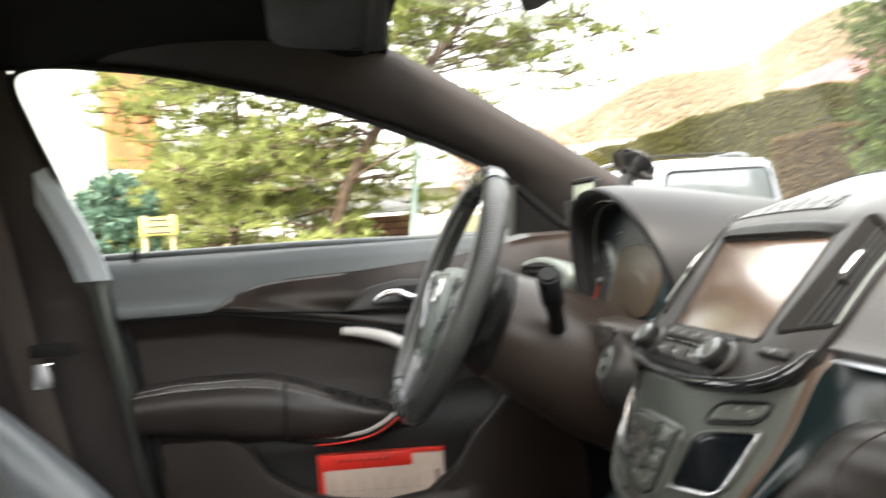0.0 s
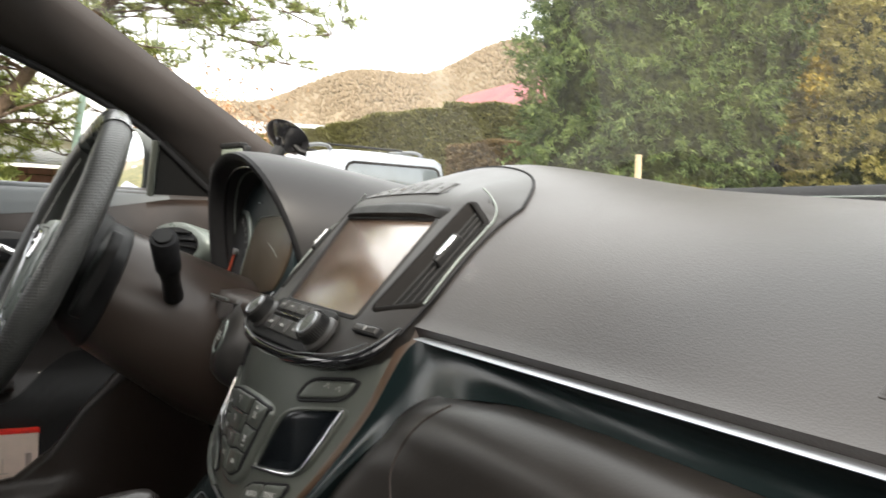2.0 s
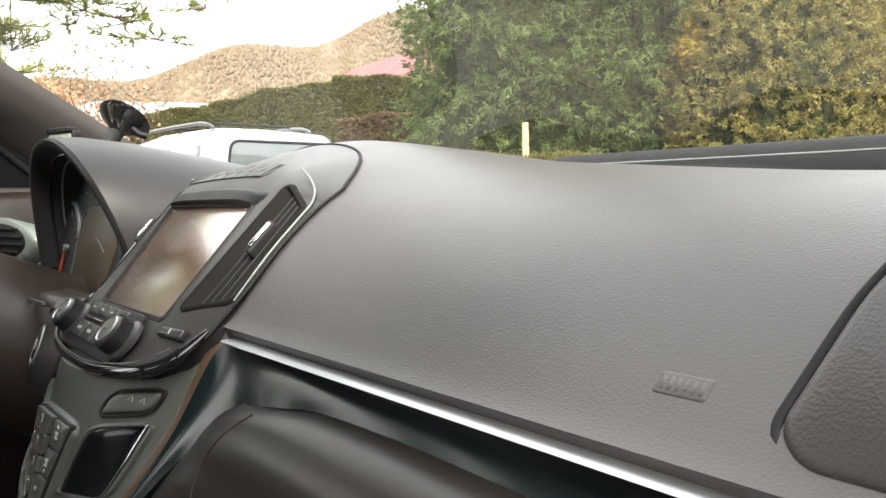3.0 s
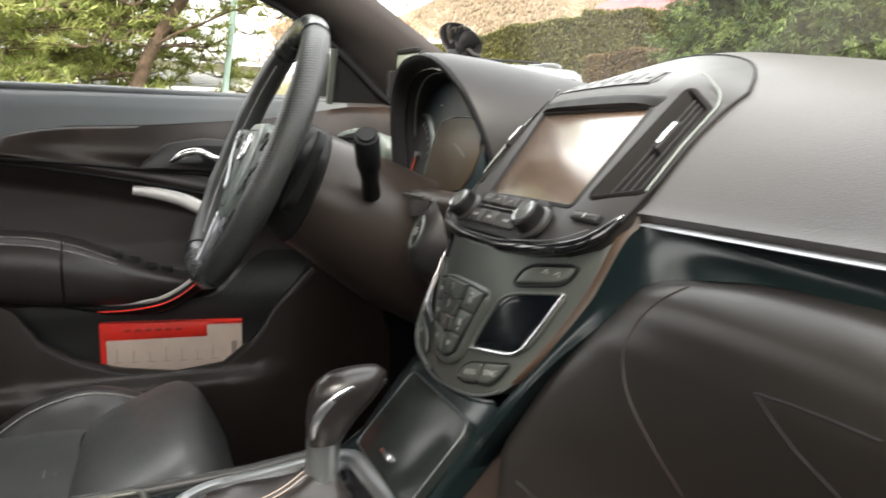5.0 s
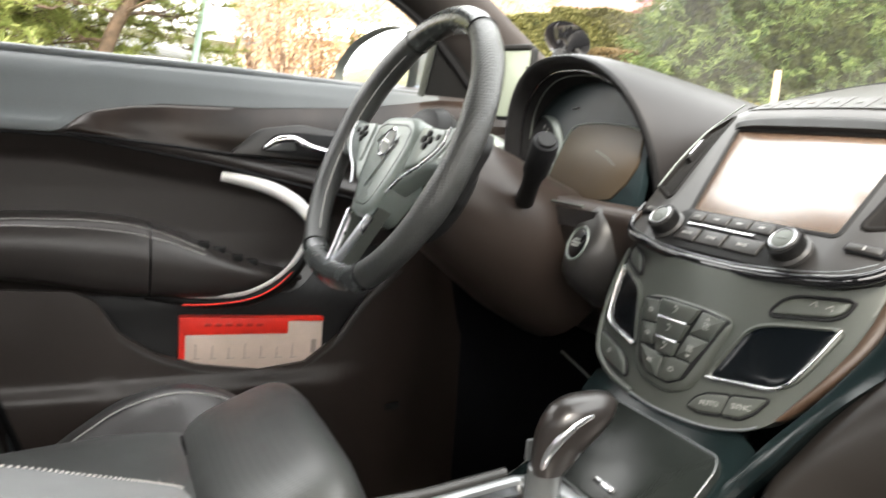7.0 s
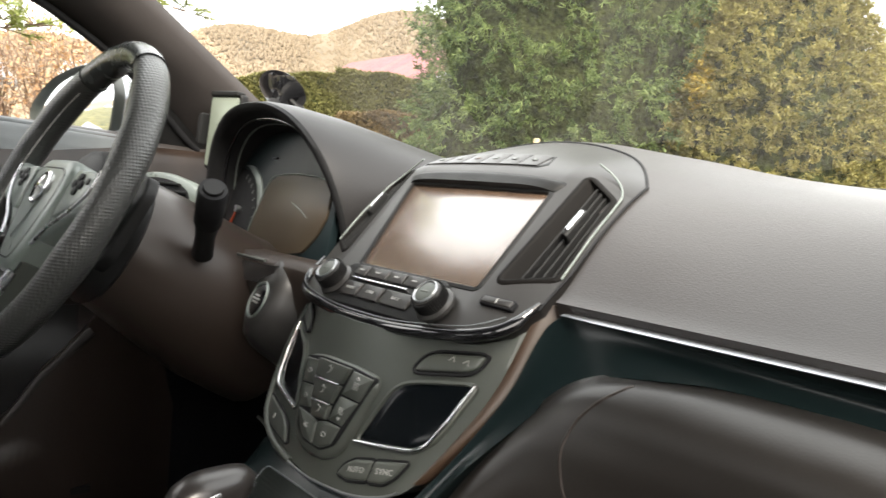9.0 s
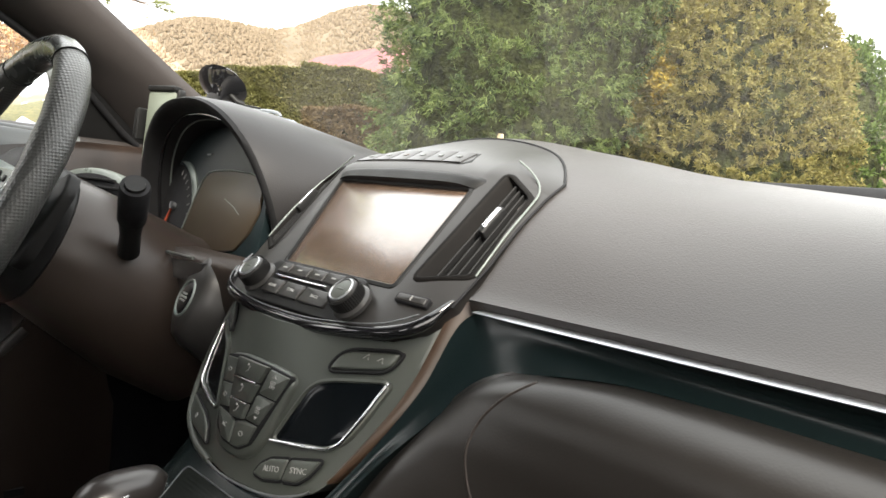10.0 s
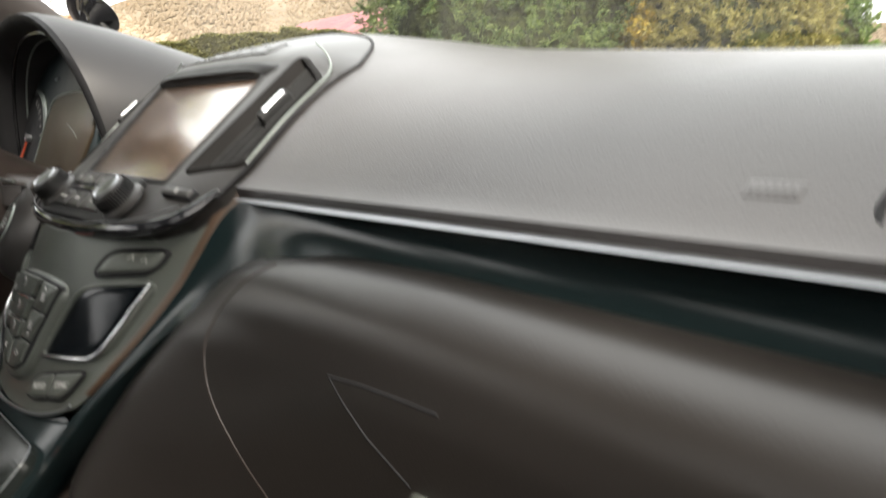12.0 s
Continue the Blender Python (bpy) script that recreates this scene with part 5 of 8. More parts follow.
for f, hx, hy, z, oy in ((0.0, 0.044, 0.066, 0.660, -0.285), (0.15, 0.042, 0.062, 0.668, -0.284), (0.35, 0.036, 0.048, 0.674, -0.274), (0.6, 0.025, 0.030, 0.680, -0.260), (0.85, 0.017, 0.018, 0.688, -0.250), (1.0, 0.0135, 0.0135, 0.694, -0.247)):
    ring = []
    for k in range(36):
        t = 2 * math.pi * k / 36
        c, s = math.cos(t), math.sin(t)
        q = 0.55
        w = 1 + 0.07 * math.sin(5 * t + 6 * f) * (1 - f) + 0.05 * math.sin(9 * t - 9 * f) * (1 - f)
        ring.append((0.004 + hx * w * math.copysign(abs(c) ** q, c), oy + hy * w * math.copysign(abs(s) ** q, s), z + 0.004 * math.sin(3 * t + 8 * f) * (1 - f)))
    boot.append(ring)
loft("boot", boot, M_LEVER, lever, "black leather boot with pale seams", sharp=70)
for dx in (-0.004, 0.004):
    tube("boot_stitch", smooth_line([(0.020 + dx + 0.004, -0.345, 0.668), (0.016 + dx + 0.004, -0.318, 0.675), (0.012 + dx + 0.002, -0.285, 0.683), (0.008 + dx, -0.262, 0.694)], 18), 0.0006, M_FAINT, lever, n=5)
loft("neck", [[(0.006 + r * math.cos(t), -0.248 + oy + r * math.sin(t), z) for t in np.linspace(0, 2 * math.pi, 25)[:-1]] for r, z, oy in ((0.0150, 0.680, 0), (0.0156, 0.686, 0), (0.0146, 0.692, 0.001), (0.0140, 0.712, 0.002), (0.0148, 0.722, 0.003), (0.0120, 0.725, 0.003))], M_SMOKE, lever, "smoked silver neck collar")
path = [((0.006, -0.245, 0.721), 0.0135, 0.0142), ((0.006, -0.243, 0.728), 0.0158, 0.0168), ((0.007, -0.239, 0.740), 0.0188, 0.0215), ((0.009, -0.233, 0.753), 0.0210, 0.0270), ((0.011, -0.227, 0.766), 0.0215, 0.0310), ((0.012, -0.224, 0.776), 0.0190, 0.0295), ((0.012, -0.223, 0.782), 0.0135, 0.0225), ((0.012, -0.223, 0.7845), 0.006, 0.011)]
loft("knob", [[(c[0] + 0.004 + rx * 0.9 * math.copysign(abs(math.cos(t)) ** 0.85, math.cos(t)), c[1] + ry * math.copysign(abs(math.sin(t)) ** 0.85, math.sin(t)), c[2] + 0.10 * ry * math.sin(t)) for t in np.linspace(0, 2 * math.pi, 33)[:-1]] for c, rx, ry in path], M_LEVER, lever, "black leather grip", sharp=70)
inl = smooth_line([(0.0150, -0.2545, 0.722), (0.0205, -0.2555, 0.738), (0.0265, -0.250, 0.754), (0.0300, -0.237, 0.768), (0.0280, -0.214, 0.7755), (0.021, -0.197, 0.772)], 30)
tube("inlay", inl, [0.0026 + 0.0018 * math.sin(math.pi * k / (len(inl) - 1)) for k in range(len(inl))], M_SATIN, lever, "curved silver inlay", n=8)
rbox("lever_button", (-0.0145, -0.247, 0.728), (0.004, 0.010, 0.018), 0.0015, M_SMOKE, lever, "silver release button")

# tray with a small remote control
tr = [(-0.078, 0.19), (0.06, 0.183), (0.06, 0.30), (-0.078, 0.30)]
plate("tray", tr, ct, -0.004, 0.0022, M_PLAST, console, "black plastic tray", bevel=0.001, r=0.01)
tube("tray_rim", [ct(p[0], p[1], 0.003) for p in rounded(tr, 0.012)], 0.003, M_PANEL, console, closed=True, n=8)
fob = thing("remote_control", "small grey remote with blue and orange keys in the tray", "remote", (-0.01, -0.44, 0.653))
def fb(u, v, h):
    return Vector((-0.008 + u * 0.97 + v * 0.1, -0.437 - v * 0.97 + u * 0.1, 0.6565 + h))
body = plate("case", [(-0.022, -0.030), (0.022, -0.030), (0.022, 0.030), (-0.022, 0.030)], fb, 0.0, 0.011, M_FOB, fob, bevel=0.003, r=0.008)
for k, (u, v, m_) in enumerate(((-0.010, 0.017, M_ORANGE), (-0.010, 0.004, M_BLUE), (0.006, 0.002, M_BLUE), (-0.010, -0.010, M_BLUE), (0.006, -0.012, M_BLUE))):
    plate("key", [(u - 0.0045, v - 0.0035), (u + 0.0045, v - 0.0035), (u + 0.0045, v + 0.0035), (u - 0.0045, v + 0.0035)], fb, 0.009, 0.0122, m_, body, bevel=0.0006, r=0.002)

# armrest
arm = thing("armrest", "grey leather centre armrest with white stitched edge", "armrest", (-0.04, -0.70, 0.65))
def arm_top(y):
    """Heights of the pad's two edges: the driver's side one lies lower."""
    zr_ = lerp_table(y, [-0.95, -0.80, -0.66, -0.62, -0.58, -0.54, -0.514, -0.506], [0.755, 0.752, 0.742, 0.738, 0.731, 0.7215, 0.7145, 0.7120])
    zl_ = lerp_table(y, [-0.95, -0.80, -0.69, -0.652, -0.614, -0.575, -0.541, -0.515, -0.506], [0.752, 0.745, 0.734, 0.729, 0.722, 0.711, 0.7025, 0.6955, 0.6930])
    return zl_, zr_


def arm_half(y):
    return lerp_table(y, [-0.95, -0.60, -0.545, -0.525, -0.512, -0.505], [0.0475, 0.0475, 0.0474, 0.0470, 0.0462, 0.0445])


def arm_ring(y, drop, skin, f=1.0, lift=0.0):
    """A section of the armrest; the pad is a soft slab on a darker tub."""
    zl_, zr_ = arm_top(y)
    h = arm_half(y) * f
    cx = -0.0475 + (0.0475 - arm_half(y)) * 0.55
    pts = []
    for q in range(13):
        e = -1 + q / 6
        edge_fall = 0.0014 * abs(e) ** 16
        z = zl_ + (zr_ - zl_) * (e + 1) / 2 + 0.0012 * (1 - e * e) - edge_fall + lift
        pts.append((cx + h * e, y, z))
    zl2, zr2 = zl_ - drop, zr_ - drop
    pts += [(cx + h * 1.02, y, zr_ - skin), (cx + h * 0.98, y, zr2), (cx - h * 0.98, y, zl2), (cx - h * 1.02, y, zl_ - skin)]
    return pts


ys = [-0.9405, -0.93, -0.86, -0.80, -0.74, -0.68, -0.65, -0.62, -0.59, -0.56, -0.54, -0.528, -0.518, -0.510, -0.505]
loft("pad", [arm_ring(y, 0.011, 0.008, 1.0 if y < -0.506 else 0.9, 0.0 if -0.94 < y < -0.506 else -0.003) for y in ys], M_ARM, arm, sharp=55)
tub = []
for y in (-0.935, -0.86, -0.74, -0.65, -0.58, -0.545, -0.525, -0.518, -0.514):
    zl_, zr_ = arm_top(y)
    bot = lerp_table(y, [-0.95, -0.545, -0.525, -0.514], [0.655, 0.666, 0.671, 0.682])
    h = arm_half(y)
    cx = -0.0475 + (0.0475 - h) * 0.55
    tub.append([(cx + h * 0.99, y, zr_ - 0.009), (cx + h * 1.0, y, (zr_ + bot) / 2), (cx + h * 0.92, y, bot + 0.004), (cx + h * 0.8, y, bot), (cx - h * 0.8, y, bot - 0.01), (cx - h * 0.98, y, zl_ - 0.011)])
loft("side_cover", tub, M_BROWNP, arm, "dark brown-black side cover", sharp=50)
ln = smooth_line([(-0.0475 + (0.0475 - arm_half(y)) * 0.55 - arm_half(y) * 0.95, y, arm_top(y)[0] + 0.0004) for y in (-0.508, -0.514, -0.525, -0.545, -0.58, -0.62, -0.68, -0.75, -0.84, -0.92)], 190)
vs, fs = [], []
for k in range(0, len(ln) - 1, 2):
    v2, f2 = tube_data([ln[k], ln[k + 1]], 0.0008, 5)
    fs += [tuple(i + len(vs) for i in f) for f in f2]
    vs += v2
raw("stitching", vs, fs, M_THREAD, arm, "white edge stitching")
rbox("arm_base", (-0.043, -0.74, 0.67), (0.07, 0.36, 0.05), 0.01, M_PLAST, arm)


# ---- steering wheel ----
WC = Vector((-0.351, -0.257, 0.9535))
WN = Vector((0.0366, -0.9121, 0.4083)).normalized()
WD = (Vector((0, 0, -1)) + WN * WN.z).normalized()
WU = WN.cross(WD).normalized()


def wh(u, v, h=0.0):
    return WC + WU * u + WD * v + WN * h


wheel = thing("steering_wheel", "black leather flat-bottomed steering wheel with silver spoke trim", "steering wheel", (-0.335, -0.25, 0.96))


def rim_pt(t):
    c, s = math.cos(t), math.sin(t)
    u, v = 0.168 * c, 0.168 * s
    if v > 0.152:
        v = 0.152 + (v - 0.152) * 0.5
    return u, v


def rim_section(t0, t1, n, name, material, fat=1.0, label=""):
    rings = []
    for k in range(n + 1):
        t = t0 + (t1 - t0) * k / n
        u, v = rim_pt(t)
        r = math.hypot(u, v)
        cu, cv = u / r, v / r
        grip = 1 + 0.08 * math.exp(-((math.cos(t) ** 2 - 0.9) / 0.08) ** 2) + 0.10 * math.exp(-(((t % (2 * math.pi)) - 5.6) / 0.25) ** 2) + 0.10 * math.exp(-(((t % (2 * math.pi)) - 3.82) / 0.25) ** 2)
        ring = []
        for q in range(16):
            a = 2 * math.pi * q / 16
            rr = 0.0152 * grip * fat
            ring.append(wh(u + cu * rr * math.cos(a), v + cv * rr * math.cos(a), 0.0160 * grip * fat * math.sin(a)))
        rings.append(ring)
    return loft(name, rings, material, wheel, label, sharp=70)


TAU = 2 * math.pi
rim_section(-0.42, 1.02, 34, "rim_grip", M_GRIP, 1.0, "perforated leather grip")
rim_section(1.02, TAU / 2 - 1.02, 30, "rim_bottom", M_RIM, 1.02)
rim_section(TAU / 2 - 1.02, TAU / 2 + 0.42, 34, "rim_grip", M_GRIP, 1.0, "perforated leather grip")
rim_section(TAU / 2 + 0.42, TAU / 2 + 1.05, 16, "rim_grip", M_GRIP, 1.0, "perforated leather grip")
rim_section(TAU - 1.05, TAU - 0.42, 16, "rim_grip", M_GRIP, 1.0, "perforated leather grip")
rim_section(TAU / 2 + 1.05, TAU - 1.05, 30, "rim_top", M_RIM, 1.02)
for t in (1.02, TAU / 2 - 1.02, TAU / 2 + 1.05, TAU - 1.05):
    u, v = rim_pt(t)
    r = math.hypot(u, v)
    tube("rim_seam", [wh(u + u / r * 0.0160 * math.cos(a), v + v / r * 0.0160 * math.cos(a), 0.0168 * math.sin(a)) for a in np.linspace(0, TAU, 25)[:-1]], 0.0009, M_RUBBER, wheel, closed=True, n=6)
# inner thread line of the rim
for t0, t1 in ((-0.95, 0.9), (TAU / 2 - 0.9, TAU / 2 + 0.95)):
    pts = []
    for t in np.linspace(t0, t1, 40):
        u, v = rim_pt(t)
        r = math.hypot(u, v)
        pts.append(wh(u - u / r * 0.0160, v - v / r * 0.0160, 0.004))
    tube("rim_stitch", pts, 0.0005, M_THREAD, wheel, n=5)

hub = [(-0.052, -0.026), (-0.030, -0.038), (0.044, -0.038), (0.066, -0.026), (0.068, 0.005), (0.054, 0.050), (0.038, 0.080), (0.024, 0.088), (-0.008, 0.088), (-0.022, 0.080), (-0.038, 0.050), (-0.053, 0.005)]
hr = rounded(hub, 0.016, 4)
loft("airbag_cover", [[wh(p[0], p[1], h) for p in ring] for ring, h in ((hr, -0.03), (hr, 0.003), (inset(hr, 0.003), 0.008), (inset(hr, 0.010), 0.0105), (inset(hr, 0.02), 0.0120), (inset(hr, 0.035), 0.0127))], M_HUB, wheel, "satin grey-green airbag cover", sharp=60)
tube("cover_seam", [wh(p[0], p[1], 0.0105) for p in inset(hr, 0.013)], 0.0010, M_RUBBER, wheel, closed=True, n=6)
loft("badge", disc_rings(lambda u, v, h: wh(u + 0.010, v - 0.002, h), [(0.0185, 0.010), (0.0185, 0.0142), (0.0168, 0.0150), (0.0155, 0.0140), (0.0152, 0.012)], 32), M_CHROME, wheel, "plain chrome ring badge")
plate("badge_bar", [(-0.006, -0.006), (0.014, -0.0035), (0.026, 0.002), (0.006, -0.0005)], wh, 0.011, 0.0145, M_CHROME, wheel, bevel=0.0008)
loft("badge_face", disc_rings(lambda u, v, h: wh(u + 0.010, v - 0.002, h), [(0.0156, 0.011), (0.0155, 0.0128), (0.002, 0.013)], 24), M_PANEL, wheel)
plate("cover_mark", [(0.001, 0.064), (0.013, 0.064), (0.013, 0.068), (0.001, 0.068)], wh, 0.009, 0.0118, M_RUBBER, wheel, bevel=0.0004)
for s in (-1, 1):
    sp = [(s * 0.050, -0.030), (s * 0.095, -0.027), (s * 0.155, -0.034), (s * 0.166, -0.010), (s * 0.150, 0.018), (s * 0.120, 0.016), (s * 0.090, 0.028), (s * 0.052, 0.052)]
    spoke = plate("spoke", sp, wh, -0.016, 0.004, M_HUB, wheel, "satin grey side spoke with key pads", bevel=0.005, r=0.01)
    kp2 = [(s * 0.068, -0.028), (s * 0.128, -0.026), (s * 0.120, -0.002), (s * 0.098, 0.014), (s * 0.066, 0.026)]
    plate("key_pad", kp2, wh, 0.0, 0.0068, M_HUB, spoke, bevel=0.002, r=0.008)
    tube("pad_trim", smooth_line([wh(s * u, v, 0.0072) for u, v in ((0.134, -0.028), (0.131, -0.006), (0.106, 0.016), (0.075, 0.034), (0.056, 0.054))], 24), 0.0016, M_SATIN, spoke, "silver pad edge")
    for du, dv in ((0, -0.007), (0, 0.007), (-0.008, 0), (0.008, 0)):
        loft("wheel_key", disc_rings(lambda u, v, h, du=du, dv=dv: wh(s * 0.094 + du + u, -0.012 + dv + v, h), [(0.0046, 0.004), (0.0046, 0.0088), (0.003, 0.0098), (0.0004, 0.010)], 12), M_PLAST, spoke)
    loft("wheel_key", disc_rings(lambda u, v, h: wh(s * 0.116 + u, -0.016 + v, h), [(0.0035, 0.004), (0.0035, 0.0085), (0.0005, 0.009)], 10), M_PLAST, spoke)
    # lower V of the spoke
    arm_o = [(s * 0.026 + 0.006, 0.082), (s * 0.040 + 0.006, 0.070), (s * 0.022 + 0.003, 0.122), (s * 0.014, 0.155), (s * 0.004, 0.155)]
    plate("lower_spoke", arm_o, wh, -0.014, 0.003, M_PANEL, wheel, bevel=0.003, r=0.004)
    tube("spoke_chrome", smooth_line([wh(s * 0.031 + 0.006, 0.084, 0.004), wh(s * 0.022 + 0.004, 0.112, 0.005), wh(s * 0.013 + 0.002, 0.138, 0.006), wh(s * 0.006, 0.156, 0.008)], 16), 0.0054, M_SATIN, wheel, "satin chrome spoke edge", n=10, flat=0.55)
plate("lower_bridge", [(-0.014, 0.140), (0.014, 0.140), (0.012, 0.160), (-0.012, 0.160)], wh, -0.012, 0.007, M_SATIN, wheel, "silver lower spoke cap", bevel=0.004, r=0.006)

# column with stalks
col = thing("steering_column", "black steering column shroud with stalks", "steering column", (-0.335, -0.15, 0.85))
def colring(d, rx, rz, dz=0.0):
    c = WC - WN * d
    return [(c.x + rx * math.copysign(abs(math.cos(t)) ** 0.8, math.cos(t)), c.y + rz * 0.43 * math.sin(t) * 1.0, c.z + dz + rz * math.sin(t)) for t in np.linspace(0, TAU, 29)[:-1]]
loft("upper_shroud", [colring(0.030, 0.055, 0.050), colring(0.045, 0.077, 0.064, -0.008), colring(0.066, 0.093, 0.070, -0.014), colring(0.070, 0.090, 0.067, -0.014)], M_PLAST, col, "black upper column shroud", sharp=60)
loft("lower_shroud", [colring(0.062, 0.088, 0.064, -0.013), colring(0.07, 0.092, 0.068, -0.014), colring(0.12, 0.105, 0.075, -0.02), colring(0.20, 0.115, 0.085, -0.03), colring(0.27, 0.12, 0.09, -0.03)], M_KNEE, col, "warm black lower column shroud", sharp=60)
loft("column_collar", [[wh(r * math.cos(t), r * math.sin(t), h) for t in np.linspace(0, TAU, 31)[:-1]] for r, h in ((0.045, -0.010), (0.062, -0.018), (0.070, -0.032), (0.066, -0.05), (0.05, -0.055))], M_PLAST, col)
for s, e in ((1, Vector((-0.176, -0.160, 0.976))), (-1, Vector((-0.500, -0.150, 0.958)))):
    a = Vector((-0.335 + s * 0.085, -0.134 if s > 0 else -0.165, 0.908))
    dirn = (e - a)
    stalk = tube("stalk", [a, a + dirn * 0.3, a + dirn * 0.5], [0.011, 0.010, 0.012], M_PLAST, col, "black control stalk", n=14)
    tube("stalk_grip", [a + dirn * 0.5, a + dirn * 0.53, a + dirn * 0.96, a + dirn], [0.0115, 0.0136, 0.0142, 0.0130], M_RUBBER, stalk, n=22)
    tube("stalk_tip", [a + dirn * 0.995, a + dirn * 1.03], [0.0098, 0.0090], M_PLAST, stalk, n=18)
for s in (-1, 1):
    plate("paddle", [(s * 0.088, -0.030), (s * 0.120, -0.050), (s * 0.132, -0.030), (s * 0.118, 0.040), (s * 0.100, 0.055), (s * 0.085, 0.02)], wh, -0.048, -0.036, M_PLAST, col, "black shift paddle", bevel=0.003, r=0.008)


# ---- driver's door ----
door = thing("driver_door", "closed driver's door panel, black and grey with chrome pull", "car door", (-0.66, -0.35, 0.35))


def door_rear(z):
    return lerp_table(z, [0.35, 0.495, 0.627, 0.725, 0.819, 0.936, 1.045], [-0.60, -0.645, -0.695, -0.722, -0.745, -0.768, -0.80])


def ledge_z(y):
    return lerp_table(y, [-0.77, -0.606, -0.405, -0.274, 0.0], [0.935, 0.934, 0.903, 0.876, 0.82])


def door_x(y, z):
    """Inner face of the panel: belt roll, ledge, scooped insert under it, proud armrest, pocket."""
    x = lerp_table(z, [0.30, 0.45, 0.58, 0.66, 0.72, 0.80, 0.86, 0.91, 0.94, 0.98, 1.015, 1.035, 1.045], [-0.625, -0.63, -0.64, -0.652, -0.655, -0.660, -0.660, -0.658, -0.655, -0.662, -0.672, -0.682, -0.70])
    d = ledge_z(y) - z
    x += 0.010 * math.exp(-((d + 0.010) / 0.011) ** 2) * sm(0.99, 0.95, z)
    x -= 0.034 * sm(-0.002, 0.040, d) * sm(0.70, 0.76, z)
    x -= 0.070 * sm(-0.16, 0.06, y) * sm(0.84, 0.76, z)
    return x


def door_pt(a, b):
    z = 0.32 + 0.725 * b
    y0 = door_rear(z)
    y = y0 + (0.10 - y0) * a
    return (door_x(y, z), y, z)


surf("panel", door_pt, 170, 230, M_DPANEL, door, thick=(-0.02, 0, 0), sharp=60)


def on_door(y, z, off=0.0):
    return Vector((door_x(y, z) + off, y, z))


# belt top cover in lighter grained plastic
def belt_pt(a, b):
    y = -0.795 + 0.735 * a
    lower_z = lerp_table(y, [-0.80, -0.62, -0.58, -0.49, -0.36, -0.2, -0.06], [0.938, 0.938, 0.968, 0.985, 0.990, 1.003, 1.026])
    z = lower_z + (1.043 - 0.010 * sm(-0.5, 0.0, y) - lower_z) * b
    p = on_door(max(y, door_rear(z) + 0.001), z, 0.004)
    return p + Vector((-0.002 * sm(0.75, 1.0, b), 0, 0))
surf("belt_cover", belt_pt, 70, 14, M_DOORTOP, door, "grey grained belt cover", thick=(-0.006, 0, 0), sharp=60)
tube("belt_roll", [(-0.690, y, 1.042 - 0.010 * sm(-0.5, 0.0, y)) for y in np.linspace(-0.80, -0.09, 30)], 0.0068, M_DOORTOP, door, "rolled upper edge of the belt cover")
loft("lock_pin", disc_rings(lambda u, v, h: Vector((-0.683 + u, -0.745 + v, 1.03 + h)), [(0.006, 0), (0.006, 0.02), (0.004, 0.024), (0.001, 0.0245)], 14), M_PLAST, door)


# dark lacquered spear of trim
def spear_pt(a, b):
    y = -0.606 + 0.66 * a
    zt = lerp_table(y, [-0.61, -0.595, -0.58, -0.53, -0.487, -0.358, -0.2, -0.06, 0.05], [0.942, 0.958, 0.968, 0.979, 0.984, 0.989, 1.003, 1.027, 1.030])
    zb = lerp_table(y, [-0.61, -0.486, -0.381, -0.24, 0.05], [0.940, 0.931, 0.922, 0.910, 0.90])
    z = zb + (zt - zb) * b
    return on_door(y, z, 0.0065 + 0.006 * math.sin(math.pi * b))
surf("trim_spear", spear_pt, 60, 10, M_TRIM, door, "dark gloss brown trim spear", thick=(-0.01, 0, 0), sharp=60)
tube("spear_edge", [on_door(y, lerp_table(y, [-0.61, -0.486, -0.381, -0.24, 0.05], [0.940, 0.931, 0.922, 0.910, 0.90]) - 0.002, 0.006) for y in np.linspace(-0.606, 0.0, 26)], 0.0022, M_RUBBER, door)
tube("pad_line", [on_door(y, lerp_table(y, [-0.77, -0.606, -0.405, -0.274, 0.0], [0.935, 0.934, 0.903, 0.876, 0.82]), 0.001) for y in np.linspace(-0.765, 0.0, 30)], 0.0028, M_RUBBER, door)


# opening handle in its dish
def dh(u, v, h):
    return on_door(-0.295 + u, 0.945 - v, 0.010 + h)
dish = [(-0.104, 0.024), (-0.062, -0.016), (0.0, -0.026), (0.09, -0.016), (0.09, 0.032), (-0.02, 0.026)]
dsh = plate("handle_dish", dish, dh, -0.004, 0.004, M_BEZEL, door, "dark grey handle dish", bevel=0.003, r=0.012)
# dark raised plate draws the hollow by its shade
plate("dish_hollow", [(-0.060, 0.014), (-0.038, -0.009), (0.0, -0.014), (0.085, -0.010), (0.085, 0.026), (-0.016, 0.021)], dh, 0.002, 0.0045, M_RUBBER, dsh, bevel=0.0006, r=0.01)
hl = smooth_line([dh(-0.052, 0.012, 0.006), dh(-0.034, -0.001, 0.010), (dh(-0.010, -0.004, 0.014)), dh(0.012, 0.006, 0.016), dh(0.050, 0.014, 0.014), dh(0.08, 0.016, 0.012)], 30)
tube("opening_lever", hl, [0.003 + 0.003 * math.sin(math.pi * min(1.0, k / 16)) * (1 if k < 16 else 0.0) + (0.002 if k > 14 else 0) for k in range(len(hl))], M_CHROME, dsh, "chrome opening lever", n=10)
plate("lever_cup", [(-0.054, 0.015), (-0.036, -0.002), (-0.012, -0.004), (-0.004, 0.014)], dh, 0.003, 0.0062, M_SMOKE, dsh, "smoked dish", bevel=0.001, r=0.006)

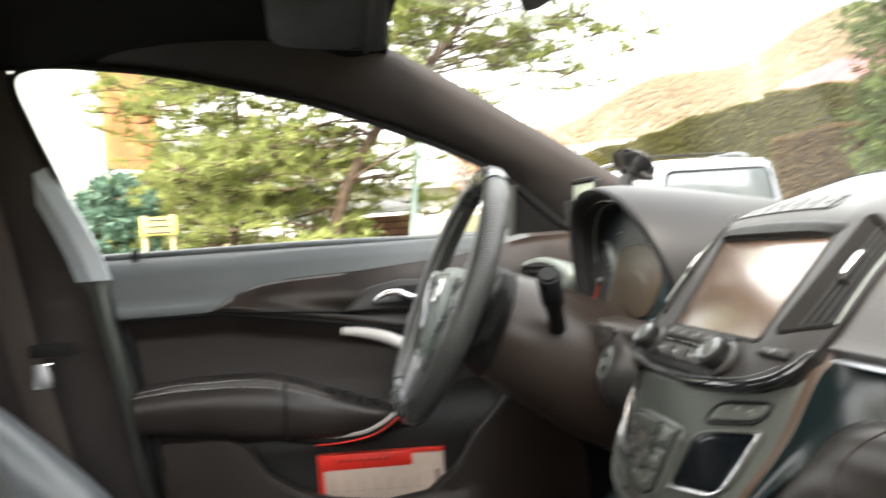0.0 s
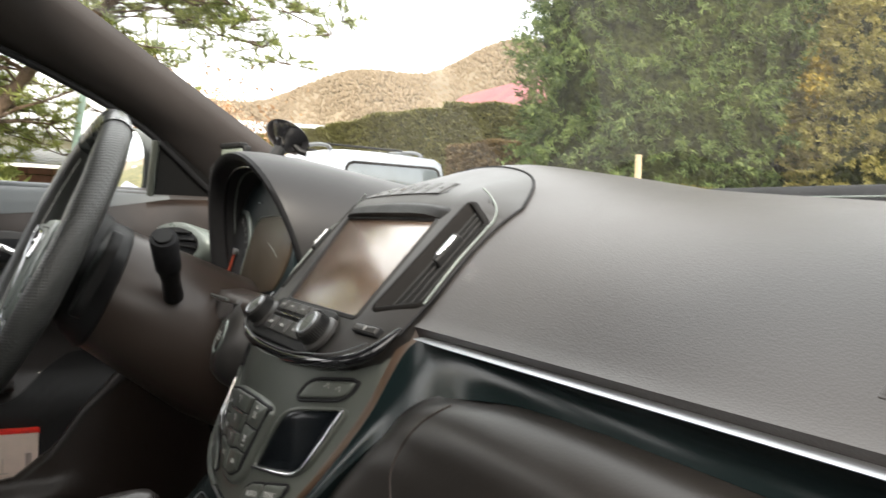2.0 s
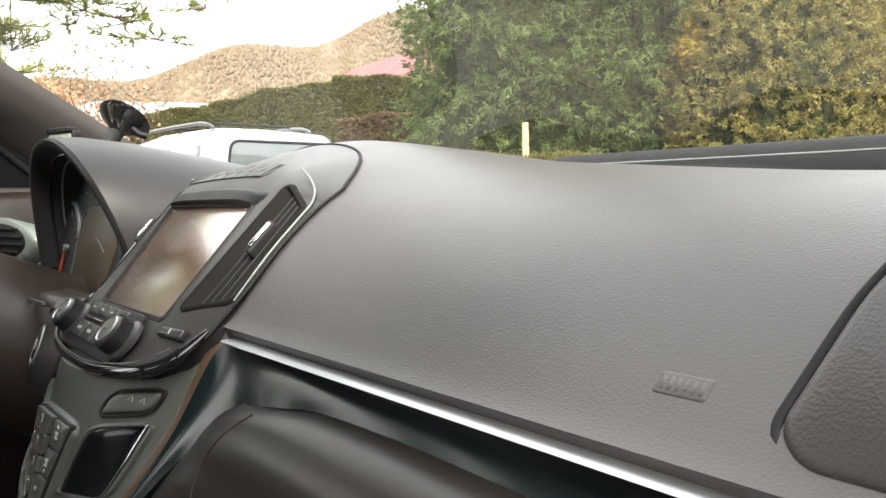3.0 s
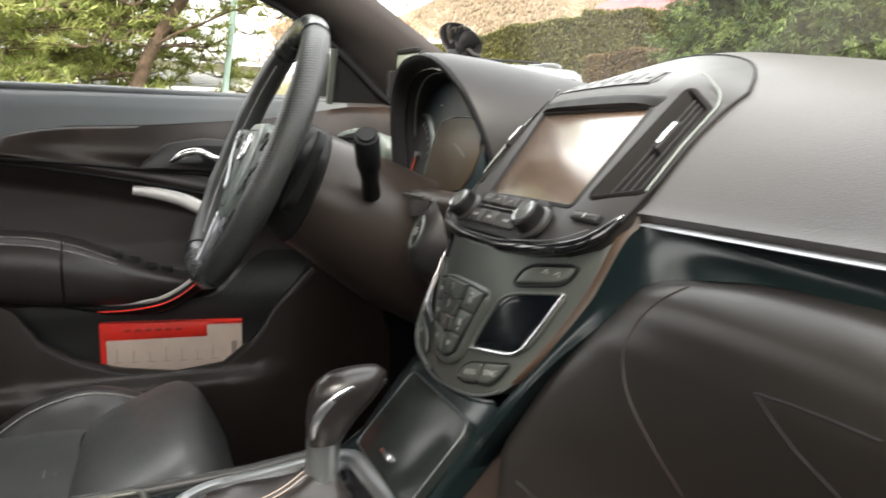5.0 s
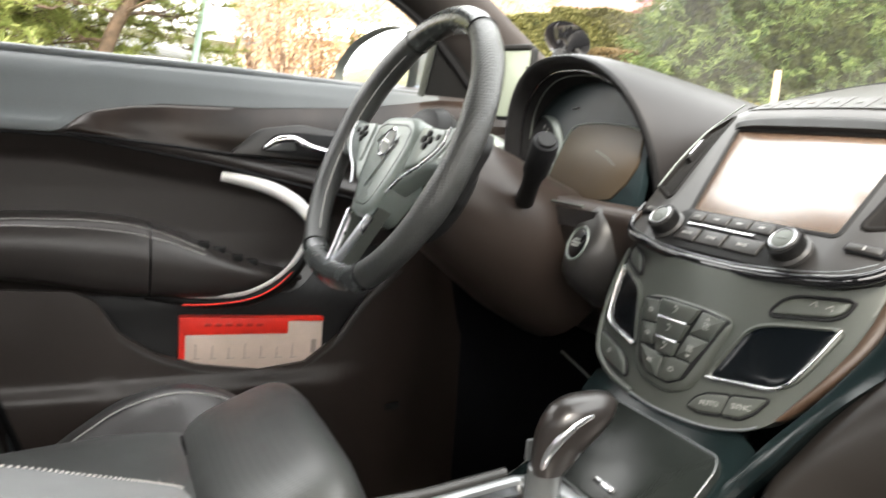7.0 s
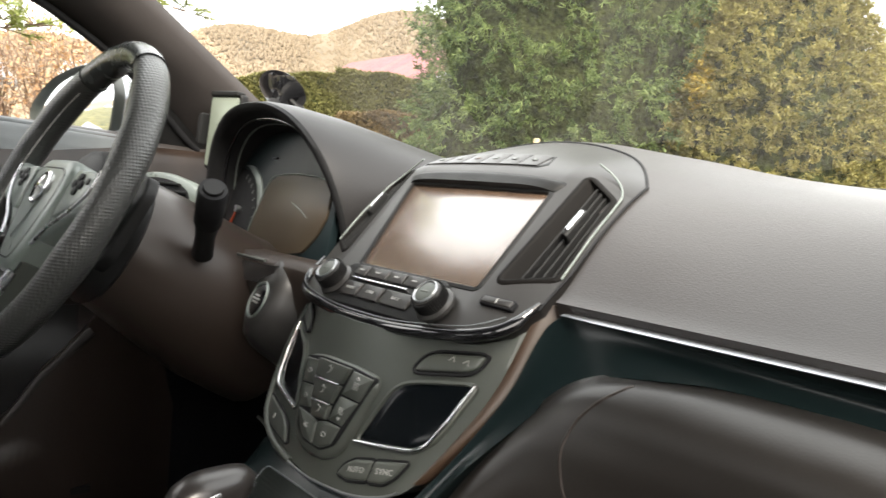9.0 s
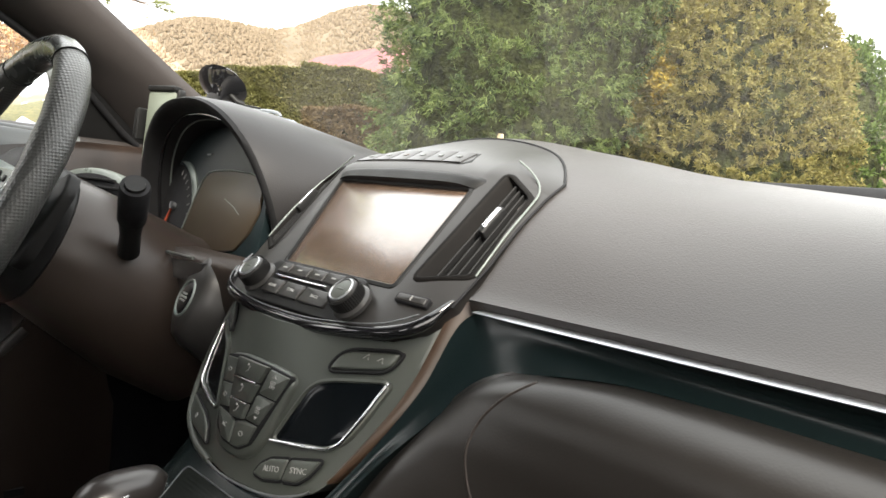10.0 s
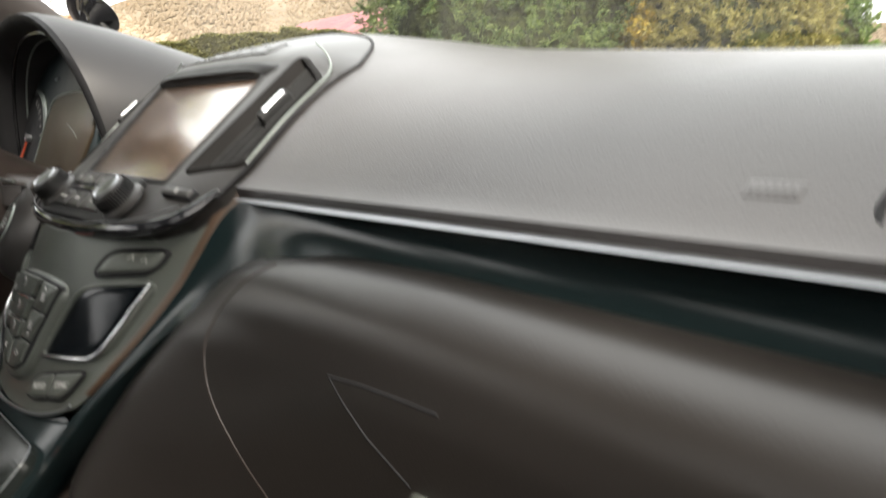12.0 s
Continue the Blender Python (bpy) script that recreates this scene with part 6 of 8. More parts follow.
# chrome pull sweeping from the pad down to the armrest
cpts = [(-0.405, 0.888), (-0.365, 0.882), (-0.325, 0.870), (-0.293, 0.850), (-0.279, 0.826), (-0.287, 0.800), (-0.308, 0.770), (-0.335, 0.744), (-0.372, 0.724), (-0.41, 0.716), (-0.445, 0.7145), (-0.509, 0.722)]
wid = [0.0090, 0.0115, 0.0125, 0.0120, 0.0085, 0.0062, 0.0050, 0.0046, 0.0043, 0.0040, 0.0038, 0.0036]
offx = [0.006, 0.012, 0.022, 0.034, 0.046, 0.056, 0.06, 0.058, 0.05, 0.034, 0.022, 0.010]
cl3 = [Vector((max(p[0], door_x(p[1], p[2] + 0.004) + 0.004) if p[2] < 0.735 else p[0], p[1], p[2])) for p in smooth_line([(-0.664 + o + (0.0 if z > 0.78 else 0.008), y, z) for (y, z), o in zip(cpts, offx)], 66)]
cw = smooth_line([(w, 0, 0) for w in wid], 66)
tube("pull_trim", cl3, [w[0] * 0.82 for w in cw], M_PULL, door, "satin chrome door pull", n=12, flat=0.4, up=(1, 0, 0))
grip = [(p[0] - 0.008, p[1] + 0.003, p[2] - 0.010) for p in cl3[18:]]
tube("pull_grip", grip, [0.006 + 0.006 * math.sin(math.pi * k / (len(grip) - 1)) for k in range(len(grip))], M_PLAST, door, "black pull grip", n=12)
# red reflection below the pull, modelled as a thin red tube
tube("pull_reflection", smooth_line([(-0.606, -0.46, 0.7085), (-0.600, -0.42, 0.7095), (-0.594, -0.37, 0.7175), (-0.590, -0.335, 0.735), (-0.594, -0.305, 0.761)], 20), 0.0013, M_RED, door, "thin red line painting a reflection under the pull")

# padded armrest, proud of the panel, with stitched upper edge
def rest_top(y):
    return curve_table(y, [-0.80, -0.72, -0.656, -0.60, -0.541, -0.49, -0.448, -0.40, -0.33, -0.28], [0.812, 0.824, 0.829, 0.829, 0.825, 0.813, 0.796, 0.776, 0.752, 0.742])


def rest_bot(y):
    return curve_table(y, [-0.80, -0.70, -0.636, -0.571, -0.514, -0.42, -0.33, -0.28], [0.756, 0.745, 0.736, 0.724, 0.717, 0.714, 0.722, 0.730])


def rest_ring(y):
    t, b_ = rest_top(y), rest_bot(y)
    w = curve_table(y, [-0.80, -0.50, -0.44, -0.36, -0.28], [1.0, 1.0, 0.97, 0.80, 0.45])
    h = t - b_
    return [(-0.700 + w * a, max(y, door_rear(t) + 0.004), z) for a, z in ((0.0, t - 0.003), (0.045, t + 0.001), (0.072, t), (0.086, t - 0.004), (0.098, t - 0.13 * h), (0.105, t - 0.28 * h), (0.107, t - 0.45 * h), (0.104, t - 0.68 * h), (0.097, b_ + 0.14 * h), (0.085, b_ + 0.03 * h), (0.070, b_), (0.0, b_))]


loft("arm_pad", [rest_ring(y) for y in np.linspace(-0.80, -0.505, 34)], M_DPANEL, door, "stitched black armrest pad", sharp=75)
loft("arm_front", [rest_ring(y) for y in np.linspace(-0.502, -0.28, 28)], M_DPANEL, door, "smooth black armrest front", sharp=75)
for q, lift in ((3, 0.0010), (4, 0.0012)):
    ln = smooth_line([Vector(rest_ring(y)[q]) + Vector((0.0006, 0, lift)) for y in np.linspace(-0.745, -0.43, 40)], 234)
    vs, fs = [], []
    for k in range(0, len(ln) - 1, 2):
        v2, f2 = tube_data([ln[k], ln[k + 1]], 0.0008, 5)
        fs += [tuple(i + len(vs) for i in f) for f in f2]
        vs += v2
    raw("stitch_line", vs, fs, M_THREAD, door, "pale double stitching")
for k in range(4):
    y = -0.43 + 0.024 * k
    rbox("window_switch", (-0.632 - 0.014 * (k % 2), y, rest_top(y) + 0.002), (0.012, 0.016, 0.010), 0.003, M_PLAST, door)


# map pocket
def pocket_top(y):
    return lerp_table(y, [-0.72, -0.60, -0.571, -0.541, -0.493, -0.436, -0.35, -0.28, -0.226, -0.192, -0.10], [0.735, 0.73, 0.716, 0.670, 0.638, 0.619, 0.606, 0.614, 0.654, 0.705, 0.80])


def pocket_pt(a, b):
    y = -0.70 + 0.72 * a
    zt = pocket_top(y)
    z = 0.335 + (zt - 0.335) * b
    y2 = max(y, door_rear(z) + 0.002)
    return (-0.605 + 0.02 * (1 - b) - 0.012 * sm(-0.35, -0.12, y) - 0.075 * sm(-0.17, 0.03, y) + 0.004 * math.sin(math.pi * b) + 0.010 * sm(0.606, 0.584, z) * sm(-0.16, -0.24, y), y2, z)
surf("map_pocket", pocket_pt, 72, 60, M_BROWNP, door, "brown-black map pocket", thick=(-0.008, 0, 0), sharp=60)
tube("pocket_rim", smooth_line([(-0.606 - 0.012 * sm(-0.35, -0.12, y), y, pocket_top(y) - 0.012) for y in np.linspace(-0.69, -0.13, 28)], 108), [0.002 + 0.0052 * sm(0, 40, k) for k in range(109)], M_RIMP, door, "rounded pocket rim", n=16, flat=0.34, up=(1, 0, 0))
# dark sheet over the door panel paints the shade inside the pocket
surf("pocket_shade", lambda a, b: on_door(-0.60 + 0.47 * a, 0.54 + (0.172 + 0.07 * sm(-0.30, -0.19, -0.60 + 0.47 * a)) * b, 0.003), 40, 14, M_PLAST, door, "black sheet standing in for the shade in the pocket", thick=(-0.004, 0, 0))
surf("pocket_floor", lambda a, b: (-0.655 + 0.05 * a, -0.62 + 0.5 * b, 0.535), 2, 4, M_PLAST, door, thick=(0, 0, -0.01))
tube("door_seal", [(-0.675 + 0.02 * (z < 0.6), door_rear(z) - 0.016, z) for z in np.linspace(0.33, 1.04, 24)], 0.011, M_RUBBER, door, "rubber door seal")

# sail panel and mirror outside
sail = [(0.04, 1.03), (-0.085, 1.03), (-0.083, 1.105), (-0.066, 1.135), (0.0, 1.085)]
bm = bmesh.new()
vsx = [bm.verts.new((-side_x(z, -0.006), y, z)) for y, z in sail]
vsb = [bm.verts.new((-side_x(z, 0.012), y, z)) for y, z in sail]
bm.faces.new(vsx)
bm.faces.new(vsb[::-1])
for k in range(5):
    bm.faces.new((vsx[k - 1], vsx[k], vsb[k], vsb[k - 1]))
part("sail_panel", bm, M_PLAST, door, "black corner panel")
tube("sail_bar", [(-side_x(1.03, -0.008), -0.090, 1.03), (-side_x(1.12, -0.008), -0.088, 1.12)], 0.006, M_PANEL, door, "grey upright bar")

mirror = thing("door_mirror", "silver-blue door mirror with bright glass", "door mirror", (-0.80, -0.10, 1.0))
def mr(u, v, h):
    """Mirror face: u outwards, v up, h to the rear."""
    return Vector((-0.825 - u * 0.92 + h * 0.38, -0.125 - 0.38 * u - 0.92 * h, 1.085 + v))
ml = rounded([(-0.092, -0.055), (-0.100, 0.03), (-0.07, 0.064), (-0.01, 0.062), (0.06, 0.038), (0.105, -0.008), (0.098, -0.046), (0.05, -0.062)], 0.03, 6)
loft("mirror_case", [[mr(p[0] * f, p[1] * f, h) for p in ml] for f, h in ((0.35, -0.085), (0.7, -0.075), (0.93, -0.05), (1.02, -0.015))], M_CARPAINT, mirror, "body-coloured mirror housing")
loft("mirror_rim", [[mr(p[0] * f, p[1] * f, h) for p in ml] for f, h in ((1.02, -0.015), (1.03, -0.006), (1.025, 0.003), (1.0, 0.005), (0.975, -0.004))], M_PANEL, mirror, "dark grey plastic rim", caps=False)
plate("mirror_glass", [(p[0] * 0.98, p[1] * 0.98) for p in ml], mr, -0.012, -0.002, mat("mirror_glass", (0.9, 0.92, 0.93), 0.02, 1.0, var=0.01, rough_var=0.01), mirror, "mirror glass", bevel=0.001)
tube("mirror_arm", [(-0.70, -0.06, 1.025), (-0.76, -0.09, 1.035), (-0.80, -0.105, 1.05)], [0.03, 0.022, 0.02], M_CARPAINT, mirror, n=12, flat=0.6)

# red box in the pocket
box = thing("red_box", "red and beige first-aid box in the door pocket", "box", (-0.632, -0.353, 0.545))
def bx(u, v, h):
    """u forwards along the door, v down, h towards the cabin."""
    return Vector((-0.640 - 0.003 * u + h - 0.04 * v, -0.460 + u, 0.682 - 0.037 * u - v))
rbx = plate("carton", [(0.0, 0.0), (0.213, 0.0), (0.213, 0.135), (0.0, 0.135)], bx, -0.018, 0.006, M_PAPER, box, bevel=0.002)
plate("red_band", [(-0.0008, -0.0008), (0.158, -0.0008), (0.158, 0.024), (0.008, 0.026), (0.008, 0.08), (-0.0008, 0.08)], bx, -0.0185, 0.0068, M_RED, box, "red printed band", bevel=0.0006)
plate("red_top", [(0.158, -0.001), (0.2138, -0.001), (0.2138, 0.004), (0.158, 0.004)], bx, -0.0187, 0.0068, M_RED, box, bevel=0.0004)
for k in range(7):
    u = 0.022 + 0.024 * k
    plate("print_bar", [(u, 0.040 + 0.003 * (k % 3)), (u + 0.0012, 0.040 + 0.003 * (k % 3)), (u + 0.0012, 0.062), (u, 0.062)], bx, 0.003, 0.0066, M_FAINT, box, bevel=0.0002)
    plate("print_bar", [(u - 0.003, 0.062), (u + 0.008, 0.062), (u + 0.008, 0.0632), (u - 0.003, 0.0632)], bx, 0.003, 0.0066, M_FAINT, box, bevel=0.0002)
plate("print_block", [(0.196, 0.034), (0.204, 0.034), (0.204, 0.056), (0.196, 0.056)], bx, 0.003, 0.0066, M_FAINT, box, bevel=0.0002)
for k in range(6):
    u = 0.035 + 0.015 * k
    plate("red_print_bar", [(u, 0.008), (u + 0.009, 0.008), (u + 0.009, 0.0125), (u, 0.0125)], bx, 0.004, 0.0072, mat("faded_red", (0.5, 0.02, 0.015), 0.4) if k == 0 else bpy.data.materials["faded_red"], box, bevel=0.0002)


# ---- driver's seat ----
seat = thing("front_car_seat", "black leather sports seat with perforated thigh pad", "car seat", (-0.36, -0.6, 0.31))


def sq(t, p):
    return math.copysign(abs(t) ** p, t)


def blob(name, c, s, m, material, parent, p=0.55, n=28, k=18, bend=None, label=""):
    """A padded, rounded cushion of half sizes s turned by m."""
    rings = []
    for j in range(k + 1):
        f = -math.pi / 2 + math.pi * j / k
        ring = []
        for i in range(n):
            a = TAU * i / n
            v = Vector((s[0] * sq(math.cos(f), p) * sq(math.cos(a), p), s[1] * sq(math.cos(f), p) * sq(math.sin(a), p), s[2] * sq(math.sin(f), p)))
            if bend:
                v = bend(v)
            ring.append(Vector(c) + m @ v)
        rings.append(ring)
    return loft(name, rings, material, parent, label, sharp=75)


def rot(x=0, y=0, z=0):
    return Euler((radians(x), radians(y), radians(z))).to_matrix()


blob("cushion", (-0.355, -0.66, 0.478), (0.185, 0.25, 0.085), rot(6), M_PERF, seat, 0.4)
blob("thigh_pad", (-0.345, -0.383, 0.553), (0.182, 0.087, 0.070), rot(24), M_PERF, seat, 0.5, label="perforated thigh extension pad")
blob("front_apron", (-0.355, -0.345, 0.49), (0.165, 0.055, 0.09), rot(8), M_LEATHER, seat, 0.5)
for s in (-1, 1):
    ridge = smooth_line([(0, -0.86, 0.42), (0, -0.75, 0.472), (0, -0.636, 0.533), (0, -0.59, 0.566), (0, -0.543, 0.597), (0, -0.492, 0.613), (0, -0.453, 0.614), (0, -0.405, 0.600), (0, -0.372, 0.572), (0, -0.355, 0.53)], 60)
    prof_b = [(0.038, -0.16), (0.040, -0.07), (0.034, -0.028), (0.020, -0.006), (0.004, 0.0), (-0.012, -0.004), (-0.034, -0.020), (-0.060, -0.040), (-0.090, -0.066), (-0.10, -0.16)]
    loft("side_bolster", [[(-0.355 + s * (0.184 + a), p.y - 0.25 * b_, p.z + b_) for a, b_ in prof_b] for p in ridge], M_SEATSIDE, seat, "leather side bolster", sharp=70)
    ln = [Vector((-0.355 + s * (0.184 - 0.016), p.y, p.z - 0.0055)) for p in smooth_line([tuple(q) for q in ridge[8:50]], 190)]
    vs, fs = [], []
    for k in range(0, len(ln) - 1, 2):
        v2, f2 = tube_data([ln[k], ln[k + 1]], 0.0012, 5)
        fs += [tuple(i + len(vs) for i in f) for f in f2]
        vs += v2
    raw("bolster_stitch", vs, fs, M_THREAD, seat, "white bolster stitching")
for dy in (0.0, 0.012):
    tube("cushion_stitch", smooth_line([(-0.47, -0.516 + dy, 0.570), (-0.404, -0.511 + dy, 0.5755), (-0.33, -0.505 + dy, 0.577), (-0.26, -0.498 + dy, 0.575)], 16), 0.0006, M_THREAD, seat, n=5)
tube("pad_seam", smooth_line([(-0.52, -0.474, 0.560), (-0.435, -0.470, 0.574), (-0.349, -0.464, 0.576), (-0.243, -0.457, 0.572), (-0.19, -0.455, 0.560)], 20), 0.0055, M_RUBBER, seat)
blob("backrest", (-0.355, -1.01, 0.84), (0.185, 0.075, 0.36), rot(24), M_PERF, seat, 0.5)
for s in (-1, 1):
    # the door-side bolster gets the copy with painted sheen
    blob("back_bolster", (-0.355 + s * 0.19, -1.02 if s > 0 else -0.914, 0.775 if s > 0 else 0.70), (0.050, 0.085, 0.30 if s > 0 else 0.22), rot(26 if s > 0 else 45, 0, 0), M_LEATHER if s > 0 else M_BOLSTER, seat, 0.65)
blob("headrest", (-0.355, -1.16, 1.28), (0.12, 0.05, 0.085), rot(15), M_LEATHER, seat, 0.6)
rbox("seat_base", (-0.355, -0.62, 0.37), (0.40, 0.50, 0.10), 0.02, M_PLAST, seat)
rbox("seat_side_cover", (-0.575, -0.62, 0.43), (0.02, 0.44, 0.10), 0.008, M_PLAST, seat)

# passenger seat behind the camera's place
pseat = thing("front_car_seat", "black leather passenger seat", "car seat", (0.40, -0.9, 0.31))
blob("cushion", (0.40, -0.85, 0.44), (0.21, 0.22, 0.08), rot(4), M_LEATHER, pseat, 0.45)
blob("backrest", (0.40, -1.22, 0.78), (0.2, 0.08, 0.36), rot(24), M_LEATHER, pseat, 0.5)
rbox("seat_base", (0.40, -0.85, 0.345), (0.36, 0.4, 0.09), 0.02, M_PLAST, pseat)

# seat belt on the pillar
belt = thing("seat_belt", "dark woven driver's seat belt with latch plate", "seat belt", (-0.62, -0.88, 0.9))
def belt_strip(pts, w, name):
    pts = smooth_line(pts, 24)
    rings = []
    for i, p in enumerate(pts):
        rings.append([p + Vector((0.0, -w, 0)), p + Vector((0.0015, -w * 0.5, 0)), p + Vector((0.0015, w * 0.5, 0)), p + Vector((0, w, 0)), p + Vector((-0.0015, 0, 0))])
    return loft(name, rings, M_STRAP, belt)
belt_strip([(-0.575, -0.955, 1.22), (-0.595, -0.935, 1.10), (-0.60, -0.90, 0.90), (-0.605, -0.84, 0.62), (-0.61, -0.82, 0.40)], 0.024, "webbing")
blob("belt_guide", (-0.580, -0.948, 1.21), (0.014, 0.035, 0.03), rot(), M_PLAST, belt, 0.6)
rbox("latch_plate", (-0.596, -0.872, 0.862), (0.006, 0.030, 0.040), 0.003, M_CHROME, belt, "chrome latch plate")
rbox("latch_grip", (-0.596, -0.858, 0.902), (0.012, 0.062, 0.022), 0.005, M_PLAST, belt, "black latch grip")

# ---- roof fittings ----
visor = thing("sun_visor", "folded grey vinyl sun visor under the headliner", "sun visor", (-0.33, -0.42, 1.33))
vz = [(-0.17, -0.085), (0.17, -0.075), (0.17, 0.07), (-0.14, 0.085)]
plate("visor_board", vz, lambda u, v, h: Vector((-0.345 + u, -0.40 - v + 0.02 * (u / 0.17) ** 2, 1.353 - 0.02 * (u / 0.17) ** 2 * (u < 0) + 0.0 * v - h)), -0.008, 0.008, M_VISOR, visor, bevel=0.005, r=0.03)
tube("visor_pin", [(-0.50, -0.335, 1.325), (-0.18, -0.330, 1.335)], 0.004, M_PLAST, visor)

rmir = thing("rear_view_mirror", "black rear-view mirror on the windscreen", "mirror", (-0.02, -0.16, 1.26))
def rv(u, v, h):
    return Vector((-0.035 + u * 0.94 - h * 0.34, -0.205 - h * 0.94 - 0.34 * u, 1.292 + v - 0.05 * h))
rm = rounded([(-0.118, -0.030), (0.118, -0.036), (0.122, 0.030), (-0.118, 0.032)], 0.02, 6)
loft("mirror_case", [[rv(p[0] * f, p[1] * f, h) for p in rm] for f, h in ((0.6, -0.032), (0.9, -0.024), (1.0, -0.008), (1.0, 0.006), (0.95, 0.008))], M_PLAST, rmir)
plate("mirror_glass", [(p[0] * 0.94, p[1] * 0.92) for p in rm], rv, 0.002, 0.0092, bpy.data.materials["mirror_glass"], rmir, "mirror glass", bevel=0.0008)
tube("mirror_stem", [(-0.03, -0.19, 1.305), (-0.015, -0.15, 1.318), (0.0, -0.10, 1.305)], [0.011, 0.012, 0.016], M_PLAST, rmir, n=14)
blob("sensor_cover", (0.0, -0.11, 1.305), (0.038, 0.075, 0.018), rot(-20), M_PLAST, rmir, 0.6, label="black sensor housing")

# phone holder with suction foot by the pillar
hold = thing("phone_holder", "empty phone holder with pale pad and suction cup", "phone holder", (-0.56, 0.02, 1.0))
def ph(u, v, h):
    return Vector((-0.547 + u * 0.80 + h * 0.33 + 0.01 * v, 0.006 + 0.28 * u - 0.945 * h + 0.04 * v, 1.057 + v + 0.04 * h))
hb = plate("cradle", [(-0.036, -0.055), (0.036, -0.055), (0.036, 0.055), (-0.036, 0.055)], ph, -0.012, 0.0, M_PLAST, hold, bevel=0.003, r=0.008)
plate("pad", [(-0.031, -0.050), (0.031, -0.050), (0.031, 0.050), (-0.031, 0.050)], ph, -0.002, 0.003, M_PHONE, hold, "pale grey-green pad", bevel=0.001, r=0.006)
for s in (-1, 1):
    plate("side_grip", [(s * 0.036, -0.022), (s * 0.046, -0.018), (s * 0.046, 0.022), (s * 0.036, 0.026)], ph, -0.010, 0.014, M_PLAST, hold, bevel=0.003, r=0.004)
plate("top_rail", [(-0.032, 0.050), (0.032, 0.050), (0.032, 0.058), (-0.032, 0.058)], ph, -0.008, 0.006, M_PLAST, hold, bevel=0.002, r=0.003)
tube("foot_prong", [ph(0.01, -0.05, 0.0), ph(0.012, -0.066, 0.008)], 0.003, M_PLAST, hold)
sc = Vector((-0.545, 0.088, 1.121))
sn = Vector((-0.35, 0.55, 0.76)).normalized()
su = sn.orthogonal().normalized()
sw = sn.cross(su)
sf = lambda u, v, h: sc + su * u + sw * v + sn * h
loft("suction_cup", disc_rings(sf, [(0.008, -0.020), (0.012, -0.010), (0.020, 0.0), (0.034, 0.010), (0.038, 0.016), (0.036, 0.018), (0.02, 0.014)], 32), M_GLOSS, hold, "black suction cup")
tube("holder_arm", smooth_line([sf(0, 0, -0.015), (-0.53, 0.06, 1.085), (-0.545, 0.03, 1.06), ph(0, 0, -0.012)], 16), 0.011, M_PLAST, hold, n=12)
tube("cup_lever", [sf(0.014, 0.0, 0.004), sf(0.030, 0.006, -0.004), sf(0.040, 0.01, -0.002)], 0.005, M_PLAST, hold)

# footwell: pedals and a small green clip on the floor
for x, w, hgt in ((-0.36, 0.05, 0.07), (-0.24, 0.035, 0.12)):
    pedal = thing("pedal", "black rubber foot pedal on a steel arm", "pedal", (x, 0.16, 0.42), group="pedals")
    rbox("pad", (x, 0.13, 0.46), (w, 0.015, hgt), 0.004, M_RUBBER, pedal, m=Euler((radians(-35), 0, 0)).to_matrix().to_4x4())
    tube("arm", [(x, 0.14, 0.47), (x, 0.25, 0.55), (x, 0.28, 0.70)], 0.007, M_PLAST, pedal)
clip = thing("green_clip", "small green plastic clip on the carpet", "clip", (-0.24, -0.10, 0.30))
tube("clip_loop", [(-0.24 + 0.012 * math.cos(t), -0.10 + 0.03 * math.sin(t), 0.306 + 0.004 * math.sin(2 * t)) for t in np.linspace(0, 5.2, 14)], 0.005, M_GREEN, clip)


# ---- outside ----
rng = np.random.default_rng(7)
EX, EY = 0.6, -0.35


def polar(az, d, z=0.0):
    az += 0.7
    return Vector((EX + math.sin(radians(az)) * d, EY + math.cos(radians(az)) * d, z))


def ground_z(x, y):
    r = math.hypot(x, y)
    return 0.04 * max(0.0, r - 2.0) if r < 40 else 1.52 + 0.004 * (r - 40)


def rise(el, d):
    """Height of a point seen el degrees above eye level at d metres."""
    return 1.0 + math.tan(radians(el - 0.35)) * d


M_GRASS = mat("rough_winter_grass", (0.07, 0.085, 0.025), 0.9, var=0.5, var_scale=1.5, grain=0.9, grain_scale=60, color2=(0.16, 0.14, 0.05), distance=0.02)
M_ASPHALT = mat("worn_asphalt", (0.055, 0.054, 0.052), 0.85, var=0.25, var_scale=2, grain=0.6, grain_scale=160, distance=0.006)
M_BARK = mat("pine_bark", (0.085, 0.062, 0.043), 0.9, var=0.35, var_scale=9, grain=1.0, grain_scale=35, distance=0.02, color2=(0.15, 0.10, 0.065))
M_TWIG = mat("grey_brown_twigs", (0.14, 0.09, 0.06), 0.9, var=0.3, var_scale=3)
M_RENDER = mat("white_wall_render", (0.74, 0.75, 0.74), 0.85, var=0.06, var_scale=1.2, grain=0.3, grain_scale=60, distance=0.004)
M_PLINTH = mat("beige_plinth", (0.55, 0.45, 0.33), 0.85, var=0.12, var_scale=2, grain=0.3, grain_scale=50, distance=0.004)
M_TILE = mat("grey_roof_sheets", (0.36, 0.37, 0.37), 0.6, var=0.15, var_scale=3, piece=0.15)
M_REDROOF = mat("faded_red_roof_tiles", (0.25, 0.085, 0.088), 0.7, var=0.15, var_scale=1.0, grain=0.6, grain_scale=6, piece=0.15, distance=0.05)
M_WOOD = mat("brown_weathered_boards", (0.17, 0.085, 0.05), 0.8, var=0.3, var_scale=5, grain=0.5, grain_scale=40, piece=0.3, distance=0.005)
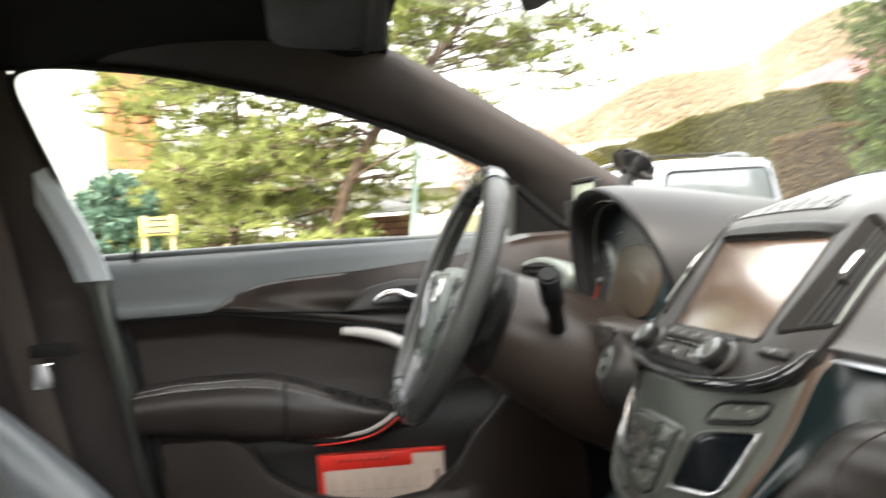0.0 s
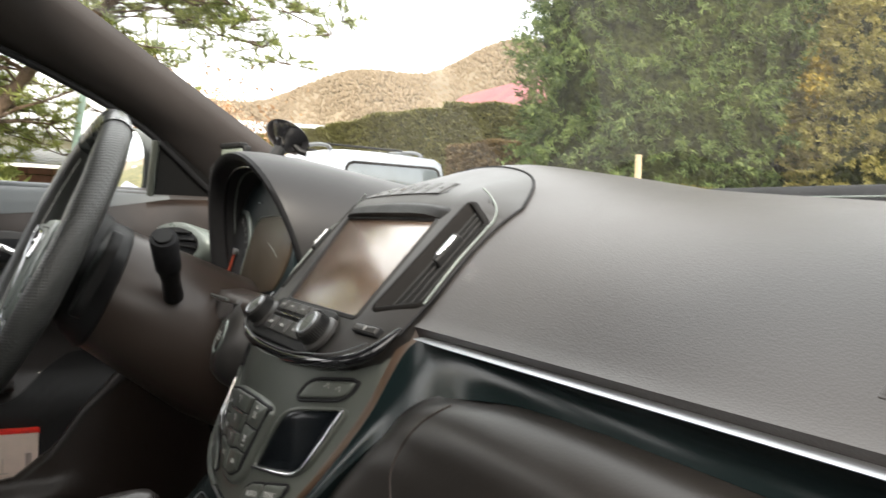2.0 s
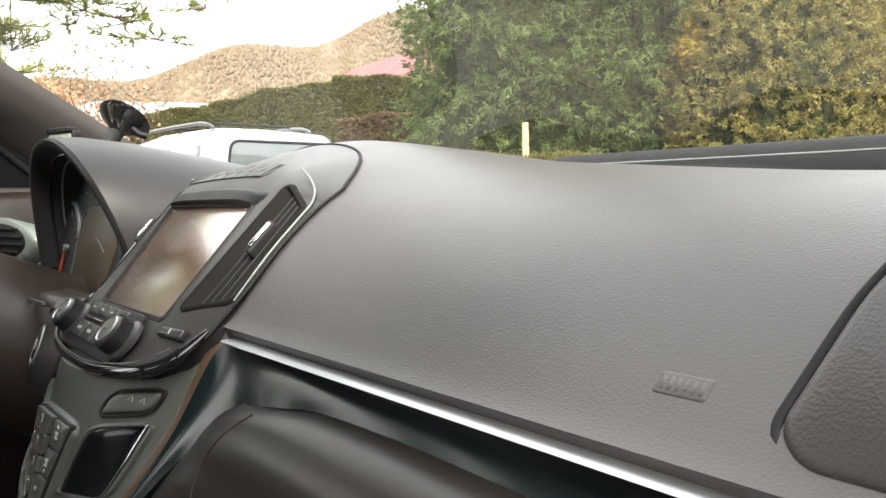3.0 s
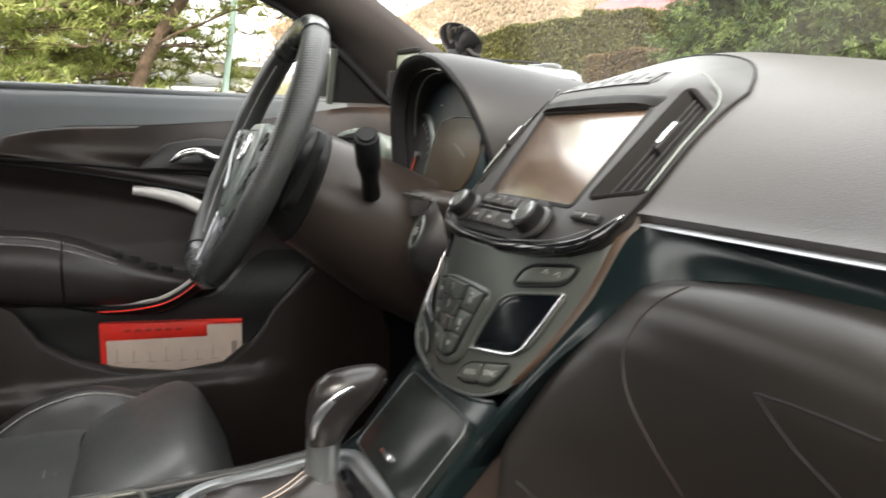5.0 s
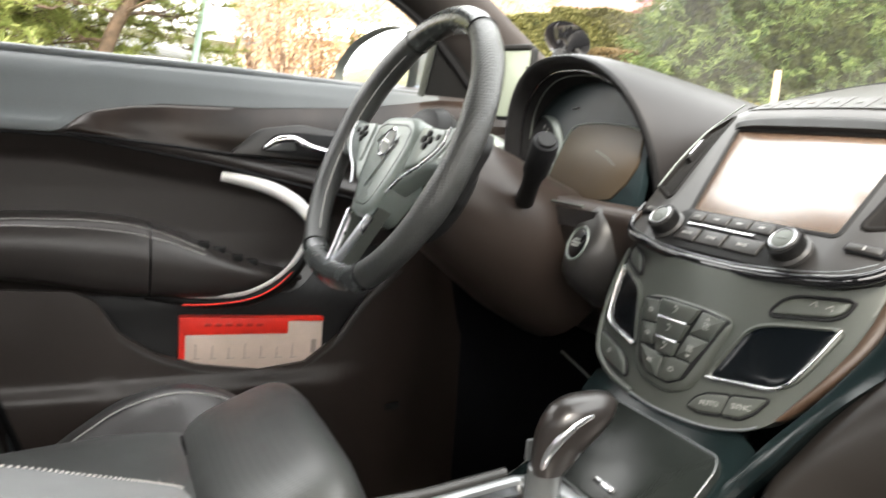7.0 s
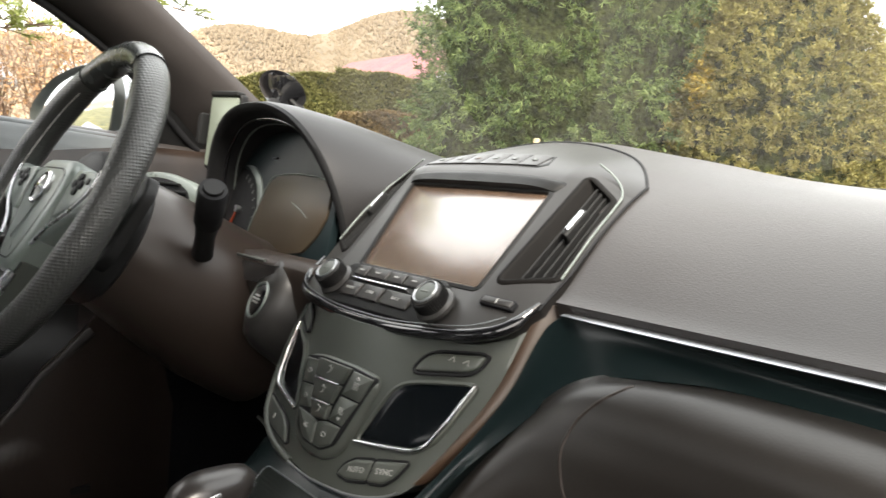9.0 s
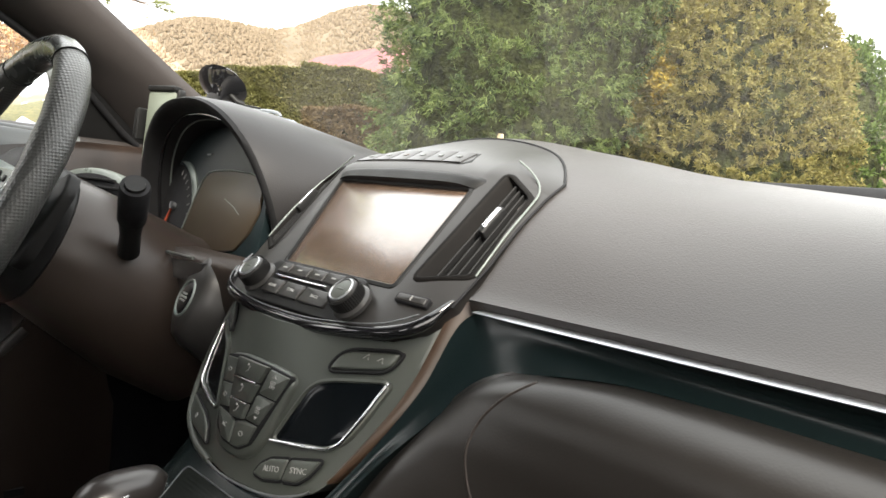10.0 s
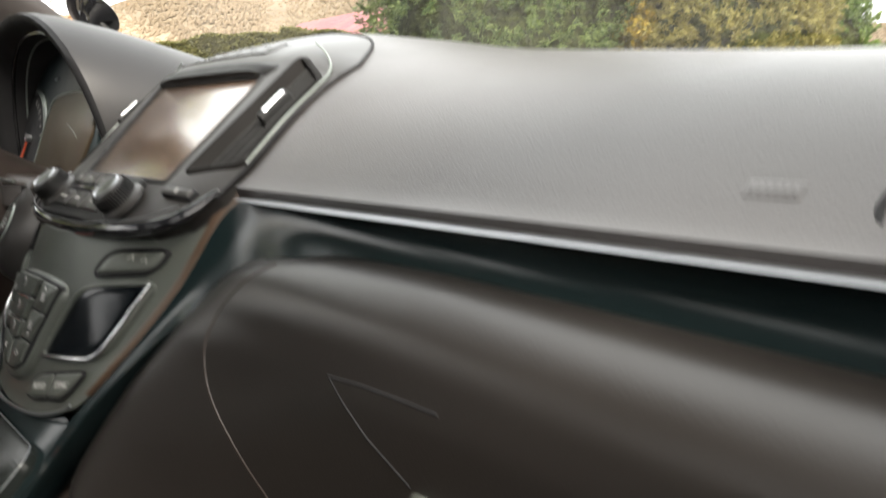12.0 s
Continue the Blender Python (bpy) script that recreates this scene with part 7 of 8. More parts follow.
M_ORWOOD = mat("orange_stained_wood", (0.42, 0.17, 0.07), 0.7, var=0.2, var_scale=2, piece=0.2)
M_POST = mat("pale_wooden_post", (0.5, 0.4, 0.25), 0.8, var=0.2, var_scale=8, grain=0.4, grain_scale=40, distance=0.004)
M_YELLOW = mat("yellow_sign_paint", (0.72, 0.62, 0.12), 0.5, var=0.08)
M_TEAL = mat("pale_teal_paint", (0.45, 0.62, 0.56), 0.5, var=0.1)
M_WHITECAR = mat("white_car_paint", (0.33, 0.365, 0.42), 0.22, 0.0, var=0.03, coat=1.0, rough_var=0.04)
M_CARGLASS = mat("tinted_car_glass", (0.10, 0.12, 0.135), 0.06, 0.0, var=0.2, var_scale=2, spec=1.0, rough_var=0.03, coat=1.0)
M_TYRE = mat("tyre_rubber", (0.02, 0.02, 0.02), 0.8, var=0.2)
M_LAMP = mat("red_lamp_lens", (0.45, 0.02, 0.02), 0.15, var=0.1, coat=1.0)
L_CONIFER = leaf_mat("conifer_sprays", (0.042, 0.076, 0.022), (0.22, 0.275, 0.09))
L_THUJA = leaf_mat("bronzed_thuja_sprays", (0.155, 0.145, 0.040), (0.37, 0.32, 0.105))
L_THUJA2 = leaf_mat("fresh_thuja_sprays", (0.07, 0.13, 0.02), (0.16, 0.22, 0.05))
L_HEDGE = leaf_mat("clipped_hedge_leaves", (0.115, 0.115, 0.035), (0.19, 0.18, 0.062))
L_BROWN = leaf_mat("dry_brown_leaves", (0.10, 0.072, 0.035), (0.20, 0.14, 0.062))
L_PINE = leaf_mat("pine_needles", (0.14, 0.18, 0.05), (0.34, 0.37, 0.12), glow=0.4)
L_TEAL = leaf_mat("blue_green_shrub", (0.04, 0.09, 0.06), (0.12, 0.2, 0.14))
L_ORANGE = leaf_mat("orange_autumn_twigs", (0.30, 0.17, 0.09), (0.44, 0.29, 0.16))
L_WOODS = leaf_mat("far_autumn_woods", (0.178, 0.138, 0.094), (0.222, 0.174, 0.120), glow=0.0, rough=1.0)
# dark solid core: the shade deep inside foliage is put into its colour
M_CORE = mat("shade_toned_core", (0.030, 0.036, 0.014), 1.0, var=0.6, var_scale=14, spec=0.1, grain=1.0, grain_scale=26, distance=0.06, color2=(0.075, 0.085, 0.03))


def leaves(p, nrm, length, width, droop=0.4, spread=0.8, fan=1):
    """Leaf blades at the points p, turned roughly along nrm; each bent once. Returns arrays of corners and faces."""
    n = len(p) * fan
    p = np.repeat(p, fan, axis=0) if fan > 1 else p
    nrm = np.repeat(nrm, fan, axis=0) if fan > 1 else nrm
    d = nrm + rng.normal(0, spread, (n, 3))
    d[:, 2] -= droop
    d /= np.linalg.norm(d, axis=1)[:, None] + 1e-9
    side = np.cross(d, rng.normal(0, 1, (n, 3)))
    side /= np.linalg.norm(side, axis=1)[:, None] + 1e-9
    up_ = np.cross(side, d)
    ln = (length * rng.uniform(0.6, 1.3, n))[:, None]
    w = (width * rng.uniform(0.6, 1.3, n))[:, None]
    mid = p + d * ln * 0.55 + up_ * ln * 0.10
    tip = p + d * ln
    v = np.stack([p - side * w * 0.25, p + side * w * 0.25, mid + side * w * 0.5, tip, mid - side * w * 0.5], axis=1).reshape(-1, 3)
    i = (np.arange(n) * 5)[:, None]
    f = [tuple(r) for r in (i + np.array([[0, 1, 2, 4]])).tolist()] + [tuple(r) for r in (i + np.array([[4, 2, 3]])).tolist()]
    return v, f


def lumpy(az, el, amp, k):
    return 1 + amp * (math.sin(k * az + 2.1 * el) + 0.7 * math.sin(1.7 * k * az - 3.3 * el + 1.0) + 0.5 * math.sin(2.9 * k * az + 5.1 * el))


def crown(name, base, prof, rx, ry, count, material, core_mat, label, category, length, width, turn=0.0, amp=0.05, droop=0.4, fan=3, yellow=0, yellow_mat=None, group="", fade=None):
    """A dense bush or conifer: leaf sprays over a lumpy body. prof: rows of (height, radius factor)."""
    b = Vector(base)
    tree = thing(name, label, category, b, group)
    hs_, fs_ = [q[0] for q in prof], [q[1] for q in prof]
    top = hs_[-1]
    ct_, st_ = math.cos(turn), math.sin(turn)

    def at(t, z, f=1.0):
        r = np.interp(z, hs_, fs_) * lumpy(t, z * 2.2, amp, 3) * f
        x, y = rx * r * math.cos(t), ry * r * math.sin(t)
        return (b.x + x * ct_ - y * st_, b.y + x * st_ + y * ct_, b.z + z)
    surf("shade_core", lambda a, c: at(TAU * a, top * c * 0.985, 0.86), 26, 22, core_mat, tree, closed_u=True, sharp=180)
    tube("trunk", [(b.x, b.y, b.z - 0.2), (b.x, b.y, b.z + 0.5), (b.x, b.y, b.z + top * 0.8)], [0.16, 0.13, 0.03], M_BARK, tree)
    zz = np.sort(rng.uniform(0.02, 1, count)) * top
    tt = rng.uniform(0, TAU, count)
    # sprays grow in tufts, some standing proud of the rest
    per = 9
    nt_ = count // per
    P, N = np.zeros((nt_ * per, 3)), np.zeros((nt_ * per, 3))
    for i in range(nt_):
        q = np.array(at(tt[i * per], zz[i * per], 0.85 + 0.20 * rng.random()))
        nn = np.array([q[0] - b.x, q[1] - b.y, 0.35 * (q[2] - b.z - top * 0.3)])
        nn = nn / (np.linalg.norm(nn) + 1e-9) + rng.normal(0, 0.45, 3)
        nn /= np.linalg.norm(nn)
        along = rng.uniform(0, 1, per)[:, None]
        P[i * per:(i + 1) * per] = q + nn * along * length * 2.2 + rng.normal(0, length * 0.35, (per, 3))
        N[i * per:(i + 1) * per] = nn
    count = nt_ * per
    v, f = leaves(P, N, length, width, droop, 0.75, fan)
    c_ob = bulk("crown", v, f, material, tree)
    tagged(c_ob, kind="stuff")
    if yellow:
        # clustered patches of another tone
        idx = []
        for _ in range(yellow):
            c = P[rng.integers(count)]
            dd = np.linalg.norm((P - c) * np.array([1, 1, 0.6]), axis=1)
            idx += list(np.argsort(dd)[:int(count * 0.004)])
        idx = np.array(sorted(set(idx)))
        v, f = leaves(P[idx] + N[idx] * 0.04, N[idx], length, width, droop, 0.75, fan)
        tagged(bulk("crown_patch", v, f, yellow_mat, tree), kind="stuff")
    return tree


# ground: one sheet to the horizon
gv, gf = [], []
radii = [0.0, 1.5, 3, 5, 7, 9, 11, 13, 16, 20, 25, 32, 40, 60, 100, 180, 300, 600, 1500, 4000]
NS = 72
for r in radii:
    for k in range(NS):
        x, y = r * math.cos(TAU * k / NS), r * math.sin(TAU * k / NS)
        gv.append((x, y, ground_z(x, y) + (0.03 * math.sin(x * 1.3) * math.sin(y * 1.1) if 4 < r < 40 else 0)))
for j in range(len(radii) - 1):
    for k in range(NS):
        a, b_ = j * NS + k, j * NS + (k + 1) % NS
        gf.append((a, b_, b_ + NS, a + NS))
tagged(raw("ground", gv, gf, M_GRASS, sharp=180), "rough winter grass rising gently", "ground", kind="structure")
surf("pavement", lambda a, b_: (lambda x, y: (x, y, ground_z(x, y) + 0.045))(5.3 * b_ * math.cos(TAU * a), 5.3 * b_ * math.sin(TAU * a)), 40, 8, M_ASPHALT, closed_u=True, sharp=180)
tagged(bpy.data.objects["pavement"], "worn asphalt parking place", "pavement", kind="structure")

# body of the car below the windows, seen only from outside
carbody = thing("car_body", "silver-blue car body round the cabin", "car", (0, -0.4, 0.2))
for s, y0, y1 in ((-1, -2.3, 1.0), (1, -2.3, -0.95), (1, 0.36, 1.0)):
    surf("body_side", lambda a, b_: (s * (0.86 - 0.10 * max(0, b_ - 0.6) / 0.4 - 0.05 * (1 - b_)), y0 + (y1 - y0) * a, 0.22 + 0.80 * b_), 20, 8, M_CARPAINT, carbody, thick=(-s * 0.03, 0, 0))
surf("roof_skin", lambda a, b_: (-0.60 + 1.2 * a, -0.32 - 1.9 * b_, 1.50 - 0.07 * abs(2 * a - 1) ** 3 - 0.13 * b_ * b_ - 0.055 * (1 - min(1, b_ / 0.2)) ** 2), 16, 16, M_CARPAINT, carbody, thick=(0, 0, -0.02))
surf("bonnet", lambda a, b_: (-0.78 + 1.56 * a, 0.76 + 1.0 * b_, 0.985 - 0.05 * abs(2 * a - 1) ** 2 - 0.13 * b_ - 0.1 * b_ ** 4), 16, 12, M_CARPAINT, carbody, thick=(0, 0, -0.02))

# parked pale off-road car
H = radians(-94.0)
FW, RT = Vector((math.sin(H), math.cos(H), 0)), Vector((math.cos(H), -math.sin(H), 0))
suv_c = polar(-63.4, 8.1)
SB = ground_z(suv_c.x, suv_c.y) - 0.02


def sv(l, r_, z):
    """Parked car: l forwards from its tail, r_ to its right, z above its tyres' foot."""
    return Vector((suv_c.x, suv_c.y, SB)) + FW * l + RT * r_ + Vector((0, 0, z * 0.915))


suv = thing("parked_car", "pale silver off-road car with grey roof rails parked ahead", "car", sv(2.0, 0, 0))


def sec(l, zb, zw, zr, wb, ww, wr):
    pts = []
    for s in (1, -1):
        col_ = [(wb * 0.9, zb), (wb, zb + 0.12), (wb, zw - 0.06), (ww, zw), (wr + (ww - wr) * 0.25, zw + (zr - zw) * 0.75), (wr, zr - 0.05), (wr - 0.10, zr), (0.0, zr + 0.02)]
        pts += [(s * a, z) for a, z in (col_ if s > 0 else col_[::-1][1:])]
    return [sv(l, a, z) for a, z in pts]


loft("body", [sec(0.0, 0.42, 0.98, 1.62, 0.78, 0.76, 0.62), sec(0.06, 0.36, 1.0, 1.70, 0.86, 0.83, 0.66), sec(0.30, 0.34, 1.0, 1.745, 0.88, 0.85, 0.68), sec(1.6, 0.34, 0.99, 1.765, 0.89, 0.86, 0.69), sec(2.5, 0.34, 0.98, 1.72, 0.89, 0.86, 0.67), sec(3.1, 0.34, 0.97, 1.20, 0.89, 0.84, 0.70), sec(3.3, 0.34, 0.95, 1.02, 0.88, 0.83, 0.70), sec(4.2, 0.40, 0.86, 0.92, 0.84, 0.78, 0.66), sec(4.3, 0.45, 0.80, 0.84, 0.78, 0.72, 0.60)], M_WHITECAR, suv, sharp=40)


def tail(u, v, h):
    return sv(-0.012 - h, u, v)


rw = plate("rear_window", [(-0.63, 1.06), (0.63, 1.06), (0.56, 1.57), (-0.56, 1.57)], tail, -0.05, 0.012, M_CARGLASS, suv, "pale reflecting rear window", bevel=0.006, r=0.09)
tube("window_seal", [tail(p[0], p[1], 0.010) for p in rounded([(-0.645, 1.045), (0.645, 1.045), (0.572, 1.585), (-0.572, 1.585)], 0.10)], 0.014, M_RUBBER, rw, closed=True, n=6)
for s in (-1, 1):
    tube("roof_rail", smooth_line([sv(0.35, s * 0.58, 1.745), sv(0.45, s * 0.59, 1.80), sv(0.8, s * 0.59, 1.835), sv(1.9, s * 0.59, 1.845), sv(2.25, s * 0.58, 1.82), sv(2.35, s * 0.57, 1.755)], 24), 0.020, M_SMOKE, suv, "grey roof rail", n=8)
    for (l0, l1) in ((0.30, 0.95), (1.05, 1.80), (1.90, 2.55)):
        fl = lambda u, v, h, s=s: sv(u, s * (0.855 - (v - 1.0) / 0.70 * 0.165 + h), v)
        plate("side_window", [(l0, 1.06), (l1, 1.06), (l1 - (0.18 if l0 > 1.8 else 0.0), 1.56), (l0 + 0.03, 1.56)], fl, -0.03, 0.010, M_CARGLASS, suv, bevel=0.004, r=0.05)
    plate("tail_lamp", [(s * 0.70, 0.80), (s * 0.80, 0.80), (s * 0.77, 1.15), (s * 0.69, 1.12)], tail, -0.05, 0.03, M_LAMP, suv, "red tail lamp", bevel=0.01, r=0.02)
    for l in (0.75, 3.45):
        wl = tube("wheel", [sv(l, s * 0.66, 0.36), sv(l, s * 0.90, 0.36)], 0.36, M_TYRE, suv, n=24)
        tube("rim", [sv(l, s * 0.80, 0.36), sv(l, s * 0.915, 0.36)], 0.22, M_SATIN, wl, n=18)
for l in (0.75, 1.55):
    tube("cross_bar", [sv(l, -0.56, 1.855), sv(l, 0.56, 1.855)], 0.014, M_PLAST, suv, n=6)
plate("number_plate", [(-0.26, 0.62), (0.26, 0.62), (0.26, 0.73), (-0.26, 0.73)], tail, -0.01, 0.022, M_INK, suv, bevel=0.003)
rbox("rear_bumper", sv(-0.02, 0, 0.50), (0.2, 1.7, 0.22), 0.05, M_PLAST, suv, m=Euler((0, 0, math.atan2(FW.y, FW.x))).to_matrix().to_4x4())

# large conifer, bronzed thuja and low hedges ahead
cb = polar(-43.2, 10.4)
crown("conifer_tree", (cb.x, cb.y, ground_z(cb.x, cb.y)), [(0, 0.86), (1.0, 1.0), (2.5, 1.02), (4.0, 0.98), (5.5, 0.84), (7.0, 0.55), (8.2, 0.12)], 1.85, 1.8, 36000, L_CONIFER, M_CORE, "large dark green conifer with drooping sprays", "tree", 0.078, 0.015, amp=0.055, droop=0.35, fan=5)
tb = polar(-27.8, 9.6)
crown("thuja_tree", (tb.x, tb.y, ground_z(tb.x, tb.y)), [(0, 0.96), (1.0, 0.97), (2.0, 0.95), (2.5, 0.86), (3.0, 0.70), (3.5, 0.48), (4.0, 0.26), (4.3, 0.06)], 1.24, 1.2, 36000, L_THUJA, M_CORE, "tall thuja bush bronzed by winter with yellow patches", "bush", 0.056, 0.015, amp=0.03, droop=0.1, fan=5, yellow=5, yellow_mat=leaf_mat("yellow_thuja_tips", (0.28, 0.20, 0.03), (0.46, 0.34, 0.06)))
tb2 = polar(-30.5, 10.9)
crown("thuja_tree", (tb2.x, tb2.y, ground_z(tb2.x, tb2.y)), [(0, 0.96), (1.0, 0.98), (2.6, 0.94), (3.4, 0.80), (4.2, 0.58), (5.0, 0.34), (5.7, 0.08)], 1.45, 1.35, 26000, L_THUJA, M_CORE, "tall thuja bush bronzed by winter, behind another", "bush", 0.06, 0.016, amp=0.03, droop=0.1, fan=5, yellow=5, yellow_mat=bpy.data.materials["yellow_thuja_tips"])
tb3 = polar(-20.9, 10.2)
crown("thuja_tree", (tb3.x, tb3.y, ground_z(tb3.x, tb3.y)), [(0, 0.95), (0.8, 1.0), (1.7, 1.0), (2.3, 0.85), (2.75, 0.5), (3.0, 0.1)], 0.46, 0.5, 4500, L_THUJA2, M_CORE, "slim fresh green thuja bush", "bush", 0.075, 0.022, amp=0.03, droop=0.1, fan=5)


def hedge(name, a0, d0, a1, d1, el0, el1, depth, count, material, label, length=0.09, width=0.05, bottom=0.0):
    """A clipped hedge between two bearings."""
    p0, p1 = polar(a0, d0), polar(a1, d1)
    ax = (p1 - p0)
    L = ax.length
    ax.normalize()
    nr = Vector((ax.y, -ax.x, 0))
    if nr.dot(Vector((EX, EY, 0)) - p0) < 0:
        nr = -nr
    z0, z1 = rise(el0, d0), rise(el1, d1)
    mid = (p0 + p1) / 2
    ob = thing(name, label, "hedge", (mid.x, mid.y, ground_z(mid.x, mid.y)))

    def top(s):
        return z0 + (z1 - z0) * s / L + 0.04 * math.sin(s * 2.1) + 0.03 * math.sin(s * 5.3 + 1)

    def body(a, b_):
        s = a * L
        q = p0 + ax * s
        g = ground_z(q.x, q.y)
        t = top(s) - 0.05
        if b_ < 0.4:
            z, o = g + (t - 0.1 - g) * b_ / 0.4, depth * 0.5 - 0.05
        elif b_ < 0.6:
            k = (b_ - 0.4) / 0.2
            z, o = t, (depth * 0.5 - 0.05) * (1 - 2 * k)
        else:
            z, o = t - 0.1 - (t - 0.1 - g) * (b_ - 0.6) / 0.4, -depth * 0.5 + 0.05
        return Vector((q.x, q.y, z)) + nr * o
    surf("shade_core", body, 40, 20, M_CORE, ob, sharp=180)
    P, N = np.zeros((count, 3)), np.zeros((count, 3))
    for i in range(count):
        s = rng.random() * L
        q = p0 + ax * s
        g = ground_z(q.x, q.y)
        t = top(s)
        if rng.random() < 0.72:
            z = g + (t - g) * rng.random() ** 0.8
            w = q + nr * (depth * 0.5 + 0.03 * math.sin(s * 3.1 + z * 2.3) - 0.06 * rng.random())
            N[i] = (nr.x, nr.y, 0.2)
        else:
            z = t - 0.04 * rng.random()
            w = q + nr * (depth * (rng.random() - 0.5))
            N[i] = (0, 0, 1)
        P[i] = (w.x, w.y, z)
    v, f = leaves(P, N, length, width, 0.0, 0.8, 2)
    tagged(bulk("leaf_mass", v, f, material, ob), kind="stuff")
    return ob


hedge("clipped_hedge", -73.2, 20.0, -58.7, 17.0, 6.35, 9.3, 1.2, 30000, L_HEDGE, "tall clipped olive green hedge", 0.07, 0.04)
hedge("clipped_hedge", -58.9, 17.0, -50.7, 16.0, 9.3, 9.3, 1.2, 20000, L_HEDGE, "tall clipped olive green hedge before a red roof", 0.07, 0.04)
hedge("brown_hedge", -58.5, 15.0, -50.0, 13.0, 6.2, 7.4, 0.8, 14000, L_BROWN, "dry brown hedge beside the conifer", 0.065, 0.035)
hedge("low_verge_hedge", -50.0, 7.4, -24.0, 6.6, 3.6, 2.2, 0.5, 9000, leaf_mat("yellow_green_verge", (0.11, 0.11, 0.03), (0.22, 0.18, 0.05)), "low yellow-green verge hedge", 0.05, 0.014)
hedge("far_brown_hedge", -17.5, 15.0, 5.0, 14.0, 8.0, 8.6, 0.8, 7000, L_ORANGE, "orange-brown clipped beech hedge", 0.12, 0.07)

pb = polar(-45.0, 6.9)
post = thing("fence_post", "pale square wooden fence post", "post", (pb.x, pb.y, ground_z(pb.x, pb.y)))
rbox("post_shaft", (pb.x, pb.y, (ground_z(pb.x, pb.y) + rise(6.1, 6.9)) / 2), (0.042, 0.042, rise(6.1, 6.9) - ground_z(pb.x, pb.y)), 0.006, M_POST, post)


# bare and orange-leaved shrubs
def bare_tree(name, az, d, h, spread, count, label, material=None, tuft=0, category="tree", trunk=0.05):
    b = polar(az, d)
    g = ground_z(b.x, b.y)
    ob = thing(name, label, category, (b.x, b.y, g))
    vs, fs = [], []
    tips = []
    for i in range(count):
        t = rng.uniform(0, TAU)
        z0 = h * rng.uniform(0.12, 0.45)
        ln = h * rng.uniform(0.45, 0.85)
        out = spread * rng.uniform(0.2, 1.0)
        pts = [Vector((b.x, b.y, g + z0))]
        for k in range(1, 6):
            f = k / 5
            pts.append(Vector((b.x + math.cos(t) * out * f ** 0.8 + rng.normal(0, 0.05 * spread), b.y + math.sin(t) * out * f ** 0.8 + rng.normal(0, 0.05 * spread), min(g + h, g + z0 + ln * f + rng.normal(0, 0.03 * h)))))
        v2, f2 = tube_data(pts, [trunk * 0.5 * (1 - 0.17 * k) for k in range(6)], 4)
        fs += [tuple(q + len(vs) for q in f) for f in f2]
        vs += v2
        tips += pts[2:]
        for k in range(2, 6):
            for _ in range(2):
                e = pts[k] + Vector(rng.normal(0, 0.14 * h, 3)) + Vector((0, 0, 0.06 * h))
                v2, f2 = tube_data([pts[k], pts[k].lerp(e, 0.5) + Vector(rng.normal(0, 0.02, 3)), e], [trunk * 0.16, trunk * 0.1, trunk * 0.05], 3)
                fs += [tuple(q + len(vs) for q in f) for f in f2]
                vs += v2
                tips.append(e)
    tagged(bulk("branch_mass", np.array([tuple(v) for v in vs]), fs, M_TWIG, ob), kind="stuff")
    tube("trunk", [(b.x, b.y, g - 0.1), (b.x + 0.02, b.y, g + h * 0.25), (b.x, b.y, g + h * 0.5)], [trunk * 1.4, trunk, trunk * 0.6], M_TWIG, ob)
    if material:
        c = np.array([tuple(t) for t in tips])
        P = np.repeat(c, tuft, axis=0) + rng.normal(0, 0.10 * h * 0.6, (len(c) * tuft, 3))
        v, f = leaves(P, np.tile([0, 0, 0.3], (len(P), 1)), 0.10, 0.05, 0.2, 1.0, 1)
        tagged(bulk("crown", v, f, material, ob), kind="stuff")
    return ob


bare_tree("orange_tree", -76.3, 15.0, 2.6, 1.0, 20, "small tree with orange-brown autumn leaves", L_ORANGE, 5)
bare_tree("orange_shrub", -79.0, 17.0, 3.0, 1.0, 22, "tall shrub with pale orange leaves", L_ORANGE, 2, "shrub")
bare_tree("orange_shrub", -81.4, 19.2, 3.0, 0.9, 18, "tall shrub with pale orange leaves near a wall", L_ORANGE, 2, "shrub")
bare_tree("bare_tree", -14.0, 13.0, 4.4, 1.3, 18, "bare grey winter tree behind the hedge", None)
bare_tree("bare_tree", -9.0, 14.0, 4.2, 1.3, 14, "bare grey winter tree by the hedge", None)


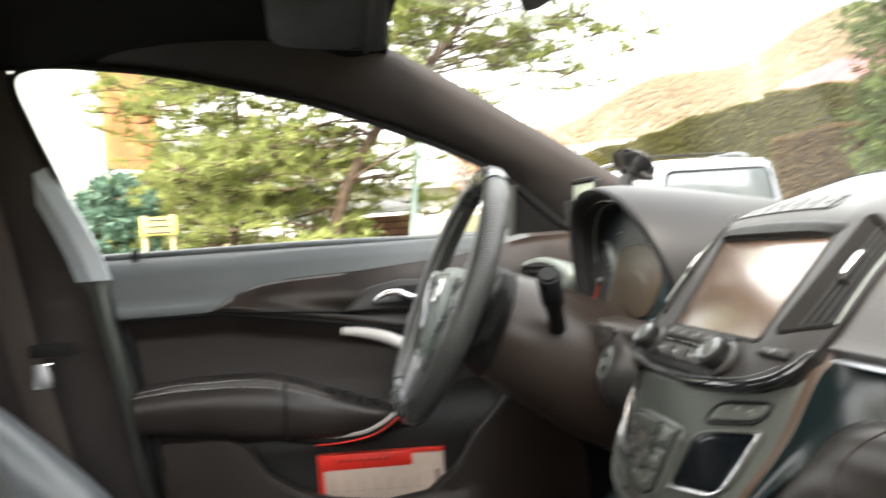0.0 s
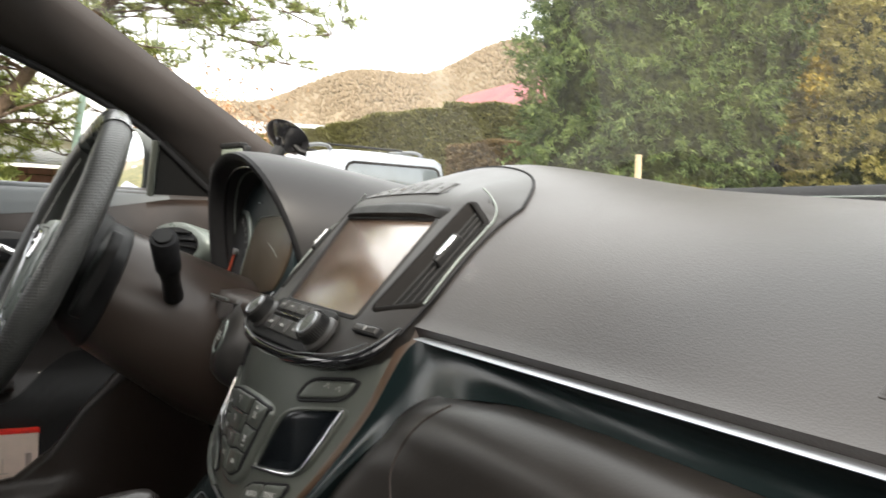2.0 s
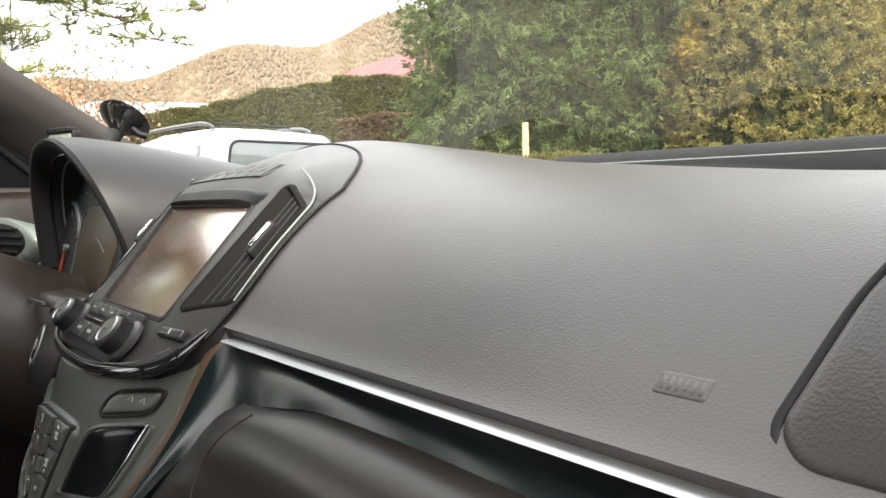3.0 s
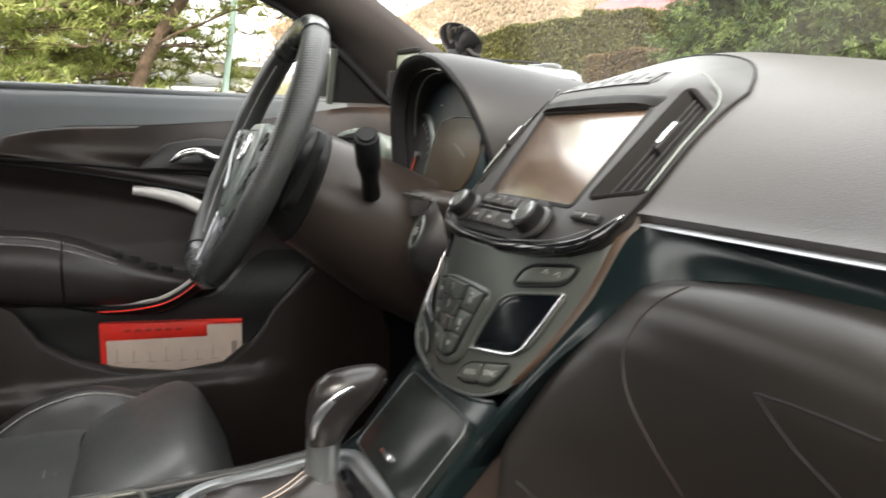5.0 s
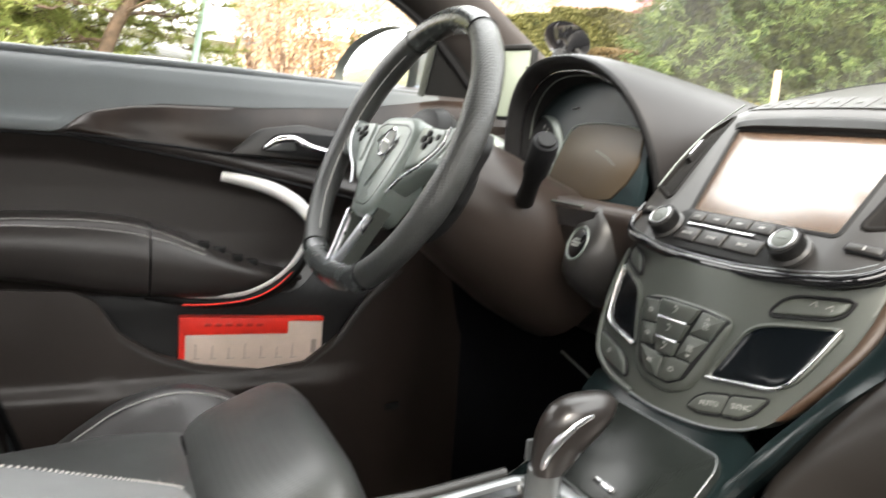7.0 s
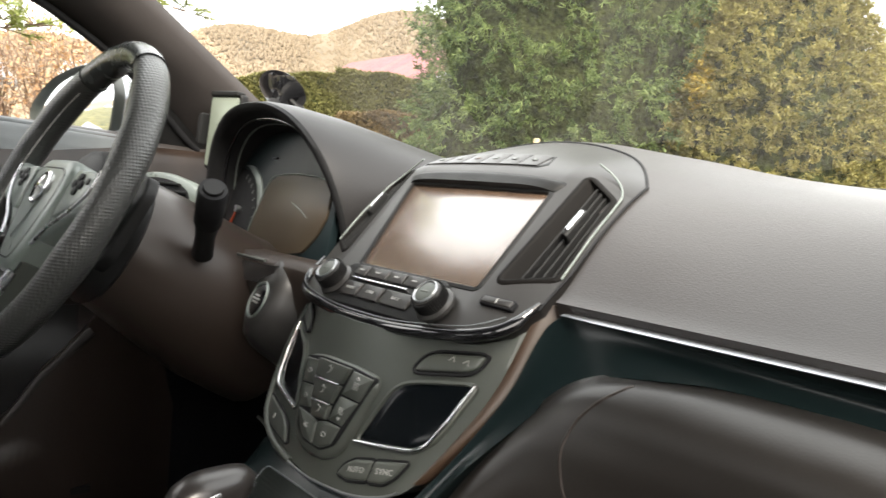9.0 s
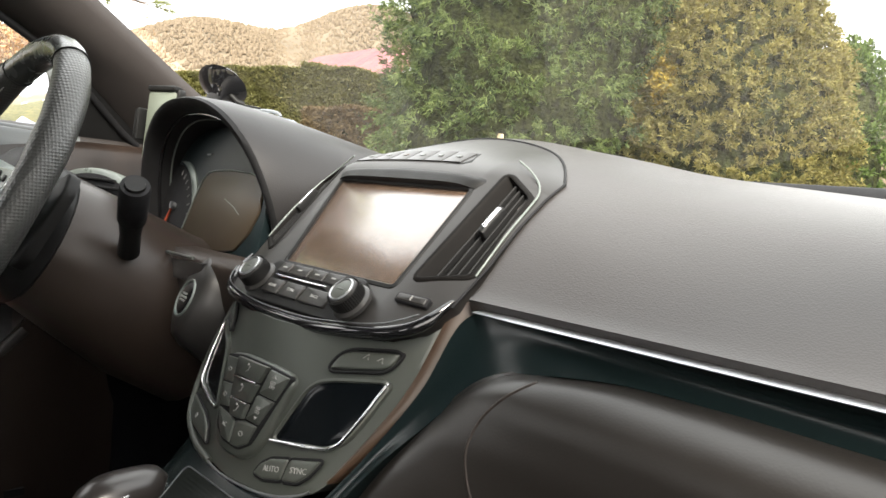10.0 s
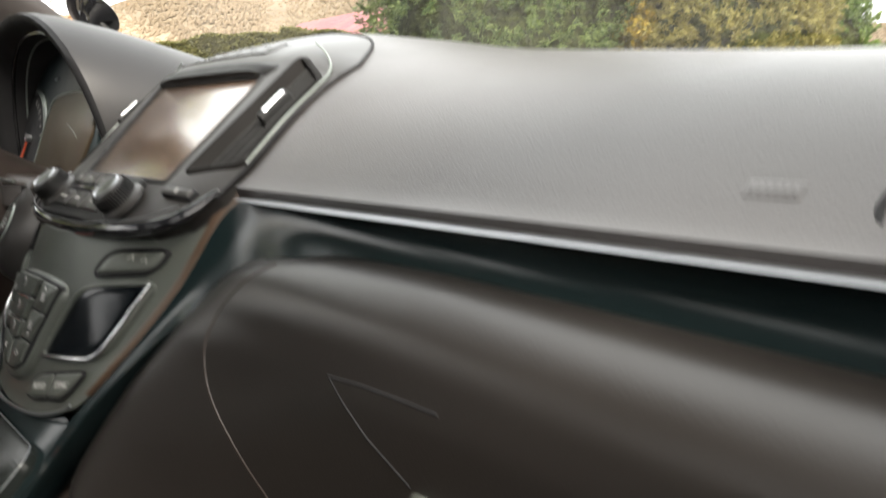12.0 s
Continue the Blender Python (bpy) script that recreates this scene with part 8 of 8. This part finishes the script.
# pines by the driver's side
def pine_tree(label, base, tip, spine_pts, girth, count, low_share, reach):
    pp, pg = base, ground_z(base.x, base.y)
    pine = thing("pine_tree", label, "tree", (pp.x, pp.y, pg))
    spine = smooth_line(spine_pts, 40)
    tube("trunk", spine, [girth - girth * 0.022 * k for k in range(len(spine))], M_BARK, pine, n=12)
    bv, bf, tuft_p, tuft_d = [], [], [], []
    for i in range(count):
        k = int(rng.integers(14, len(spine) - 1)) if i < count * (1 - low_share) else int(rng.integers(6, 20))
        o = spine[k]
        hfrac = k / len(spine)
        t = rng.uniform(0, TAU)
        ln = rng.uniform(1.1, 2.8) * (1.05 - 0.40 * hfrac) * reach
        d = Vector((math.cos(t), math.sin(t), rng.uniform(-0.15, 0.35)))
        pts = [o]
        for j in range(1, 7):
            f = j / 6
            pts.append(o + d * ln * f + Vector((0, 0, -0.35 * ln * f * f + 0.22 * ln * f)) + Vector(rng.normal(0, 0.05, 3)))
        v2, f2 = tube_data(pts, [0.017 * (1 - 0.14 * j) * (1.3 - hfrac) for j in range(7)], 5)
        bf += [tuple(q + len(bv) for q in f) for f in f2]
        bv += v2
        for j in range(2, 7):
            for _ in range(3 if j < 4 else 6):
                sub = Vector(rng.normal(0, 1, 3))
                sub.z = abs(sub.z) * 0.4 - 0.1
                e = pts[j] + sub.normalized() * rng.uniform(0.12, 0.42)
                v2, f2 = tube_data([pts[j], e], [0.008, 0.004], 3)
                bf += [tuple(q + len(bv) for q in f) for f in f2]
                bv += v2
                for q in (0.55, 0.8, 1.0):
                    tuft_p.append(tuple(pts[j].lerp(e, q)))
                    tuft_d.append(tuple((e - pts[j]).normalized()))
    tagged(bulk("branch_mass", np.array([tuple(v) for v in bv]), bf, M_BARK, pine), kind="stuff")
    v, f = leaves(np.array(tuft_p), np.array(tuft_d) + np.array([0, 0, 0.25]), 0.105, 0.012, 0.05, 0.6, 11)
    tagged(bulk("crown", v, f, L_PINE, pine), kind="stuff")


pp, ptop = polar(-92.5, 8.2), polar(-81.5, 8.6)
pg = ground_z(pp.x, pp.y)
pine_tree("tall pine with yellow-green needle tufts and orange bark", pp, ptop, [(pp.x, pp.y, pg - 0.1), (pp.x + 0.03, pp.y + 0.08, pg + 1.2), ((pp.x * 0.6 + ptop.x * 0.4), pp.y * 0.6 + ptop.y * 0.4, 2.5), (ptop.x, ptop.y, 3.6), (ptop.x + 0.1, ptop.y + 0.3, 4.4), (ptop.x + 0.1, ptop.y + 0.3, 5.2)], 0.085, 106, 0.22, 0.95)
p2 = polar(-99.5, 9.0)
g2 = ground_z(p2.x, p2.y)
pine_tree("smaller pine with dense yellow-green tufts in the garden", p2, p2, [(p2.x, p2.y, g2 - 0.1), (p2.x + 0.05, p2.y, g2 + 1.0), (p2.x, p2.y + 0.1, g2 + 2.0), (p2.x + 0.05, p2.y + 0.15, g2 + 3.0), (p2.x, p2.y + 0.15, g2 + 3.7)], 0.07, 98, 0.25, 0.80)

ts = polar(-107.6, 7.9)
crown("blue_green_shrub", (ts.x, ts.y, ground_z(ts.x, ts.y)), [(0, 0.8), (0.5, 1.0), (0.9, 0.95), (1.3, 0.6), (1.6, 0.1)], 0.55, 0.55, 4500, L_TEAL, M_CORE, "dense blue-green shrub in the garden", "shrub", 0.09, 0.03, amp=0.08)
ts = polar(-91.5, 9.6)
crown("green_shrub", (ts.x, ts.y, ground_z(ts.x, ts.y)), [(0, 0.8), (0.4, 1.0), (0.8, 0.8), (1.1, 0.15)], 0.5, 0.5, 2500, L_PINE, M_CORE, "low green garden shrub", "shrub", 0.12, 0.04, amp=0.1)


# ---- buildings ----
def wall_block(name, a0, d0, a1, d1, z1, thick, material, parent, label="", z0=None):
    """A straight wall between two bearings."""
    p0, p1 = polar(a0, d0), polar(a1, d1)
    ax = (p1 - p0).normalized()
    nr = Vector((ax.y, -ax.x, 0))
    if nr.dot(Vector((EX, EY, 0)) - p0) > 0:
        nr = -nr
    g = (ground_z(p0.x, p0.y) - 0.2) if z0 is None else z0
    ring = lambda z: [p0 + Vector((0, 0, z)), p1 + Vector((0, 0, z)), p1 + nr * thick + Vector((0, 0, z)), p0 + nr * thick + Vector((0, 0, z))]
    return loft(name, [ring(g), ring(z1)], material, parent, label)


def facade(a0, d0, a1, d1):
    p0, p1 = polar(a0, d0), polar(a1, d1)
    ax = (p1 - p0).normalized()
    nr = Vector((ax.y, -ax.x, 0))
    if nr.dot(Vector((EX, EY, 0)) - p0) < 0:
        nr = -nr
    return p0, ax, nr, (p1 - p0).length


def house(name, label, a0, d0, a1, d1, el_pl, el_w, el_r, roof_mat, wall_mat=M_RENDER, windows=(), depth=6.0):
    p0, ax, nr, L = facade(a0, d0, a1, d1)
    dm = (d0 + d1) / 2
    h = thing(name, label, "house", ((p0 + ax * L / 2).x, (p0 + ax * L / 2).y, 0.6))
    zp, zw, zr = rise(el_pl, dm), rise(el_w, dm), rise(el_r, dm + depth / 2)
    wall_block("wall", a0, d0, a1, d1, zw, depth, wall_mat, h, z0=zp)
    wall_block("plinth", a0, d0 - 0.06, a1, d1 - 0.06, zp, depth, M_PLINTH, h, "beige plinth")
    f = lambda u, v, o: p0 + ax * u + nr * o + Vector((0, 0, v))
    ov = 0.4
    prof = [f(-ov, zw - 0.15, ov), f(-ov, zr, -depth / 2), f(-ov, zw - 0.15, -depth - ov), f(-ov, zw - 0.27, -depth - ov), f(-ov, zr - 0.14, -depth / 2), f(-ov, zw - 0.27, ov)]
    loft("roof", [prof, [p + ax * (L + 2 * ov) for p in prof]], roof_mat, h, "weathered roof")
    # courses of roof sheets
    n = max(4, int(L / 0.9))
    for k in range(n):
        u0 = -ov + (L + 2 * ov) * k / n
        w = (L + 2 * ov) / n - 0.03
        a_, b_ = f(u0, zw - 0.14, ov + 0.02), f(u0, zr + 0.01, -depth / 2)
        up_n = Vector((0, 0, 0.035))
        loft("roof_sheet", [[a_, a_ + ax * w, a_ + ax * w + up_n, a_ + up_n], [b_, b_ + ax * w, b_ + ax * w + up_n, b_ + up_n]], roof_mat, h)
    for (u, v, w, hh) in windows:
        win = loft("window", [[f(u, v, 0.0), f(u + w, v, 0.0), f(u + w, v + hh, 0.0), f(u, v + hh, 0.0)], [f(u, v, 0.05), f(u + w, v, 0.05), f(u + w, v + hh, 0.05), f(u, v + hh, 0.05)]], M_RENDER, h)
        loft("pane", [[f(u + 0.08, v + 0.08, 0.03), f(u + w - 0.08, v + 0.08, 0.03), f(u + w - 0.08, v + hh - 0.08, 0.03), f(u + 0.08, v + hh - 0.08, 0.03)], [f(u + 0.08, v + 0.08, 0.056), f(u + w - 0.08, v + 0.08, 0.056), f(u + w - 0.08, v + hh - 0.08, 0.056), f(u + 0.08, v + hh - 0.08, 0.056)]], M_CARGLASS, win)
    for s0 in (0, 1):
        e = f(0 if s0 == 0 else L, zw, -0.02)
        r_ = f(0 if s0 == 0 else L, zr - 0.13, -depth / 2)
        b_ = f(0 if s0 == 0 else L, zw, -depth + 0.02)
        loft("gable", [[e, r_, b_], [p + ax * (0.1 if s0 == 0 else -0.1) for p in (e, r_, b_)]], wall_mat, h)
    return h


house("white_house", "long white rendered house with grey roof behind the pine", -104.0, 18.0, -82.2, 19.5, 2.25, 6.2, 9.5, M_TILE, windows=((0.8, 1.9, 0.9, 0.7), (2.6, 1.9, 0.9, 0.7)), depth=6.0)
house("side_house", "white house with orange wooden shutters and balcony", -118.0, 15.0, -107.3, 16.0, 2.0, 17.0, 24.0, M_TILE, windows=((0.6, 3.2, 0.9, 1.1),), depth=6)
p0, ax, nr, L = facade(-118.0, 15.0, -107.3, 16.0)
bal = thing("balcony_cladding", "orange stained wooden cladding boards on a house corner", "cladding", ((p0 + ax * L).x, (p0 + ax * L).y, 3.0))
for k in range(7):
    o = p0 + ax * (L - 0.10 + 0.16 * k) + nr * 0.06
    rbox("board", (o.x, o.y, 4.25), (0.15, 0.05, 2.3), 0.01, M_ORWOOD, bal, m=Euler((0, 0, math.atan2(ax.y, ax.x))).to_matrix().to_4x4())

rh = house("red_roof_house", "house with faded red tiled roof behind the hedge", -61.6, 45.0, -52.5, 35.0, 4.0, 8.8, 11.1, M_REDROOF, depth=6)

# low dark-roofed outbuilding in front of the hills
ob_ = house("outbuilding", "low grey outbuilding with flat dark roof", -77.5, 30.0, -67.0, 30.0, 3.0, 6.6, 7.6, M_TILE, wall_mat=M_PLINTH, depth=5)

# shed of boards with a slatted roof
p0, ax, nr, L = facade(-90.3, 11.2, -86.0, 11.2)
shed = thing("garden_shed", "brown board shed with grey slatted roof", "shed", ((p0 + ax * L / 2).x, (p0 + ax * L / 2).y, 0.3))
# dark core behind the boards paints the shade in their gaps
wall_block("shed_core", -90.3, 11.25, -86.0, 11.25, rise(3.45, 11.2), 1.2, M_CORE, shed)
rz = math.atan2(ax.y, ax.x)
n = 13
z_a, z_b = 0.32, rise(3.5, 11.2)
for k in range(n):
    z = z_a + (z_b - z_a) * (k + 0.5) / n
    for s0, s1 in ((0.0, 0.36), (0.37, 0.70), (0.71, 1.0)):
        o = p0 + ax * L * (s0 + s1) / 2 + nr * (0.03 + 0.006 * rng.random())
        rbox("board", (o.x, o.y, z), (L * (s1 - s0), 0.03, (z_b - z_a) / n - 0.012), 0.004, M_WOOD, shed, m=Euler((0, 0, rz)).to_matrix().to_4x4())
for k in range(6):
    o = p0 + ax * L / 2 + nr * (0.25 - 0.16 * k)
    rbox("roof_slat", (o.x, o.y, rise(3.75, 11.2) + 0.045 * k), (L + 0.3, 0.17, 0.03), 0.006, M_TILE, shed, m=Euler((0, 0, rz)).to_matrix().to_4x4())

# sign, leaning pole, fence of thin rods
p0, ax, nr, L = facade(-106.0, 7.0, -103.6, 7.0)
sign = thing("yellow_sign", "small yellow sign board with unreadable lines on posts", "sign", ((p0 + ax * L / 2).x, (p0 + ax * L / 2).y, 0.4))
rz = math.atan2(ax.y, ax.x)
cz = (rise(3.15, 7.0) + rise(4.45, 7.0)) / 2
c = p0 + ax * L / 2
rbox("board", (c.x, c.y, cz), (L, 0.03, rise(4.45, 7.0) - rise(3.15, 7.0)), 0.004, M_YELLOW, sign, m=Euler((0, 0, rz)).to_matrix().to_4x4())
for k in range(3):
    o = c + nr * 0.017
    rbox("line_bar", (o.x, o.y, cz - 0.06 + 0.055 * k), (L * (0.8 - 0.1 * k), 0.006, 0.018), 0.001, M_DARKINK, sign, m=Euler((0, 0, rz)).to_matrix().to_4x4())
for s in (0.1, 0.9):
    o = p0 + ax * L * s - nr * 0.03
    tube("post", [(o.x, o.y, ground_z(o.x, o.y) - 0.1), (o.x, o.y, cz + 0.1)], 0.02, M_POST, sign)
q0, q1 = polar(-86.4, 9.0, 1.0), polar(-85.2, 9.0, rise(9.9, 9.0))
pole = thing("leaning_pole", "pale teal pole leaning in the garden", "pole", (q0.x, q0.y, ground_z(q0.x, q0.y)))
tube("pole_shaft", [q0 + (q0 - q1) * 0.35, q0, q1], 0.035, M_TEAL, pole)
fence = thing("rod_fence", "garden fence of thin dark rods", "fence", polar(-97, 10.5, 0.3))
for k in range(9):
    o = polar(-99.5 + 0.9 * k, 10.5)
    tube("rod", [(o.x, o.y, ground_z(o.x, o.y) - 0.1), (o.x + 0.01, o.y, rise(4.9 + 0.3 * (k % 2), 10.5))], 0.012, M_TWIG, fence, n=6)
for z in (1.05, 1.75):
    tube("rail", [polar(-100, 10.52, z), polar(-91.8, 10.52, z)], 0.012, M_TWIG, fence, n=6)

# wooded hills
RIDGE_A = [-180, -120, -95, -80, -77, -73.5, -67.7, -63.8, -60.4, -57.4, -55.0, -45, -30, -16, 0, 40, 120, 180]
RIDGE_E = [6, 6, 7, 9.0, 9.4, 10.3, 11.6, 12.3, 13.0, 13.9, 14.3, 14.5, 13, 11.0, 9.5, 8, 6, 6]


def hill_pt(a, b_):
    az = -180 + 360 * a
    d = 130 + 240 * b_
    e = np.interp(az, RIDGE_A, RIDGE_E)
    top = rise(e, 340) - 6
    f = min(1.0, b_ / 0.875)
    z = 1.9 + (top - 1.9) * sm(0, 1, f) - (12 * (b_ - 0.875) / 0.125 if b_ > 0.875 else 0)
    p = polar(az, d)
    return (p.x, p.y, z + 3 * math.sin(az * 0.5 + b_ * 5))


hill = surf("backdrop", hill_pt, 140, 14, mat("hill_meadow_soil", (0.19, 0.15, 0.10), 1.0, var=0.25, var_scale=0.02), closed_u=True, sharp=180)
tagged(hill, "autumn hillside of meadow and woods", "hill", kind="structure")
woods = thing("far_woods", "brown autumn woods on the hillside", "woods", polar(-60, 300, 30), kind="stuff")
ico = bmesh.new()
bmesh.ops.create_icosphere(ico, subdivisions=1, radius=1.0)
bmesh.ops.delete(ico, geom=[v for v in ico.verts if v.co.z < -0.9], context="VERTS")
ico.verts.index_update()
iv = np.array([tuple(v.co) for v in ico.verts])
ifc = [tuple(v.index for v in f.verts) for f in ico.faces]
ico.free()
wv, wf = [], []
for i in range(36000):
    az = rng.uniform(-84, -10)
    b_ = 0.12 + 0.80 * rng.random() ** 0.8
    if b_ < 0.30 and az < -60:
        continue
    q = hill_pt((az + 180) / 360, b_)
    s = rng.uniform(0.35, 0.95)
    m = iv * np.array([s * 0.8, s * 0.8, s * rng.uniform(0.9, 1.5)]) * rng.uniform(0.75, 1.2, (len(iv), 1)) + np.array([q[0], q[1], q[2] + s * 0.5])
    n0 = len(wv) * len(iv)
    wf += [tuple(k + n0 for k in f) for f in ifc]
    wv.append(m)
under(bulk("canopy", np.concatenate(wv), wf, L_WOODS), woods)
tagged(bpy.data.objects["canopy"], kind="stuff")
